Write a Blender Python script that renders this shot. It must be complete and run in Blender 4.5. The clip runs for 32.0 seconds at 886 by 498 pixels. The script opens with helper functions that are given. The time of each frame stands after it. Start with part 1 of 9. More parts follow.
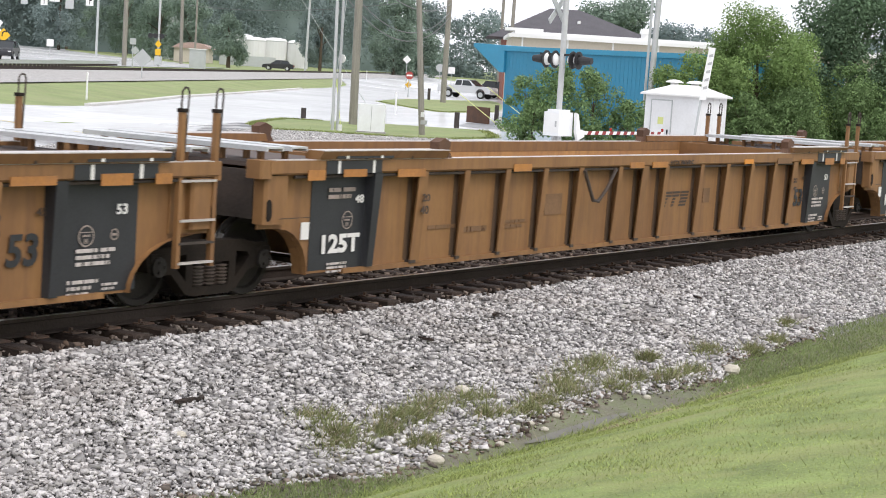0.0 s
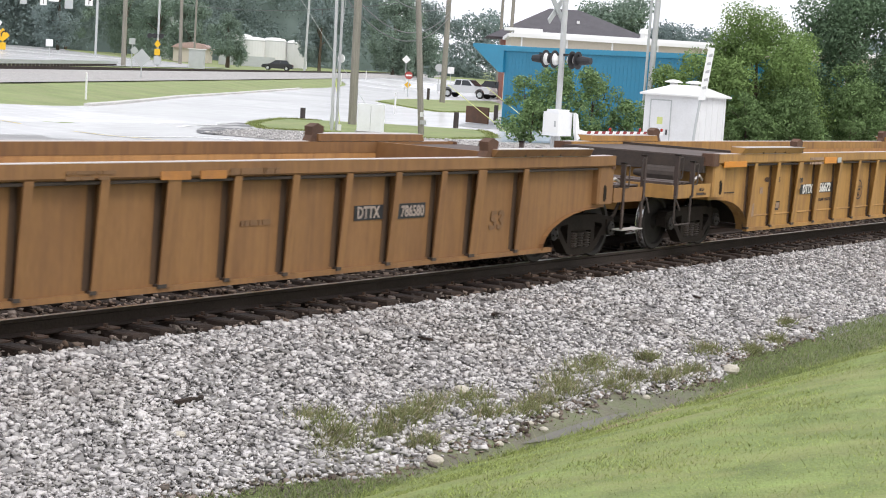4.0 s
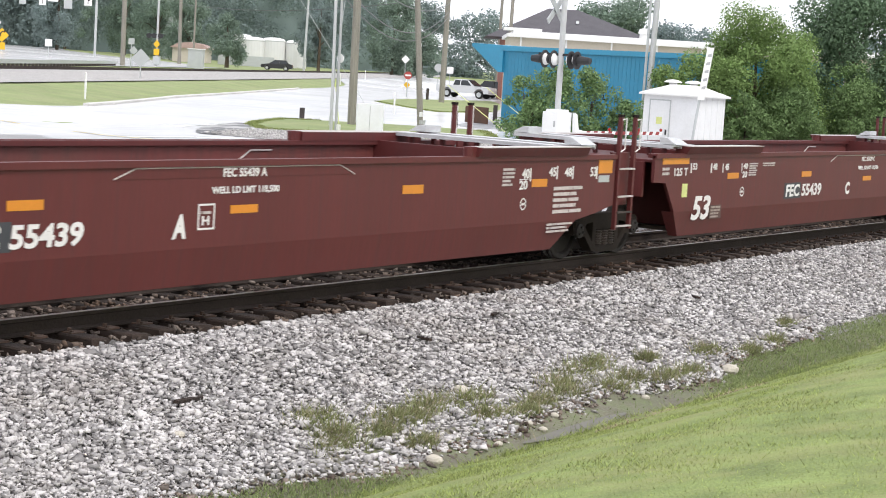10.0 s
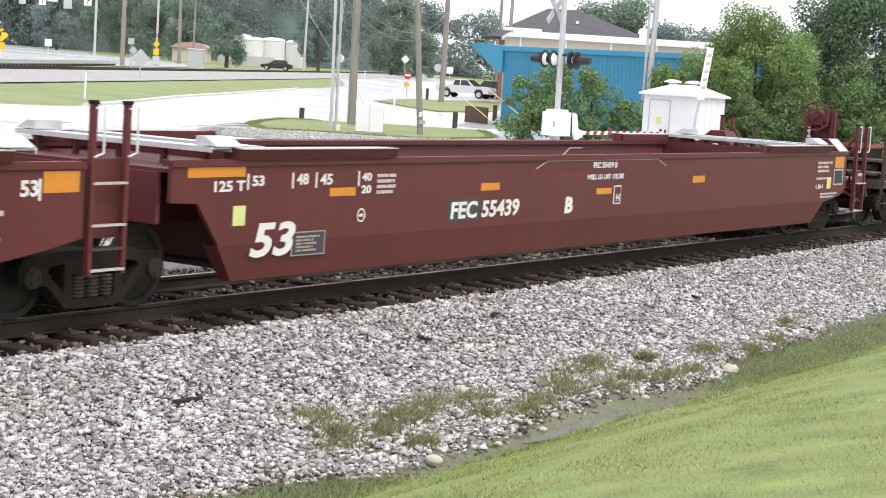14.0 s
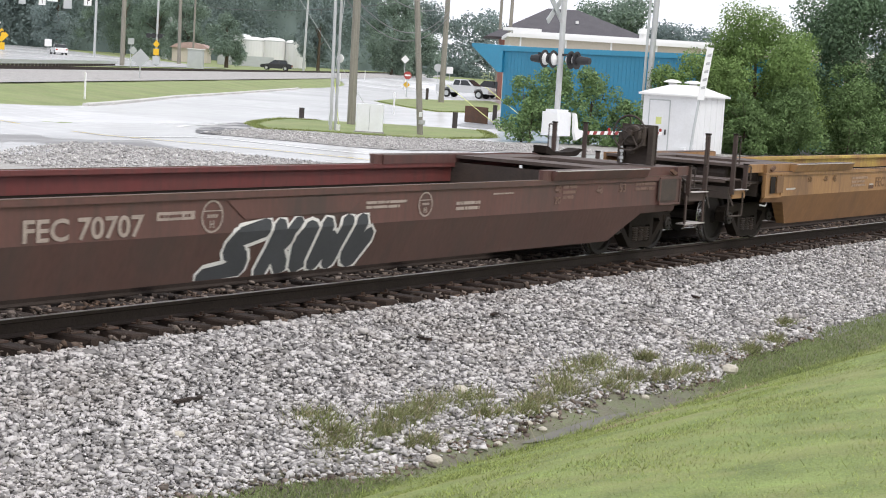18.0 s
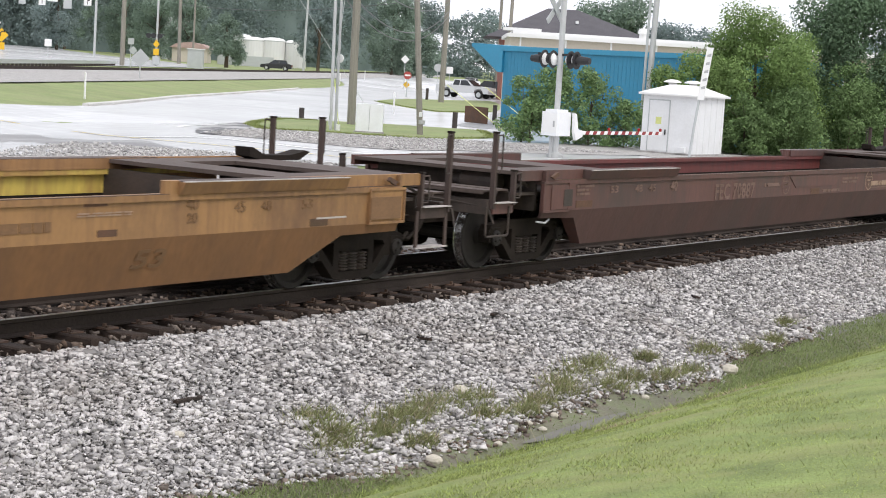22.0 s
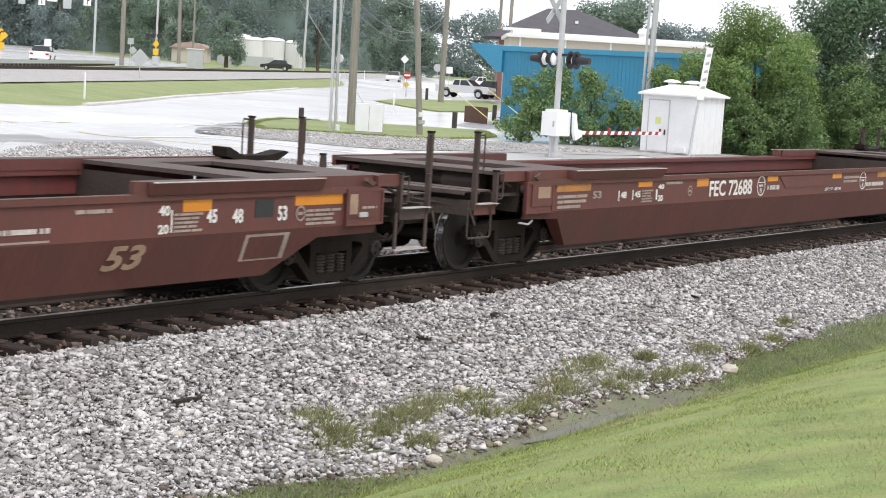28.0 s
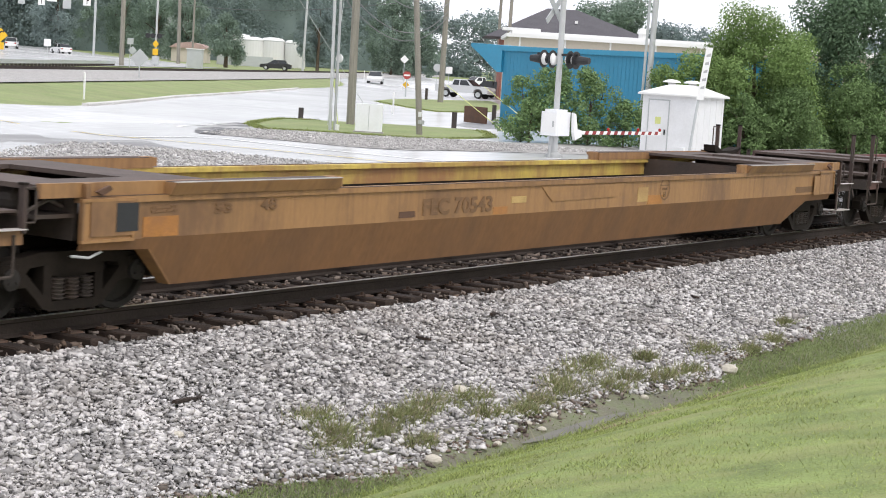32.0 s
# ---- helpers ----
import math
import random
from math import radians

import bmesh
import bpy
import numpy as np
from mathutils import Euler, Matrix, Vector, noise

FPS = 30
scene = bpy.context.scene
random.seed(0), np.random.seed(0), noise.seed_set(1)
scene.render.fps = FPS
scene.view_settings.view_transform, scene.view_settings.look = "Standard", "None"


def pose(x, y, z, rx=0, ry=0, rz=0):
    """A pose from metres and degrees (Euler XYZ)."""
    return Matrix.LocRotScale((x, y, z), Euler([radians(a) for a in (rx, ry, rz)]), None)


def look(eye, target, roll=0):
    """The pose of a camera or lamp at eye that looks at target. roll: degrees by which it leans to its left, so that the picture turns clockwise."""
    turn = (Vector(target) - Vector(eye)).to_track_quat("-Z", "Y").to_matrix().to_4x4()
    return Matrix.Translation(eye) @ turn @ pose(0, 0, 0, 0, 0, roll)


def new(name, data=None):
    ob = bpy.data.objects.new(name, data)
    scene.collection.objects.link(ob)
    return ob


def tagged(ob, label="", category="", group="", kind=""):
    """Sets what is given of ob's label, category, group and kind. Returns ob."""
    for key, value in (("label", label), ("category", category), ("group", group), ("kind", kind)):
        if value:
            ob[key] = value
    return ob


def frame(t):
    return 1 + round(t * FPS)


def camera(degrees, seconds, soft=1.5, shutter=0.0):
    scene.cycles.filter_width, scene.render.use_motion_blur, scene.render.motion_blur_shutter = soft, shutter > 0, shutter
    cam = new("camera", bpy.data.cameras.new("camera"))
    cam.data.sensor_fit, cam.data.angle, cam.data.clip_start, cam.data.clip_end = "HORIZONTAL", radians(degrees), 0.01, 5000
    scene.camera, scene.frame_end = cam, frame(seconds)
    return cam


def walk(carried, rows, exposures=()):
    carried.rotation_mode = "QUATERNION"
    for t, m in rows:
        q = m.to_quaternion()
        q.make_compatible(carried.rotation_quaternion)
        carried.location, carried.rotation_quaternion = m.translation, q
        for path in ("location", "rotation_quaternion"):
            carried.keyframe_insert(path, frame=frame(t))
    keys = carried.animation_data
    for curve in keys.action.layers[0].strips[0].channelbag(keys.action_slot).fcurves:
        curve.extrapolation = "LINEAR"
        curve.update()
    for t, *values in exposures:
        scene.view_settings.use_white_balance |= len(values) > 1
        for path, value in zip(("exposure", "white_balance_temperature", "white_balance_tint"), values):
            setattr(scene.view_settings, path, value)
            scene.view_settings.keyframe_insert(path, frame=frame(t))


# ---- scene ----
# camera: stands on the lawn, turned 57 degrees from the track's normal; it creeps round by a tenth of a degree
FOV = 27.76
EYE = (0.0, -13.97, 2.76)
YAW, PITCH, ROLL = 57.23, 5.74, 3.57


def aim(yaw):
    a, p = radians(yaw), radians(PITCH)
    return look(EYE, (EYE[0] + math.sin(a) * math.cos(p), EYE[1] + math.cos(a) * math.cos(p), EYE[2] - math.sin(p)), ROLL)


cam = camera(FOV, 32.0, soft=1.0, shutter=0.15)
walk(cam, [(t, aim(YAW + d)) for t, d in ((0, -0.055), (3, -0.04), (6, -0.018), (10, -0.008), (14, 0), (23, 0.006), (32, 0.026))],
     exposures=[(0, 0.14), (3, 0.14), (6, 0.05), (8, 0.09), (9, 0.18), (11, 0.31), (13, 0.35), (15, 0.34), (17, 0.27), (18, 0.05), (19, 0.09), (20, 0.16), (21, 0.03), (23, 0.07), (24, 0.06), (25, 0.15), (29, 0.17), (30, 0.04), (31, 0.11), (32, 0.10)])

# ---- light: bright overcast sky, weak wide sun ----
SUN_ELEV, SUN_AZ = 55.0, 200.0
world = bpy.data.worlds.new("sky")
scene.world = world
world.use_nodes = True
wn, wl = world.node_tree.nodes, world.node_tree.links
wn.clear()
sky = wn.new("ShaderNodeTexSky")
sky.sky_type, sky.sun_disc = "NISHITA", False
sky.sun_elevation, sky.sun_rotation = radians(SUN_ELEV), radians(SUN_AZ)
sky.air_density, sky.dust_density, sky.ozone_density = 1.0, 6.0, 1.0
cloud = wn.new("ShaderNodeMix")
cloud.data_type = "RGBA"
cloud.inputs["Factor"].default_value = 0.86
cloud.inputs["B"].default_value = (8.75, 8.85, 9.5, 1)
wl.new(sky.outputs[0], cloud.inputs["A"])
bg = wn.new("ShaderNodeBackground")
bg.inputs["Strength"].default_value = 0.14
wl.new(cloud.outputs["Result"], bg.inputs["Color"])
wo = wn.new("ShaderNodeOutputWorld")
wl.new(bg.outputs[0], wo.inputs["Surface"])
lamp = bpy.data.lights.new("sun", "SUN")
lamp.energy, lamp.angle, lamp.color = 1.3, radians(18), (1.0, 0.97, 0.92)
sun = new("sun", lamp)
sa, se = radians(SUN_AZ), radians(SUN_ELEV)
sun.matrix_world = look((0, 0, 30), (-math.sin(sa) * math.cos(se), -math.cos(sa) * math.cos(se), 30 - math.sin(se)))


# ---- materials ----
def mat(name, col, rough=0.8, metal=0.0, var=0.25, scale=3.0, bump=0.2, fine=40.0, tint=None, amount=0.5, stretch=(1, 1, 1), island=0.0, obrand=0.0, spec=0.5, edge=(0.45, 0.7), shift=True, thin=0.0, streak=None):
    """Base colour varied by a large and a fine noise; tint: a second colour (rust, dirt) in patches."""
    m = bpy.data.materials.new(name)
    m.use_nodes = True
    n, l = m.node_tree.nodes, m.node_tree.links
    b = n["Principled BSDF"]
    b.inputs["Roughness"].default_value, b.inputs["Metallic"].default_value = rough, metal
    b.inputs["Specular IOR Level"].default_value = spec
    tc = n.new("ShaderNodeTexCoord")
    mp = n.new("ShaderNodeMapping")
    mp.inputs["Scale"].default_value = stretch
    l.new(tc.outputs["Object"], mp.inputs["Vector"])
    if shift and not (island or obrand):
        # each object gets its own stretch of the pattern
        oi, cx = n.new("ShaderNodeObjectInfo"), n.new("ShaderNodeCombineXYZ")
        sc = n.new("ShaderNodeMath")
        sc.operation = "MULTIPLY"
        sc.inputs[1].default_value = 40.0
        l.new(oi.outputs["Random"], sc.inputs[0])
        l.new(sc.outputs[0], cx.inputs[0])
        l.new(cx.outputs[0], mp.inputs["Location"])
    big, small = n.new("ShaderNodeTexNoise"), n.new("ShaderNodeTexNoise")
    big.inputs["Scale"].default_value, big.inputs["Detail"].default_value = scale, 5
    small.inputs["Scale"].default_value, small.inputs["Detail"].default_value = fine, 4
    l.new(mp.outputs[0], big.inputs["Vector"])
    l.new(mp.outputs[0], small.inputs["Vector"])
    add = n.new("ShaderNodeMath")
    add.operation = "ADD"
    l.new(big.outputs[0], add.inputs[0])
    l.new(small.outputs[0], add.inputs[1])
    last = add.outputs[0]
    if island or obrand:
        src = n.new("ShaderNodeNewGeometry").outputs["Random Per Island"] if island else n.new("ShaderNodeObjectInfo").outputs["Random"]
        ma = n.new("ShaderNodeMath")
        ma.operation = "MULTIPLY_ADD"
        ma.inputs[1].default_value = island or obrand
        l.new(src, ma.inputs[0])
        l.new(last, ma.inputs[2])
        sb = n.new("ShaderNodeMath")
        sb.operation = "SUBTRACT"
        sb.inputs[1].default_value = (island or obrand) / 2
        l.new(ma.outputs[0], sb.inputs[0])
        last = sb.outputs[0]
    rg = n.new("ShaderNodeMapRange")
    rg.inputs["From Min"].default_value, rg.inputs["From Max"].default_value = 0.6, 1.4
    rg.inputs["To Min"].default_value, rg.inputs["To Max"].default_value = 1 - var, 1 + var
    l.new(last, rg.inputs["Value"])
    mul = n.new("ShaderNodeVectorMath")
    mul.operation = "SCALE"
    mul.inputs[0].default_value = col
    l.new(rg.outputs[0], mul.inputs["Scale"])
    out = mul.outputs[0]
    if tint:
        pn = n.new("ShaderNodeTexNoise")
        pn.inputs["Scale"].default_value, pn.inputs["Detail"].default_value = scale * 0.6, 8
        pn.inputs["Roughness"].default_value = 0.7
        off = n.new("ShaderNodeVectorMath")
        off.operation = "ADD"
        off.inputs[1].default_value = (13.1, 4.7, 9.2)
        l.new(mp.outputs[0], off.inputs[0])
        l.new(off.outputs[0], pn.inputs["Vector"])
        cr = n.new("ShaderNodeMapRange")
        cr.inputs["From Min"].default_value, cr.inputs["From Max"].default_value = edge
        cr.inputs["To Max"].default_value = amount
        l.new(pn.outputs[0], cr.inputs["Value"])
        mx = n.new("ShaderNodeMix")
        mx.data_type = "RGBA"
        mx.inputs["B"].default_value = (*tint, 1)
        l.new(cr.outputs[0], mx.inputs["Factor"])
        l.new(out, mx.inputs["A"])
        out = mx.outputs["Result"]
    if streak:
        # rain-washed dirt and rust running down, in uneven bands
        sm, sn, sr, sx = n.new("ShaderNodeMapping"), n.new("ShaderNodeTexNoise"), n.new("ShaderNodeMapRange"), n.new("ShaderNodeMix")
        sm.inputs["Scale"].default_value = (4.0, 1.0, 0.45)
        sn.inputs["Scale"].default_value, sn.inputs["Detail"].default_value, sn.inputs["Roughness"].default_value = 1.6, 7, 0.65
        sr.inputs["From Min"].default_value, sr.inputs["From Max"].default_value, sr.inputs["To Max"].default_value = 0.47, 0.72, streak[3]
        sx.data_type = "RGBA"
        sx.inputs["B"].default_value = (*streak[:3], 1)
        l.new(mp.outputs[0], sm.inputs["Vector"])
        l.new(sm.outputs[0], sn.inputs["Vector"])
        l.new(sn.outputs[0], sr.inputs["Value"])
        l.new(sr.outputs[0], sx.inputs["Factor"])
        l.new(out, sx.inputs["A"])
        out = sx.outputs["Result"]
    l.new(out, b.inputs["Base Color"])
    if bump:
        bp = n.new("ShaderNodeBump")
        bp.inputs["Strength"].default_value, bp.inputs["Distance"].default_value = bump, 0.02
        l.new(small.outputs[0], bp.inputs["Height"])
        l.new(bp.outputs[0], b.inputs["Normal"])
    if thin:
        # leaves let part of the light through
        tl, ms = n.new("ShaderNodeBsdfTranslucent"), n.new("ShaderNodeMixShader")
        ms.inputs[0].default_value = thin
        l.new(out, tl.inputs["Color"])
        l.new(b.outputs[0], ms.inputs[1])
        l.new(tl.outputs[0], ms.inputs[2])
        l.new(ms.outputs[0], n["Material Output"].inputs["Surface"])
    return m


M_BALLAST = mat("ballast_stone", (0.475, 0.455, 0.45), 0.95, var=0.42, scale=1.2, island=1.15, fine=30, bump=0.3, spec=0.25, tint=(0.33, 0.285, 0.25), amount=0.45, edge=(0.5, 0.7))
M_DIRTYSTONE = mat("rust_dusted_stone", (0.165, 0.138, 0.12), 0.95, var=0.5, scale=1.2, island=1.3, fine=30, bump=0.3, spec=0.2, tint=(0.20, 0.12, 0.075), amount=0.7)
# bed darker than the stones: the shade of their gaps is in it
M_BALLAST_BED = mat("ballast_bed", (0.20, 0.19, 0.183), 0.95, var=0.5, scale=9, fine=28, bump=1.0)
M_LAWN = mat("mown_grass", (0.20, 0.255, 0.076), 0.9, var=0.5, scale=1.8, fine=45, bump=1.0, tint=(0.30, 0.29, 0.12), amount=0.6, edge=(0.44, 0.64))
M_BLADE = mat("grass_blade", (0.315, 0.375, 0.125), 0.85, var=0.5, scale=2.2, island=0.8, bump=0, tint=(0.40, 0.38, 0.18), amount=0.4, thin=0.4)
M_WEED = mat("weed_leaf", (0.235, 0.26, 0.115), 0.85, var=0.4, scale=2, island=0.9, bump=0, tint=(0.28, 0.25, 0.14), amount=0.35, thin=0.4)
M_STEM = mat("dry_stem", (0.34, 0.28, 0.19), 0.9, var=0.35, scale=2, island=0.9, bump=0)
M_DITCH = mat("ditch_mud", (0.145, 0.135, 0.095), 0.7, var=0.4, scale=2.5, fine=22, bump=0.8, tint=(0.14, 0.17, 0.07), amount=0.7, edge=(0.45, 0.6))
M_PUDDLE = mat("ditch_puddle", (0.12, 0.112, 0.09), 0.42, var=0.2, scale=3, bump=0.05)
M_FARGRASS = mat("verge_grass", (0.21, 0.262, 0.098), 0.9, var=0.3, scale=0.5, fine=7, bump=0.6, tint=(0.30, 0.29, 0.16), amount=0.55, edge=(0.42, 0.68))
M_ROAD = mat("wet_pale_road", (0.62, 0.62, 0.62), 0.22, var=0.14, scale=0.15, fine=2, bump=0.05, tint=(0.30, 0.30, 0.31), amount=0.45, stretch=(0.35, 1.3, 1), edge=(0.48, 0.68))
M_ASPHALT = mat("patched_asphalt", (0.09, 0.09, 0.095), 0.6, var=0.3, scale=0.9, fine=6, bump=0.4, tint=(0.42, 0.42, 0.41), amount=0.9, edge=(0.46, 0.56), stretch=(0.7, 1.2, 1))
M_WETASPH = mat("wet_grey_asphalt", (0.17, 0.165, 0.165), 0.48, var=0.3, scale=0.5, fine=5, bump=0.2, tint=(0.42, 0.42, 0.42), amount=0.6, stretch=(0.35, 1.3, 1), edge=(0.47, 0.62))
M_SHADEROAD = mat("shaded_grey_road", (0.42, 0.42, 0.425), 0.3, var=0.2, scale=0.3, fine=3, bump=0.1, tint=(0.60, 0.60, 0.60), amount=0.5, edge=(0.45, 0.65))
M_DRIVE = mat("grey_driveway", (0.30, 0.30, 0.305), 0.6, var=0.2, scale=0.4, fine=4, bump=0.15)
M_GRAVEL = mat("pale_gravel", (0.38, 0.368, 0.355), 0.9, var=0.45, scale=4, fine=14, bump=0.8, tint=(0.24, 0.225, 0.21), amount=0.6)
M_PALESTONE = mat("pale_crushed_stone", (0.50, 0.485, 0.475), 0.9, var=0.35, scale=2, island=0.8, fine=20, bump=0.3, spec=0.2)
M_TIE = mat("tie_wood", (0.029, 0.020, 0.016), 0.9, tint=(0.070, 0.036, 0.020), amount=0.55, var=0.4, scale=2, stretch=(4, 1, 4), obrand=0.7, bump=0.6)
M_RAIL = mat("rusty_rail", (0.042, 0.032, 0.027), 0.8, spec=0.2, var=0.3, scale=2, bump=0.3)
M_RAILTOP = mat("polished_rail", (0.45, 0.43, 0.42), 0.3, 0.9, var=0.2, scale=3, bump=0.05)
M_RUSTPLATE = mat("rusty_plate", (0.09, 0.06, 0.045), 0.85, var=0.4, scale=8, obrand=0.9, tint=(0.22, 0.10, 0.05), amount=0.6)
M_KERB = mat("pale_concrete", (0.55, 0.54, 0.52), 0.8, var=0.2, scale=0.8, fine=8, bump=0.2)
M_LINE_Y = mat("road_paint_yellow", (0.55, 0.42, 0.10), 0.6, var=0.2)
M_LINE_W = mat("road_paint_white", (0.8, 0.8, 0.78), 0.6, var=0.1)

M_BROWN = mat("brown_yellow_paint", (0.262, 0.137, 0.056), 0.6, spec=0.3, var=0.12, scale=1.2, fine=14, bump=0.08, tint=(0.15, 0.075, 0.038), amount=0.6, stretch=(1.5, 1, 0.5), streak=(0.15, 0.075, 0.042, 0.6))
M_YELLOW = mat("faded_yellow_paint", (0.43, 0.238, 0.075), 0.6, spec=0.3, var=0.12, scale=1.2, fine=14, bump=0.08, tint=(0.19, 0.10, 0.045), amount=0.7, stretch=(2, 1, 0.6), edge=(0.47, 0.66), streak=(0.20, 0.115, 0.06, 0.55))
M_YELLOWBROWN = mat("grimy_yellow_paint", (0.33, 0.178, 0.072), 0.6, var=0.15, scale=0.8, fine=12, bump=0.08, tint=(0.13, 0.07, 0.04), amount=0.75, stretch=(1.6, 1, 0.8), edge=(0.47, 0.66), streak=(0.15, 0.075, 0.04, 0.6))
M_YELLOWIN = mat("bright_inner_yellow", (0.60, 0.46, 0.10), 0.6, var=0.18, scale=0.55, fine=10, tint=(0.33, 0.165, 0.07), amount=0.95, stretch=(1, 1, 0.5), edge=(0.44, 0.60), streak=(0.24, 0.12, 0.05, 0.55))
M_RED = mat("oxide_red_paint", (0.112, 0.0255, 0.0245), 0.5, spec=0.3, var=0.10, scale=0.7, fine=12, bump=0.05, tint=(0.085, 0.021, 0.020), amount=0.6, stretch=(2, 1, 0.35), edge=(0.46, 0.68), streak=(0.075, 0.028, 0.028, 0.5))
M_REDOLD = mat("old_oxide_red_paint", (0.125, 0.038, 0.031), 0.65, var=0.14, scale=0.8, fine=12, bump=0.08, tint=(0.095, 0.034, 0.028), amount=0.75, stretch=(1.6, 1, 0.6), edge=(0.47, 0.66), streak=(0.075, 0.042, 0.036, 0.6))
M_DARKRED = mat("grimy_dark_red_paint", (0.114, 0.051, 0.042), 0.65, var=0.16, scale=0.8, fine=12, bump=0.08, tint=(0.062, 0.042, 0.036), amount=0.85, stretch=(1.6, 1, 0.6), edge=(0.46, 0.64), streak=(0.058, 0.040, 0.035, 0.6))
M_REDIN = mat("inner_red_paint", (0.150, 0.037, 0.033), 0.6, var=0.15, scale=0.8, fine=10, tint=(0.12, 0.05, 0.04), amount=0.6, stretch=(1, 1, 0.6), streak=(0.07, 0.04, 0.035, 0.6))
M_BLACKP = mat("black_panel_paint", (0.022, 0.023, 0.027), 0.55, var=0.3, scale=2, bump=0.05)
M_GRIME = mat("grimy_steel", (0.046, 0.035, 0.029), 0.75, var=0.3, scale=3, fine=25, tint=(0.085, 0.055, 0.04), amount=0.6)
M_TRUCK = mat("black_bogie_steel", (0.020, 0.0155, 0.0125), 0.8, var=0.35, scale=4, fine=25, tint=(0.028, 0.020, 0.015), amount=0.6, spec=0.15)
M_WHEEL = mat("wheel_steel", (0.020, 0.016, 0.0135), 0.8, 0.0, var=0.3, scale=5)
M_TREAD = mat("polished_tread", (0.55, 0.54, 0.53), 0.25, 0.95, var=0.15, scale=5, bump=0.05)
M_GALV = mat("galvanised_walkway", (0.55, 0.56, 0.57), 0.5, 0.3, var=0.12, scale=3, fine=30)
M_DECK = mat("weathered_deck", (0.078, 0.056, 0.047), 0.75, var=0.25, scale=2, fine=18, tint=(0.14, 0.10, 0.085), amount=0.5)
# worn steel; on top edges the sky's sheen is put into it
M_PALE = mat("pale_wear_and_sheen", (0.50, 0.46, 0.44), 0.5, 0.2, var=0.2, scale=2, fine=20)
M_WHITE = mat("white_lettering", (0.72, 0.70, 0.68), 0.6, var=0.12, scale=4, bump=0)
M_SMALLTXT = mat("small_white_writing", (0.50, 0.45, 0.43), 0.6, var=0.3, scale=14, bump=0)
M_FADED = mat("faded_lettering", (0.33, 0.27, 0.235), 0.7, var=0.3, scale=5, bump=0)
M_TAN = mat("faded_tan_lettering", (0.32, 0.215, 0.15), 0.7, var=0.3, scale=5, bump=0)
M_DARKTXT = mat("dark_lettering", (0.06, 0.04, 0.03), 0.7, var=0.3, scale=5, bump=0)
M_ORANGE = mat("orange_reflector", (0.62, 0.23, 0.02), 0.4, var=0.1, scale=4, bump=0)
M_PLAC = mat("yellow_green_placard", (0.62, 0.66, 0.25), 0.6, var=0.15, scale=8, bump=0)
M_RUSTBOX = mat("rusty_brown_box", (0.115, 0.058, 0.034), 0.8, var=0.25, scale=3, tint=(0.05, 0.035, 0.03), amount=0.6)
M_SPRAY = mat("dark_spray_paint", (0.045, 0.048, 0.055), 0.6, var=0.2, scale=3, bump=0)
M_INNERBR = mat("inner_orange_paint", (0.50, 0.265, 0.10), 0.6, spec=0.3, var=0.12, scale=0.8, fine=12, bump=0.05, tint=(0.33, 0.145, 0.07), amount=0.7, stretch=(1, 1, 0.7), streak=(0.18, 0.08, 0.045, 0.5))
M_PEEL = mat("peeling_pale_yellow", (0.46, 0.31, 0.12), 0.7, var=0.3, scale=3, bump=0, tint=(0.30, 0.16, 0.07), amount=0.8)
M_SOOT = mat("sooty_yellow_paint", (0.26, 0.15, 0.065), 0.7, var=0.25, scale=2, fine=12, bump=0.05, tint=(0.14, 0.08, 0.045), amount=0.8)
M_RIMRED = mat("worn_red_rim", (0.30, 0.07, 0.05), 0.6, var=0.3, scale=3, bump=0, tint=(0.12, 0.05, 0.04), amount=0.6)
M_GHOSTR = mat("worn_off_lettering_red", (0.165, 0.10, 0.08), 0.75, var=0.35, scale=3, bump=0)
M_GHOSTY = mat("worn_off_lettering_brown", (0.175, 0.095, 0.045), 0.75, var=0.3, scale=3, bump=0)
M_FADEOR = mat("faded_orange_reflector", (0.40, 0.17, 0.04), 0.55, var=0.25, scale=4, bump=0, tint=(0.22, 0.10, 0.05), amount=0.6)
# rust and soot; beside the ribs it also carries the channel's shade
M_STAINSHADE = mat("rust_soot_and_shade", (0.075, 0.045, 0.028), 0.85, var=0.3, scale=2, tint=(0.13, 0.07, 0.03), amount=0.7, stretch=(3, 1, 0.6))
M_ENDGRIME = mat("grimy_end_paint", (0.066, 0.042, 0.035), 0.75, var=0.3, scale=2, fine=18, tint=(0.035, 0.028, 0.025), amount=0.7, stretch=(1, 1, 0.6))
# lower panels: dirt thrown by the wheels plus the tucked side's shade as colour
M_LOWRED = mat("dirty_shaded_red", (0.088, 0.044, 0.036), 0.8, var=0.2, scale=1.2, fine=12, tint=(0.062, 0.042, 0.036), amount=0.8, stretch=(1.6, 1, 0.6))
M_LOWOLD = mat("dirty_shaded_oxide", (0.100, 0.032, 0.026), 0.75, var=0.2, scale=1.2, fine=12, tint=(0.075, 0.030, 0.025), amount=0.75, stretch=(1.6, 1, 0.6))
M_LOWYEL = mat("dirty_shaded_yellow", (0.215, 0.105, 0.042), 0.8, var=0.2, scale=1.2, fine=12, tint=(0.15, 0.08, 0.04), amount=0.75, stretch=(1.6, 1, 0.6))
M_WEEDG = mat("ditch_weed", (0.25, 0.305, 0.13), 0.85, var=0.35, scale=1.5, island=0.7, bump=0, thin=0.4)


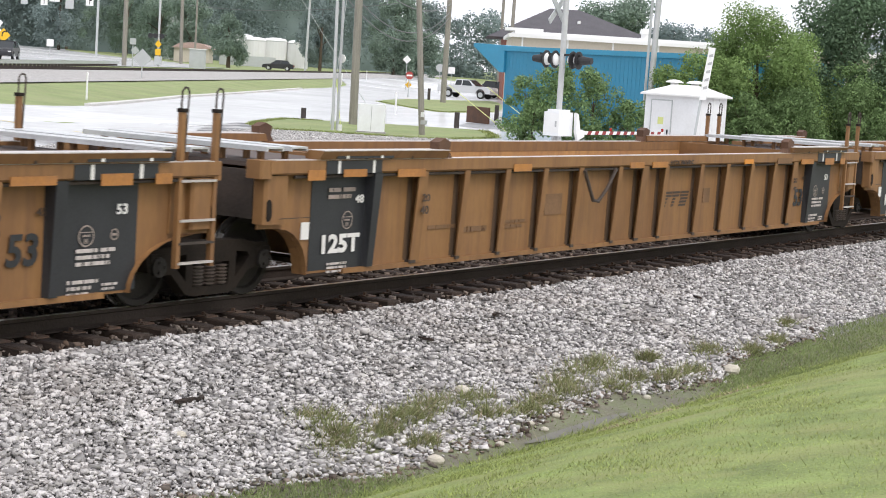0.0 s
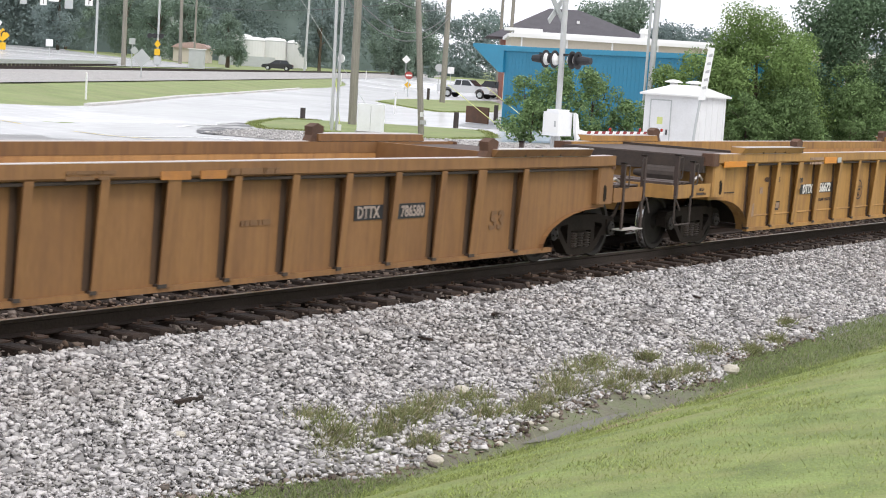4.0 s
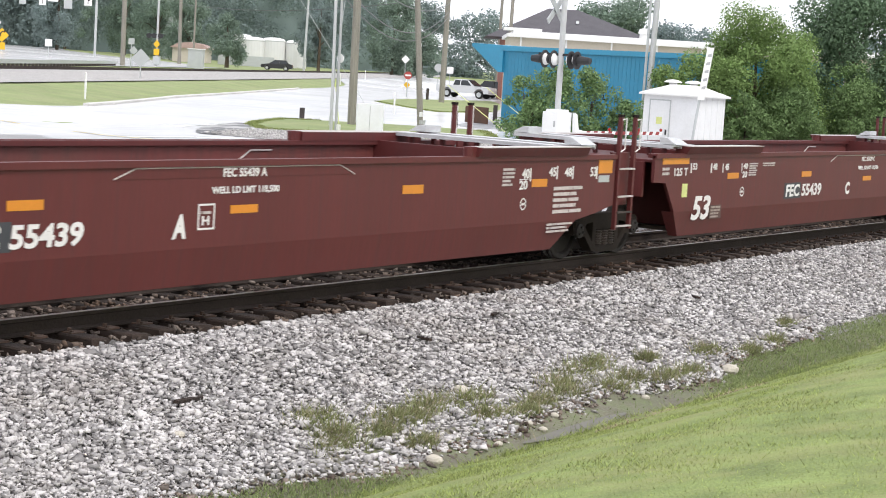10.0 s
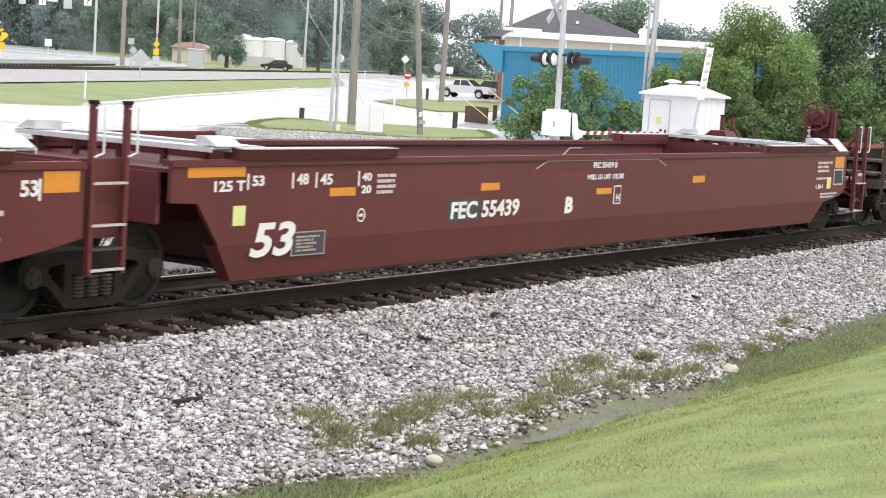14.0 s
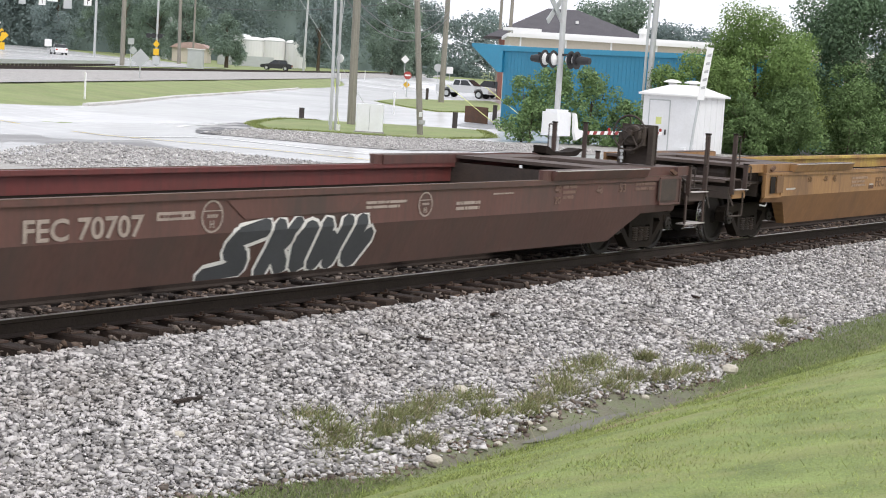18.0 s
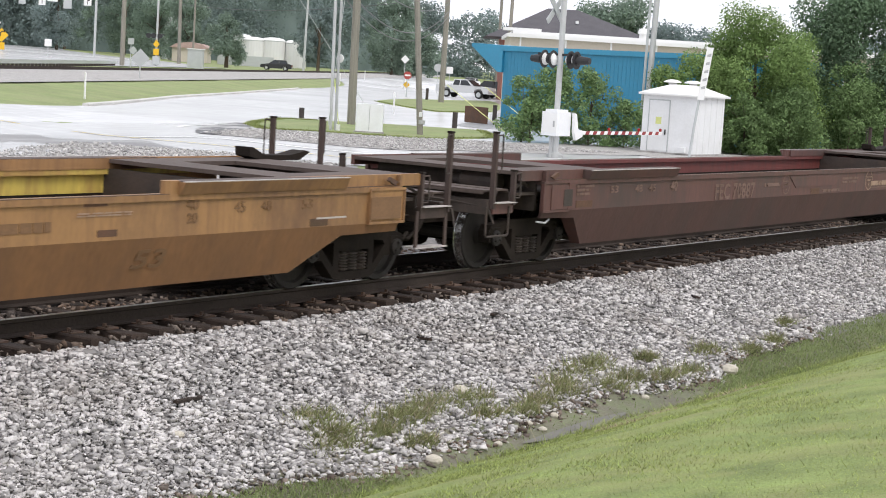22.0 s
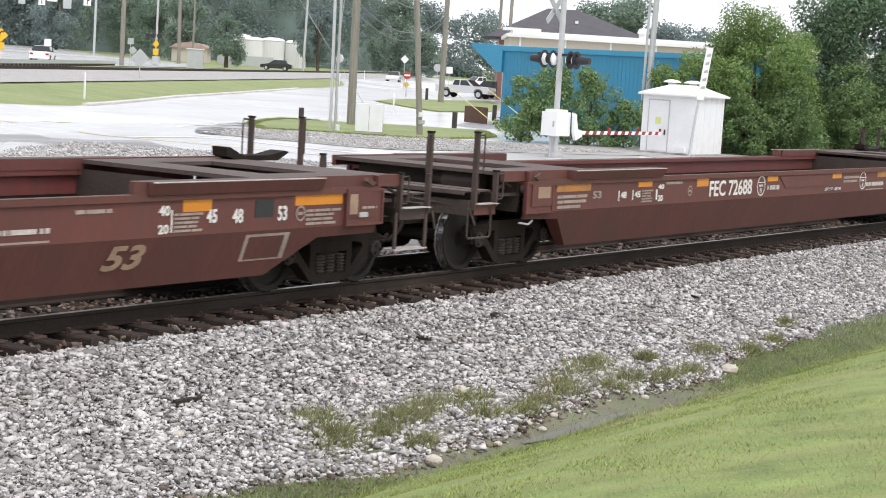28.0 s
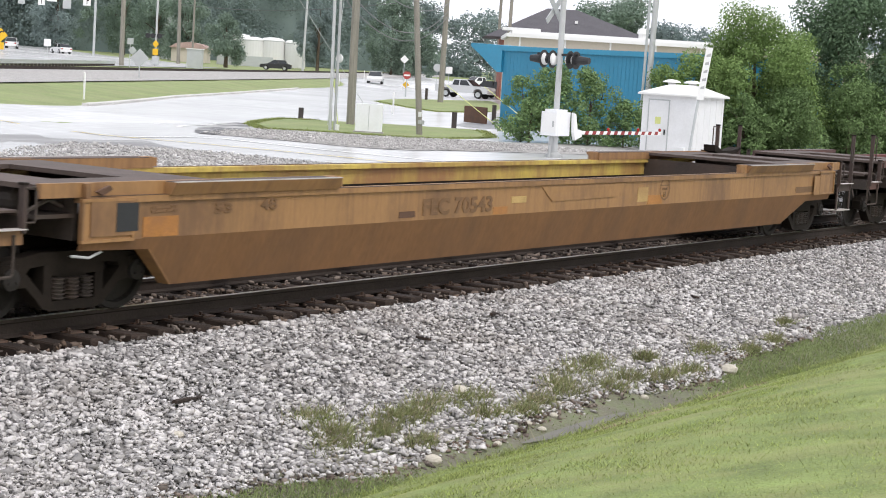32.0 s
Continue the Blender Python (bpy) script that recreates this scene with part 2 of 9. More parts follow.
# ---- builders ----
class G:
    """Collects vertices and faces of one mesh."""

    def __init__(self):
        self.v, self.f = [], []

    def add(self, vs, fs):
        k = len(self.v)
        self.v += [tuple(p) for p in vs]
        self.f += [tuple(i + k for i in f) for f in fs]
        return self

    def box(self, x0, x1, y0, y1, z0, z1, c=0.0):
        """A box; c: chamfer of its upright edges."""
        if c:
            p = [(x0 + c, y0), (x1 - c, y0), (x1, y0 + c), (x1, y1 - c), (x1 - c, y1), (x0 + c, y1), (x0, y1 - c), (x0, y0 + c)]
            return self.stack([[(a, b, z0) for a, b in p], [(a, b, z1) for a, b in p]])
        return self.stack([[(x0, y0, z0), (x1, y0, z0), (x1, y1, z0), (x0, y1, z0)], [(x0, y0, z1), (x1, y0, z1), (x1, y1, z1), (x0, y1, z1)]])

    def stack(self, rings, caps=True):
        n, k = len(rings[0]), len(rings)
        vs = [p for r in rings for p in r]
        fs = [(i * n + j, i * n + (j + 1) % n, (i + 1) * n + (j + 1) % n, (i + 1) * n + j) for i in range(k - 1) for j in range(n)]
        if caps:
            fs += [tuple(range(n - 1, -1, -1)), tuple(range((k - 1) * n, k * n))]
        return self.add(vs, fs)

    def prism(self, poly, y0, y1):
        """A polygon in x and z, thick from y0 to y1."""
        return self.stack([[(a, y1, b) for a, b in poly], [(a, y0, b) for a, b in poly]])

    def slab(self, poly, z0, z1):
        return self.stack([[(a, b, z0) for a, b in poly], [(a, b, z1) for a, b in poly]])

    def prof(self, poly, x0, x1):
        """A polygon in y and z, drawn along x."""
        return self.stack([[(x0, a, b) for a, b in poly], [(x1, a, b) for a, b in poly]])

    def tube(self, pts, r, n=8):
        rings = []
        pts = [Vector(p) for p in pts]
        r = r if isinstance(r, (list, tuple)) else [r] * len(pts)
        for i, p in enumerate(pts):
            d = (pts[min(i + 1, len(pts) - 1)] - pts[max(i - 1, 0)]).normalized()
            a = d.orthogonal().normalized() if i == 0 else (a - d * a.dot(d)).normalized()
            b = d.cross(a)
            rings.append([p + r[i] * (math.cos(2 * math.pi * j / n) * a + math.sin(2 * math.pi * j / n) * b) for j in range(n)])
        return self.stack(rings)

    def lathe(self, prof, centre, axis="y", n=28, caps=True):
        cx, cy, cz = centre
        rings = []
        for r, h in prof:
            ring = []
            for j in range(n):
                c, s = r * math.cos(2 * math.pi * j / n), r * math.sin(2 * math.pi * j / n)
                ring.append({"y": (cx + c, cy + h, cz + s), "z": (cx + c, cy + s, cz + h), "x": (cx + h, cy + c, cz + s)}[axis])
            rings.append(ring)
        return self.stack(rings, caps)


def mesh_of(g, material, name="mesh"):
    me = bpy.data.meshes.new(name)
    me.from_pydata(g.v, [], g.f)
    bm = bmesh.new()
    bm.from_mesh(me)
    bmesh.ops.recalc_face_normals(bm, faces=bm.faces)
    bm.to_mesh(me)
    bm.free()
    me.materials.append(material)
    return me


def part(name, g, material, parent, label=""):
    ob = new(name, g if isinstance(g, bpy.types.Mesh) else mesh_of(g, material, name))
    ob.parent = parent
    return tagged(ob, label)


def thing(name, label, category, m=None, group="", g=None, material=None):
    ob = new(name, mesh_of(g, material, name) if g else None)
    if m is not None:
        ob.matrix_world = m
    return tagged(ob, label, category, group)


def struct(name, g, material, label="", parent=None):
    ob = new(name, g if isinstance(g, bpy.types.Mesh) else mesh_of(g, material, name))
    ob.parent = parent
    return tagged(ob, label, kind="structure")


def tri_mesh(name, V, F, material):
    """A mesh from arrays of vertices and of equal faces."""
    me = bpy.data.meshes.new(name)
    k = F.shape[1]
    me.vertices.add(len(V))
    me.vertices.foreach_set("co", np.ascontiguousarray(V, dtype=np.float32).ravel())
    me.loops.add(F.size)
    me.loops.foreach_set("vertex_index", np.ascontiguousarray(F, dtype=np.int32).ravel())
    me.polygons.add(len(F))
    me.polygons.foreach_set("loop_start", np.arange(0, F.size, k, dtype=np.int32))
    me.update(calc_edges=True)
    me.materials.append(material)
    return me


def smooth(ob):
    for p in ob.data.polygons:
        p.use_smooth = True
    return ob


rng = np.random.default_rng(7)

# plan of the far side: "ahead" metres along the line of sight on the ground, "right" metres across it
FW = Vector((math.sin(radians(YAW)), math.cos(radians(YAW)), 0))
RT = Vector((math.cos(radians(YAW)), -math.sin(radians(YAW)), 0))


# ---- ground ----
# a second railway on a low bank crosses behind the road
BANK_P, BANK_D, BANK_N = (76.9, 68.2), (0.871, 0.4914), (-0.4914, 0.871)


def bank_side(x, y):
    return BANK_N[0] * (x - BANK_P[0]) + BANK_N[1] * (y - BANK_P[1])


def ground_z(x, y):
    s = bank_side(x, y)
    if y > 4.5:
        u = min(max((s + 18) / 16, 0), 1)
        # behind the far railway the ground rises gently
        v = min(max((s - 12) / 80, 0), 1)
        return 1.05 * u * u * (3 - 2 * u) + 1.1 * v * v * (3 - 2 * v)
    ys = (-400, -30, -14, -11, -8, -6.4, -5.6, -5.2, -4.98, -4.4, -2.1, -1.5, 1.5, 2.2, 3.2, 4.5)
    zs = (1.3, 1.25, 1.08, 0.70, -0.02, -0.57, -0.88, -1.04, -1.10, -0.985, -0.36, -0.29, -0.29, -0.3, -0.2, 0)
    return float(np.interp(y, ys, zs))


def sheet(name, xs, ys, material, lift=0.0, wave=0.0, kind="structure", label=""):
    V = [(x, y, ground_z(x, y) + lift + (wave * noise.noise((x * 0.8, y * 1.7, 3.1)) if wave else 0)) for y in ys for x in xs]
    n = len(xs)
    F = [(j * n + i, j * n + i + 1, (j + 1) * n + i + 1, (j + 1) * n + i) for j in range(len(ys) - 1) for i in range(n - 1)]
    me = tri_mesh(name, np.array(V), np.array(F), material)
    ob = smooth(new(name, me))
    return tagged(ob, label, kind=kind)


gx = [-1500, -600, -250, -100, -40] + list(range(-20, 320, 6)) + [360, 450, 600, 1000, 2500]
gy = [-900, -300, -100, -40, -25, -20, -17, -14, -12, -11, -10, -9, -8, -7, -6.4, -6, -5.6, -5.2, -4.98, -4.4, -3.5, -2.8, -2.1, -1.5, 0, 1.5, 2.2, 3.2, 4.5] + list(range(10, 260, 5)) + [300, 380, 500, 800, 2000]
sheet("ground", gx, gy, M_FARGRASS, lift=-0.03, label="flat grassy ground with a ditch beside the railway")

nx = list(np.arange(6, 60, 0.4))
sheet("ballast", [-60, -20, 0] + nx + [70, 100, 160, 300], [-4.4, -4.1, -3.8, -3.5, -3.1, -2.7, -2.3, -2.0, -1.7, -1.4, -1.0, 0, 1.0, 1.5, 2.0, 2.6, 3.2, 4.4], M_BALLAST_BED, lift=0.0, wave=0.03, label="grey crushed-stone railway ballast")
sheet("ditch", nx + [70, 100], [-5.3, -5.15, -4.98, -4.8, -4.6, -4.4, -4.25], M_DITCH, lift=0.012, wave=0.025, label="shallow muddy ditch with dark weeds")
sheet("lawn", list(np.arange(-6, 60, 0.5)) + [70, 100, 200], [-30, -22, -18, -15, -13, -12, -11, -10, -9, -8.4, -7.8, -7.2, -6.8, -6.4, -6.1, -5.8, -5.5, -5.3, -5.12, -5.02], M_LAWN, lift=0.03, wave=0.045, label="mown lawn sloping down to the ditch")


def patch(name, pts, material, lift, label, thick=0.0):
    """A flat area of ground with a smoothed outline, draped on the ground."""
    dense = []
    n = len(pts)
    for i in range(n):
        p0, p1, p2, p3 = (Vector(pts[(i + k) % n]) for k in (-1, 0, 1, 2))
        for k in range(6):
            t = k / 6
            dense.append(0.5 * ((2 * p1) + (p2 - p0) * t + (2 * p0 - 5 * p1 + 4 * p2 - p3) * t * t + (3 * p1 - p0 - 3 * p2 + p3) * t ** 3))
    bm = bmesh.new()
    vs = [bm.verts.new((p.x, p.y, 0)) for p in dense]
    f = bm.faces.new(vs)
    bmesh.ops.triangulate(bm, faces=[f])
    for _ in range(2):
        bmesh.ops.subdivide_edges(bm, edges=[e for e in bm.edges if e.calc_length() > 8], cuts=1)
    for v in bm.verts:
        v.co.z = ground_z(v.co.x, v.co.y) + lift
    if thick:
        geo = bmesh.ops.extrude_face_region(bm, geom=bm.faces[:])
        for v in [e for e in geo["geom"] if isinstance(e, bmesh.types.BMVert)]:
            v.co.z += thick
    bmesh.ops.recalc_face_normals(bm, faces=bm.faces)
    me = bpy.data.meshes.new(name)
    bm.to_mesh(me)
    bm.free()
    me.materials.append(material)
    return tagged(new(name, me), label, kind="structure")


def lane(name, pts, width, material, lift, label=""):
    """A strip of that width along a line of points."""
    g = G()
    dense = []
    for i in range(len(pts) - 1):
        a, b = Vector(pts[i]), Vector(pts[i + 1])
        k = max(2, int((b - a).length / 4))
        dense += [a.lerp(b, j / k) for j in range(k)]
    dense.append(Vector(pts[-1]))
    rows = []
    nw = max(1, int(width / 1.5))
    for i, p in enumerate(dense):
        d = (dense[min(i + 1, len(dense) - 1)] - dense[max(i - 1, 0)]).normalized()
        q = Vector((-d.y, d.x)) * width
        rows.append([p + q * (j / nw - 0.5) for j in range(nw + 1)])
    n = nw + 1
    g.add([(q.x, q.y, ground_z(q.x, q.y) + lift) for r in rows for q in r], [(i * n + j, i * n + j + 1, (i + 1) * n + j + 1, (i + 1) * n + j) for i in range(len(rows) - 1) for j in range(nw)])
    return struct(name, g, material, label)


# pale road area with a curve, islands of grass and gravel on it
patch("road", [(20, 28), (34, 33), (47, 38), (57, 41.5), (75, 52.5), (95, 64), (119, 78), (150, 96), (185, 122), (250, 160), (300, 185), (300, 170), (215, 118), (170, 92), (170, 80), (120, 40), (95, 30), (80, 20), (68, 14), (64, 6), (64, 5), (48, 5), (40, 14), (34, 18), (20, 18)], M_ROAD, 0.006, "wet pale asphalt road with a wide bend")
patch("road_verge", [(54.5, 29.6), (57.1, 32.4), (60.3, 34.6), (65.1, 37.1), (66.4, 36.1), (68.2, 34.8), (69.0, 33.8), (70.0, 31.6), (70.6, 29.8), (67, 27), (63.8, 25.0), (58.8, 24.3), (57.4, 25.5), (56.8, 26.7), (56.0, 28.6)], M_FARGRASS, 0.008, "grass island beside the road", 0.02)
patch("road_verge", [(110.0, 63.5), (124.9, 71.0), (133.7, 72.1), (141.6, 72.9), (122, 60), (104.3, 50.0), (95.3, 48.2), (99.3, 53.1)], M_FARGRASS, 0.008, "grass island beside the parking area", 0.02)
patch("asphalt_patch", [(22, 24.5), (37.6, 26.1), (38.1, 24.6), (39.5, 23.6), (41.0, 23.5), (39.8, 21.6), (39.0, 19.5), (39.3, 17.5), (39.0, 14), (36, 14), (30, 17), (22, 17)], M_WETASPH, 0.010, "wet grey asphalt at the road edge")
patch("gravel_verge", [(31.5, 19.6), (34.1, 21.1), (37.0, 22.5), (37.7, 21.6), (38.4, 20.8), (38.8, 19.9), (38.9, 18.5), (38.4, 16.5), (38, 12), (38, 5), (18, 5), (20, 13), (27, 17.5)], M_GRAVEL, 0.016, "pale gravel beside the railway")
patch("gravel_verge", [(47.5, 26.9), (50.4, 28.4), (53.4, 29.4), (54.4, 28.4), (55.5, 26.6), (57, 24.9), (60.2, 22.8), (66, 21), (68, 18), (60, 16), (51, 18.8), (49.5, 18.9), (48.3, 19.6), (47.8, 20.9), (47.9, 22.6), (47.8, 24.2), (47.6, 25.8)], M_GRAVEL, 0.022, "pale gravel strip along the road")
patch("gravel_verge", [(56, 13), (59, 15), (62, 19), (70, 20), (90, 20), (100, 12), (90, 5.2), (66, 5.2), (60, 9)], M_GRAVEL, 0.018, "pale gravel round the signal cabinet")
# greyer patch in the bend: shade painted onto the pale road
patch("asphalt_patch", [(49.5, 30.4), (51.5, 32.9), (54.5, 35.6), (58.7, 38.3), (66, 41.2), (71, 42.7), (64, 38.6), (60, 35.6), (54.5, 32.4)], M_SHADEROAD, 0.013, "grey patch in the bend, shade painted on the road")
patch("asphalt_patch", [(74, 33.2), (88, 40), (100, 47), (104, 46), (96, 38), (84, 31), (78, 29)], M_DRIVE, 0.012, "grey asphalt driveway")
patch("asphalt_patch", [(47.5, 27.0), (50.6, 29.6), (54.5, 32.0), (57.5, 33.4), (54.4, 30.2), (50.5, 28.0), (47.9, 26.2)], M_ASPHALT, 0.030, "dark broken asphalt by the island")
lane("road_line", [(39, 34.5), (42.5, 31.3), (41.9, 28.1), (41.5, 25.5), (42.0, 22), (42.2, 18), (42, 12), (41.8, 5)], 0.14, M_LINE_Y, 0.029, "worn yellow centre line")
lane("road_line", [(50.0, 30.1), (51.4, 30.9), (54.9, 32.2)], 0.22, M_LINE_W, 0.029, "white stop line")
lane("road_line", [(41.6, 24.8), (44.8, 24.9), (45.6, 24.2), (45.2, 21.9), (44.8, 19.8), (44.6, 12)], 0.15, M_LINE_W, 0.029, "white edge line")
far_track = [(BANK_P[0] + BANK_D[0] * k, BANK_P[1] + BANK_D[1] * k) for k in (-120, -60, 0, 60, 120, 180, 260, 400)]
lane("gravel_bank", [(x + BANK_N[0] * -3.6, y + BANK_N[1] * -3.6) for x, y in far_track], 7.5, M_GRAVEL, 0.03, "pale gravel bank under the far railway")
patch("far_road", [(150, 124), (181, 143), (205, 168), (221, 196), (243, 228), (264, 261), (180, 262), (130, 215), (120, 150)], M_ROAD, 0.036, "wide pale highway running off towards the wood")
lane("far_road", [(x + BANK_N[0] * 48, y + BANK_N[1] * 48) for x, y in far_track[:5]], 80.0, M_ROAD, 0.03, "wide pale highway behind the far railway")



def kerb(pts, w, h, label):
    """A raised concrete kerb along a line of points."""
    pts = [Vector(p) for p in pts]
    rings = []
    for i, p in enumerate(pts):
        d = (pts[min(i + 1, len(pts) - 1)] - pts[max(i - 1, 0)]).normalized()
        q = Vector((-d.y, d.x)) * (w / 2)
        a, b = p - q, p + q
        za, zb = ground_z(*a), ground_z(*b)
        rings.append([(a.x, a.y, za - 0.05), (b.x, b.y, zb - 0.05), (b.x, b.y, zb + h), (a.x, a.y, za + h)])
    return struct("kerb", G().stack(rings), M_KERB, label)


kerb([(56.5, 41.1), (60, 43.1), (66, 46.7), (75, 52.3), (85, 58), (95, 63.8), (107, 70.8), (119, 77.8)], 0.3, 0.12, "pale concrete kerb along the grass bank")

# ---- track ----
track = tagged(new("railway_track"), "worn railway track with rusty rails and dark wooden ties", kind="structure")
RAIL_PROF = [(-0.076, -0.18), (0.076, -0.18), (0.076, -0.165), (0.015, -0.145), (0.010, -0.05), (0.036, -0.035), (0.036, -0.004), (0.028, 0.0), (-0.028, 0.0), (-0.036, -0.004), (-0.036, -0.035), (-0.010, -0.05), (-0.015, -0.145), (-0.076, -0.165)]
for y in (-0.753, 0.753):
    part("rail", G().prof([(a + y, b) for a, b in RAIL_PROF], -70, 320), M_RAIL, track, "brown rusty steel rail")
    part("rail_head", G().box(-70, 320, y - 0.03, y + 0.03, 0.0, 0.003), M_RAILTOP, track, "polished running surface")
tie_mesh = mesh_of(G().stack([[(-0.115, -1.30, -0.36), (0.115, -1.30, -0.36), (0.115, 1.30, -0.36), (-0.115, 1.30, -0.36)], [(-0.118, -1.28, -0.20), (0.112, -1.31, -0.21), (0.115, 1.30, -0.20), (-0.115, 1.30, -0.20)], [(-0.10, -1.27, -0.185), (0.10, -1.29, -0.188), (0.10, 1.29, -0.185), (-0.10, 1.29, -0.185)]]), M_TIE, "tie")
plate_mesh = mesh_of(G().box(-0.098, 0.098, -0.22, 0.17, -0.19, -0.170, 0.01).box(-0.075, -0.05, -0.20, -0.175, -0.18, -0.150).box(-0.06, -0.03, -0.15, -0.115, -0.18, -0.13).box(0.03, 0.06, 0.11, 0.15, -0.18, -0.13), M_RUSTPLATE, "tie_plate")
k = 0
for i in range(-8, 200):
    x = 4 + i * 0.52
    tie = part("tie", tie_mesh, None, track)
    tie.location = (x + random.uniform(-0.03, 0.03), random.uniform(-0.04, 0.04), random.uniform(-0.012, 0.006))
    tie.rotation_euler = (0, 0, random.uniform(-0.02, 0.02))
    if x < 60:
        tp = part("tie_plate", plate_mesh, None, track)
        tp.location = (x, -0.753, 0)


def stones(name, n, place, size, label, material=M_BALLAST):
    """n broken stones in one mesh; place(n) gives their x, y and a size factor."""
    # angular flakes: a cube with its corners pulled apart and two of them cut off
    ico = np.array([(-1, -1, -1), (1, -1, -1), (1, 1, -1), (-1, 1, -1), (-1, -1, 1), (1, -1, 1), (1, 1, 1), (-1, 1, 1)]) * 0.66
    fi = np.array([(0, 2, 1), (0, 3, 2), (4, 5, 6), (4, 6, 7), (0, 1, 5), (0, 5, 4), (1, 2, 6), (1, 6, 5), (2, 3, 7), (2, 7, 6), (3, 0, 4), (3, 4, 7)])
    x, y, z, s = place(n)
    n = len(x)
    v = ico[None] * rng.uniform(0.55, 1.25, (n, 8, 3))
    cut = rng.integers(0, 8, (n, 2))
    for k in (0, 1):
        v[np.arange(n), cut[:, k]] *= rng.uniform(0.25, 0.6, (n, 1))
    v = v * (rng.uniform(0.75, 1.35, (n, 1, 3)) * np.array([1.25, 0.85, 0.6]))
    a = rng.uniform(0, 2 * np.pi, n)
    b = rng.normal(0, 0.8, n)
    c, sn = np.cos(b)[:, None], np.sin(b)[:, None]
    v = np.stack([v[..., 0], v[..., 1] * c - v[..., 2] * sn, v[..., 1] * sn + v[..., 2] * c], -1)
    c, sn = np.cos(a)[:, None], np.sin(a)[:, None]
    v = np.stack([v[..., 0] * c - v[..., 1] * sn, v[..., 0] * sn + v[..., 1] * c, v[..., 2]], -1)
    v = v * (size * s)[:, None, None] / 2 + np.stack([x, y, z], -1)[:, None, :]
    F = (fi[None] + (np.arange(n) * 8)[:, None, None]).reshape(-1, 3)
    return tagged(new(name, tri_mesh(name, v.reshape(-1, 3), F, material)), label, kind="stuff")


TOE_X = (8, 11.2, 12.4, 13.3, 14.7, 16.8, 18.4, 19.5, 21.2, 22.3, 25.3, 26.5, 30, 45)
TOE_Y = (-4.2, -4.27, -4.42, -4.68, -4.72, -4.48, -4.36, -4.50, -4.66, -4.30, -4.20, -4.02, -4.0, -4.0)


def shoulder(n):
    x = 8.5 + 36 * rng.random(n) ** 1.5
    y = -1.18 - 3.6 * rng.random(n)
    edge = np.interp(x, TOE_X, TOE_Y) + 0.06 * np.sin(x * 3.1) + 0.05 * np.sin(x * 7.3 + 1)
    keep = y > edge + rng.normal(0, 0.06, n)
    # fewer stones lie on the tie ends
    keep &= (y < -1.36) | ((y < -1.30) & (rng.random(n) < 0.4))
    x, y = x[keep], y[keep]
    z = np.array([ground_z(a, b) for a, b in zip(x, y)]) + rng.uniform(-0.012, 0.045, len(x)) + np.where(y > -1.30, 0.05, 0.0)
    return x, y, z, np.exp(rng.normal(0, 0.30, len(x)))


def between(n):
    """Stones heaped over the ties inside the rails, and low between the tie ends outside them."""
    x, y = 6 + 50 * rng.random(n) ** 1.3, rng.uniform(-1.36, 2.6, n)
    z = np.where(np.abs(y) < 0.68, -0.235 + rng.uniform(-0.03, 0.06, n), np.where(y < 0, -0.262 + rng.uniform(-0.03, 0.055, n), -0.27 + rng.uniform(-0.02, 0.03, n)))
    return x, y, z, np.exp(rng.normal(0, 0.3, n))


stones("ballast_stones", 82000, shoulder, 0.061, "grey angular crushed stones")
stones("ballast_stones", 26000, between, 0.065, "rust-dusted stones between the ties", M_DIRTYSTONE)


def toe(n):
    x = 9 + 17 * rng.random(n)
    y = np.interp(x, TOE_X, TOE_Y) + rng.normal(0.02, 0.10, n)
    z = np.array([ground_z(a, b) for a, b in zip(x, y)]) + rng.uniform(0.0, 0.03, n)
    return x, y, z, np.exp(rng.normal(-0.1, 0.35, n))


def road_gravel(n):
    """Loose stones on the strip along the road."""
    x, y = rng.uniform(47.5, 60, n), rng.uniform(17, 30, n)
    keep = (y > np.interp(x, (47.5, 48.3, 51, 60), (23, 19.6, 18.8, 17))) & (y < np.interp(x, (47.5, 51, 53.4, 55.5, 57, 60.2), (26.9, 28.5, 29.2, 26.4, 24.8, 22.6)))
    x, y = x[keep], y[keep]
    return x, y, np.full(len(x), 0.03) + rng.uniform(0, 0.04, len(x)), np.exp(rng.normal(0, 0.35, len(x)))


def crossing_gravel(n):
    """Loose stones between the asphalt edge and the railway."""
    x, y = rng.uniform(28.5, 38.9, n), rng.uniform(14, 22.6, n)
    keep = y < np.interp(x, (28.5, 31.5, 34.1, 37.2, 38.9), (18.2, 19.6, 21.1, 22.6, 18.3)) + rng.normal(0, 0.12, n)
    x, y = x[keep], y[keep]
    return x, y, np.full(len(x), 0.02) + rng.uniform(0, 0.05, len(x)), np.exp(rng.normal(0, 0.45, len(x)))


stones("gravel_stones", 12000, road_gravel, 0.05, "loose grey stones on the gravel strip", M_PALESTONE)
stones("gravel_stones", 8000, crossing_gravel, 0.05, "loose pale stones beside the railway", M_PALESTONE)
stones("ditch_stones", 1300, toe, 0.06, "dirty stones washed into the ditch", M_DIRTYSTONE)


# ---- train ----
def ran(t):
    """How far the train has run to the west by t seconds."""
    # it falls back by a short step at 11.5 s
    return 7.55 * t + 0.009 * t * t - 0.27 * min(max((t - 11.5) / 0.1, 0.0), 1.0)


TRAIN_ROWS = [0, 2, 4, 8, 11, 11.3, 11.4, 11.5, 11.6, 11.7, 11.8, 12, 14, 16, 20, 24, 28, 30, 32]
MOVING, WHEELS = [], []
R_WHEEL = 0.457

WHEEL_MESH = None


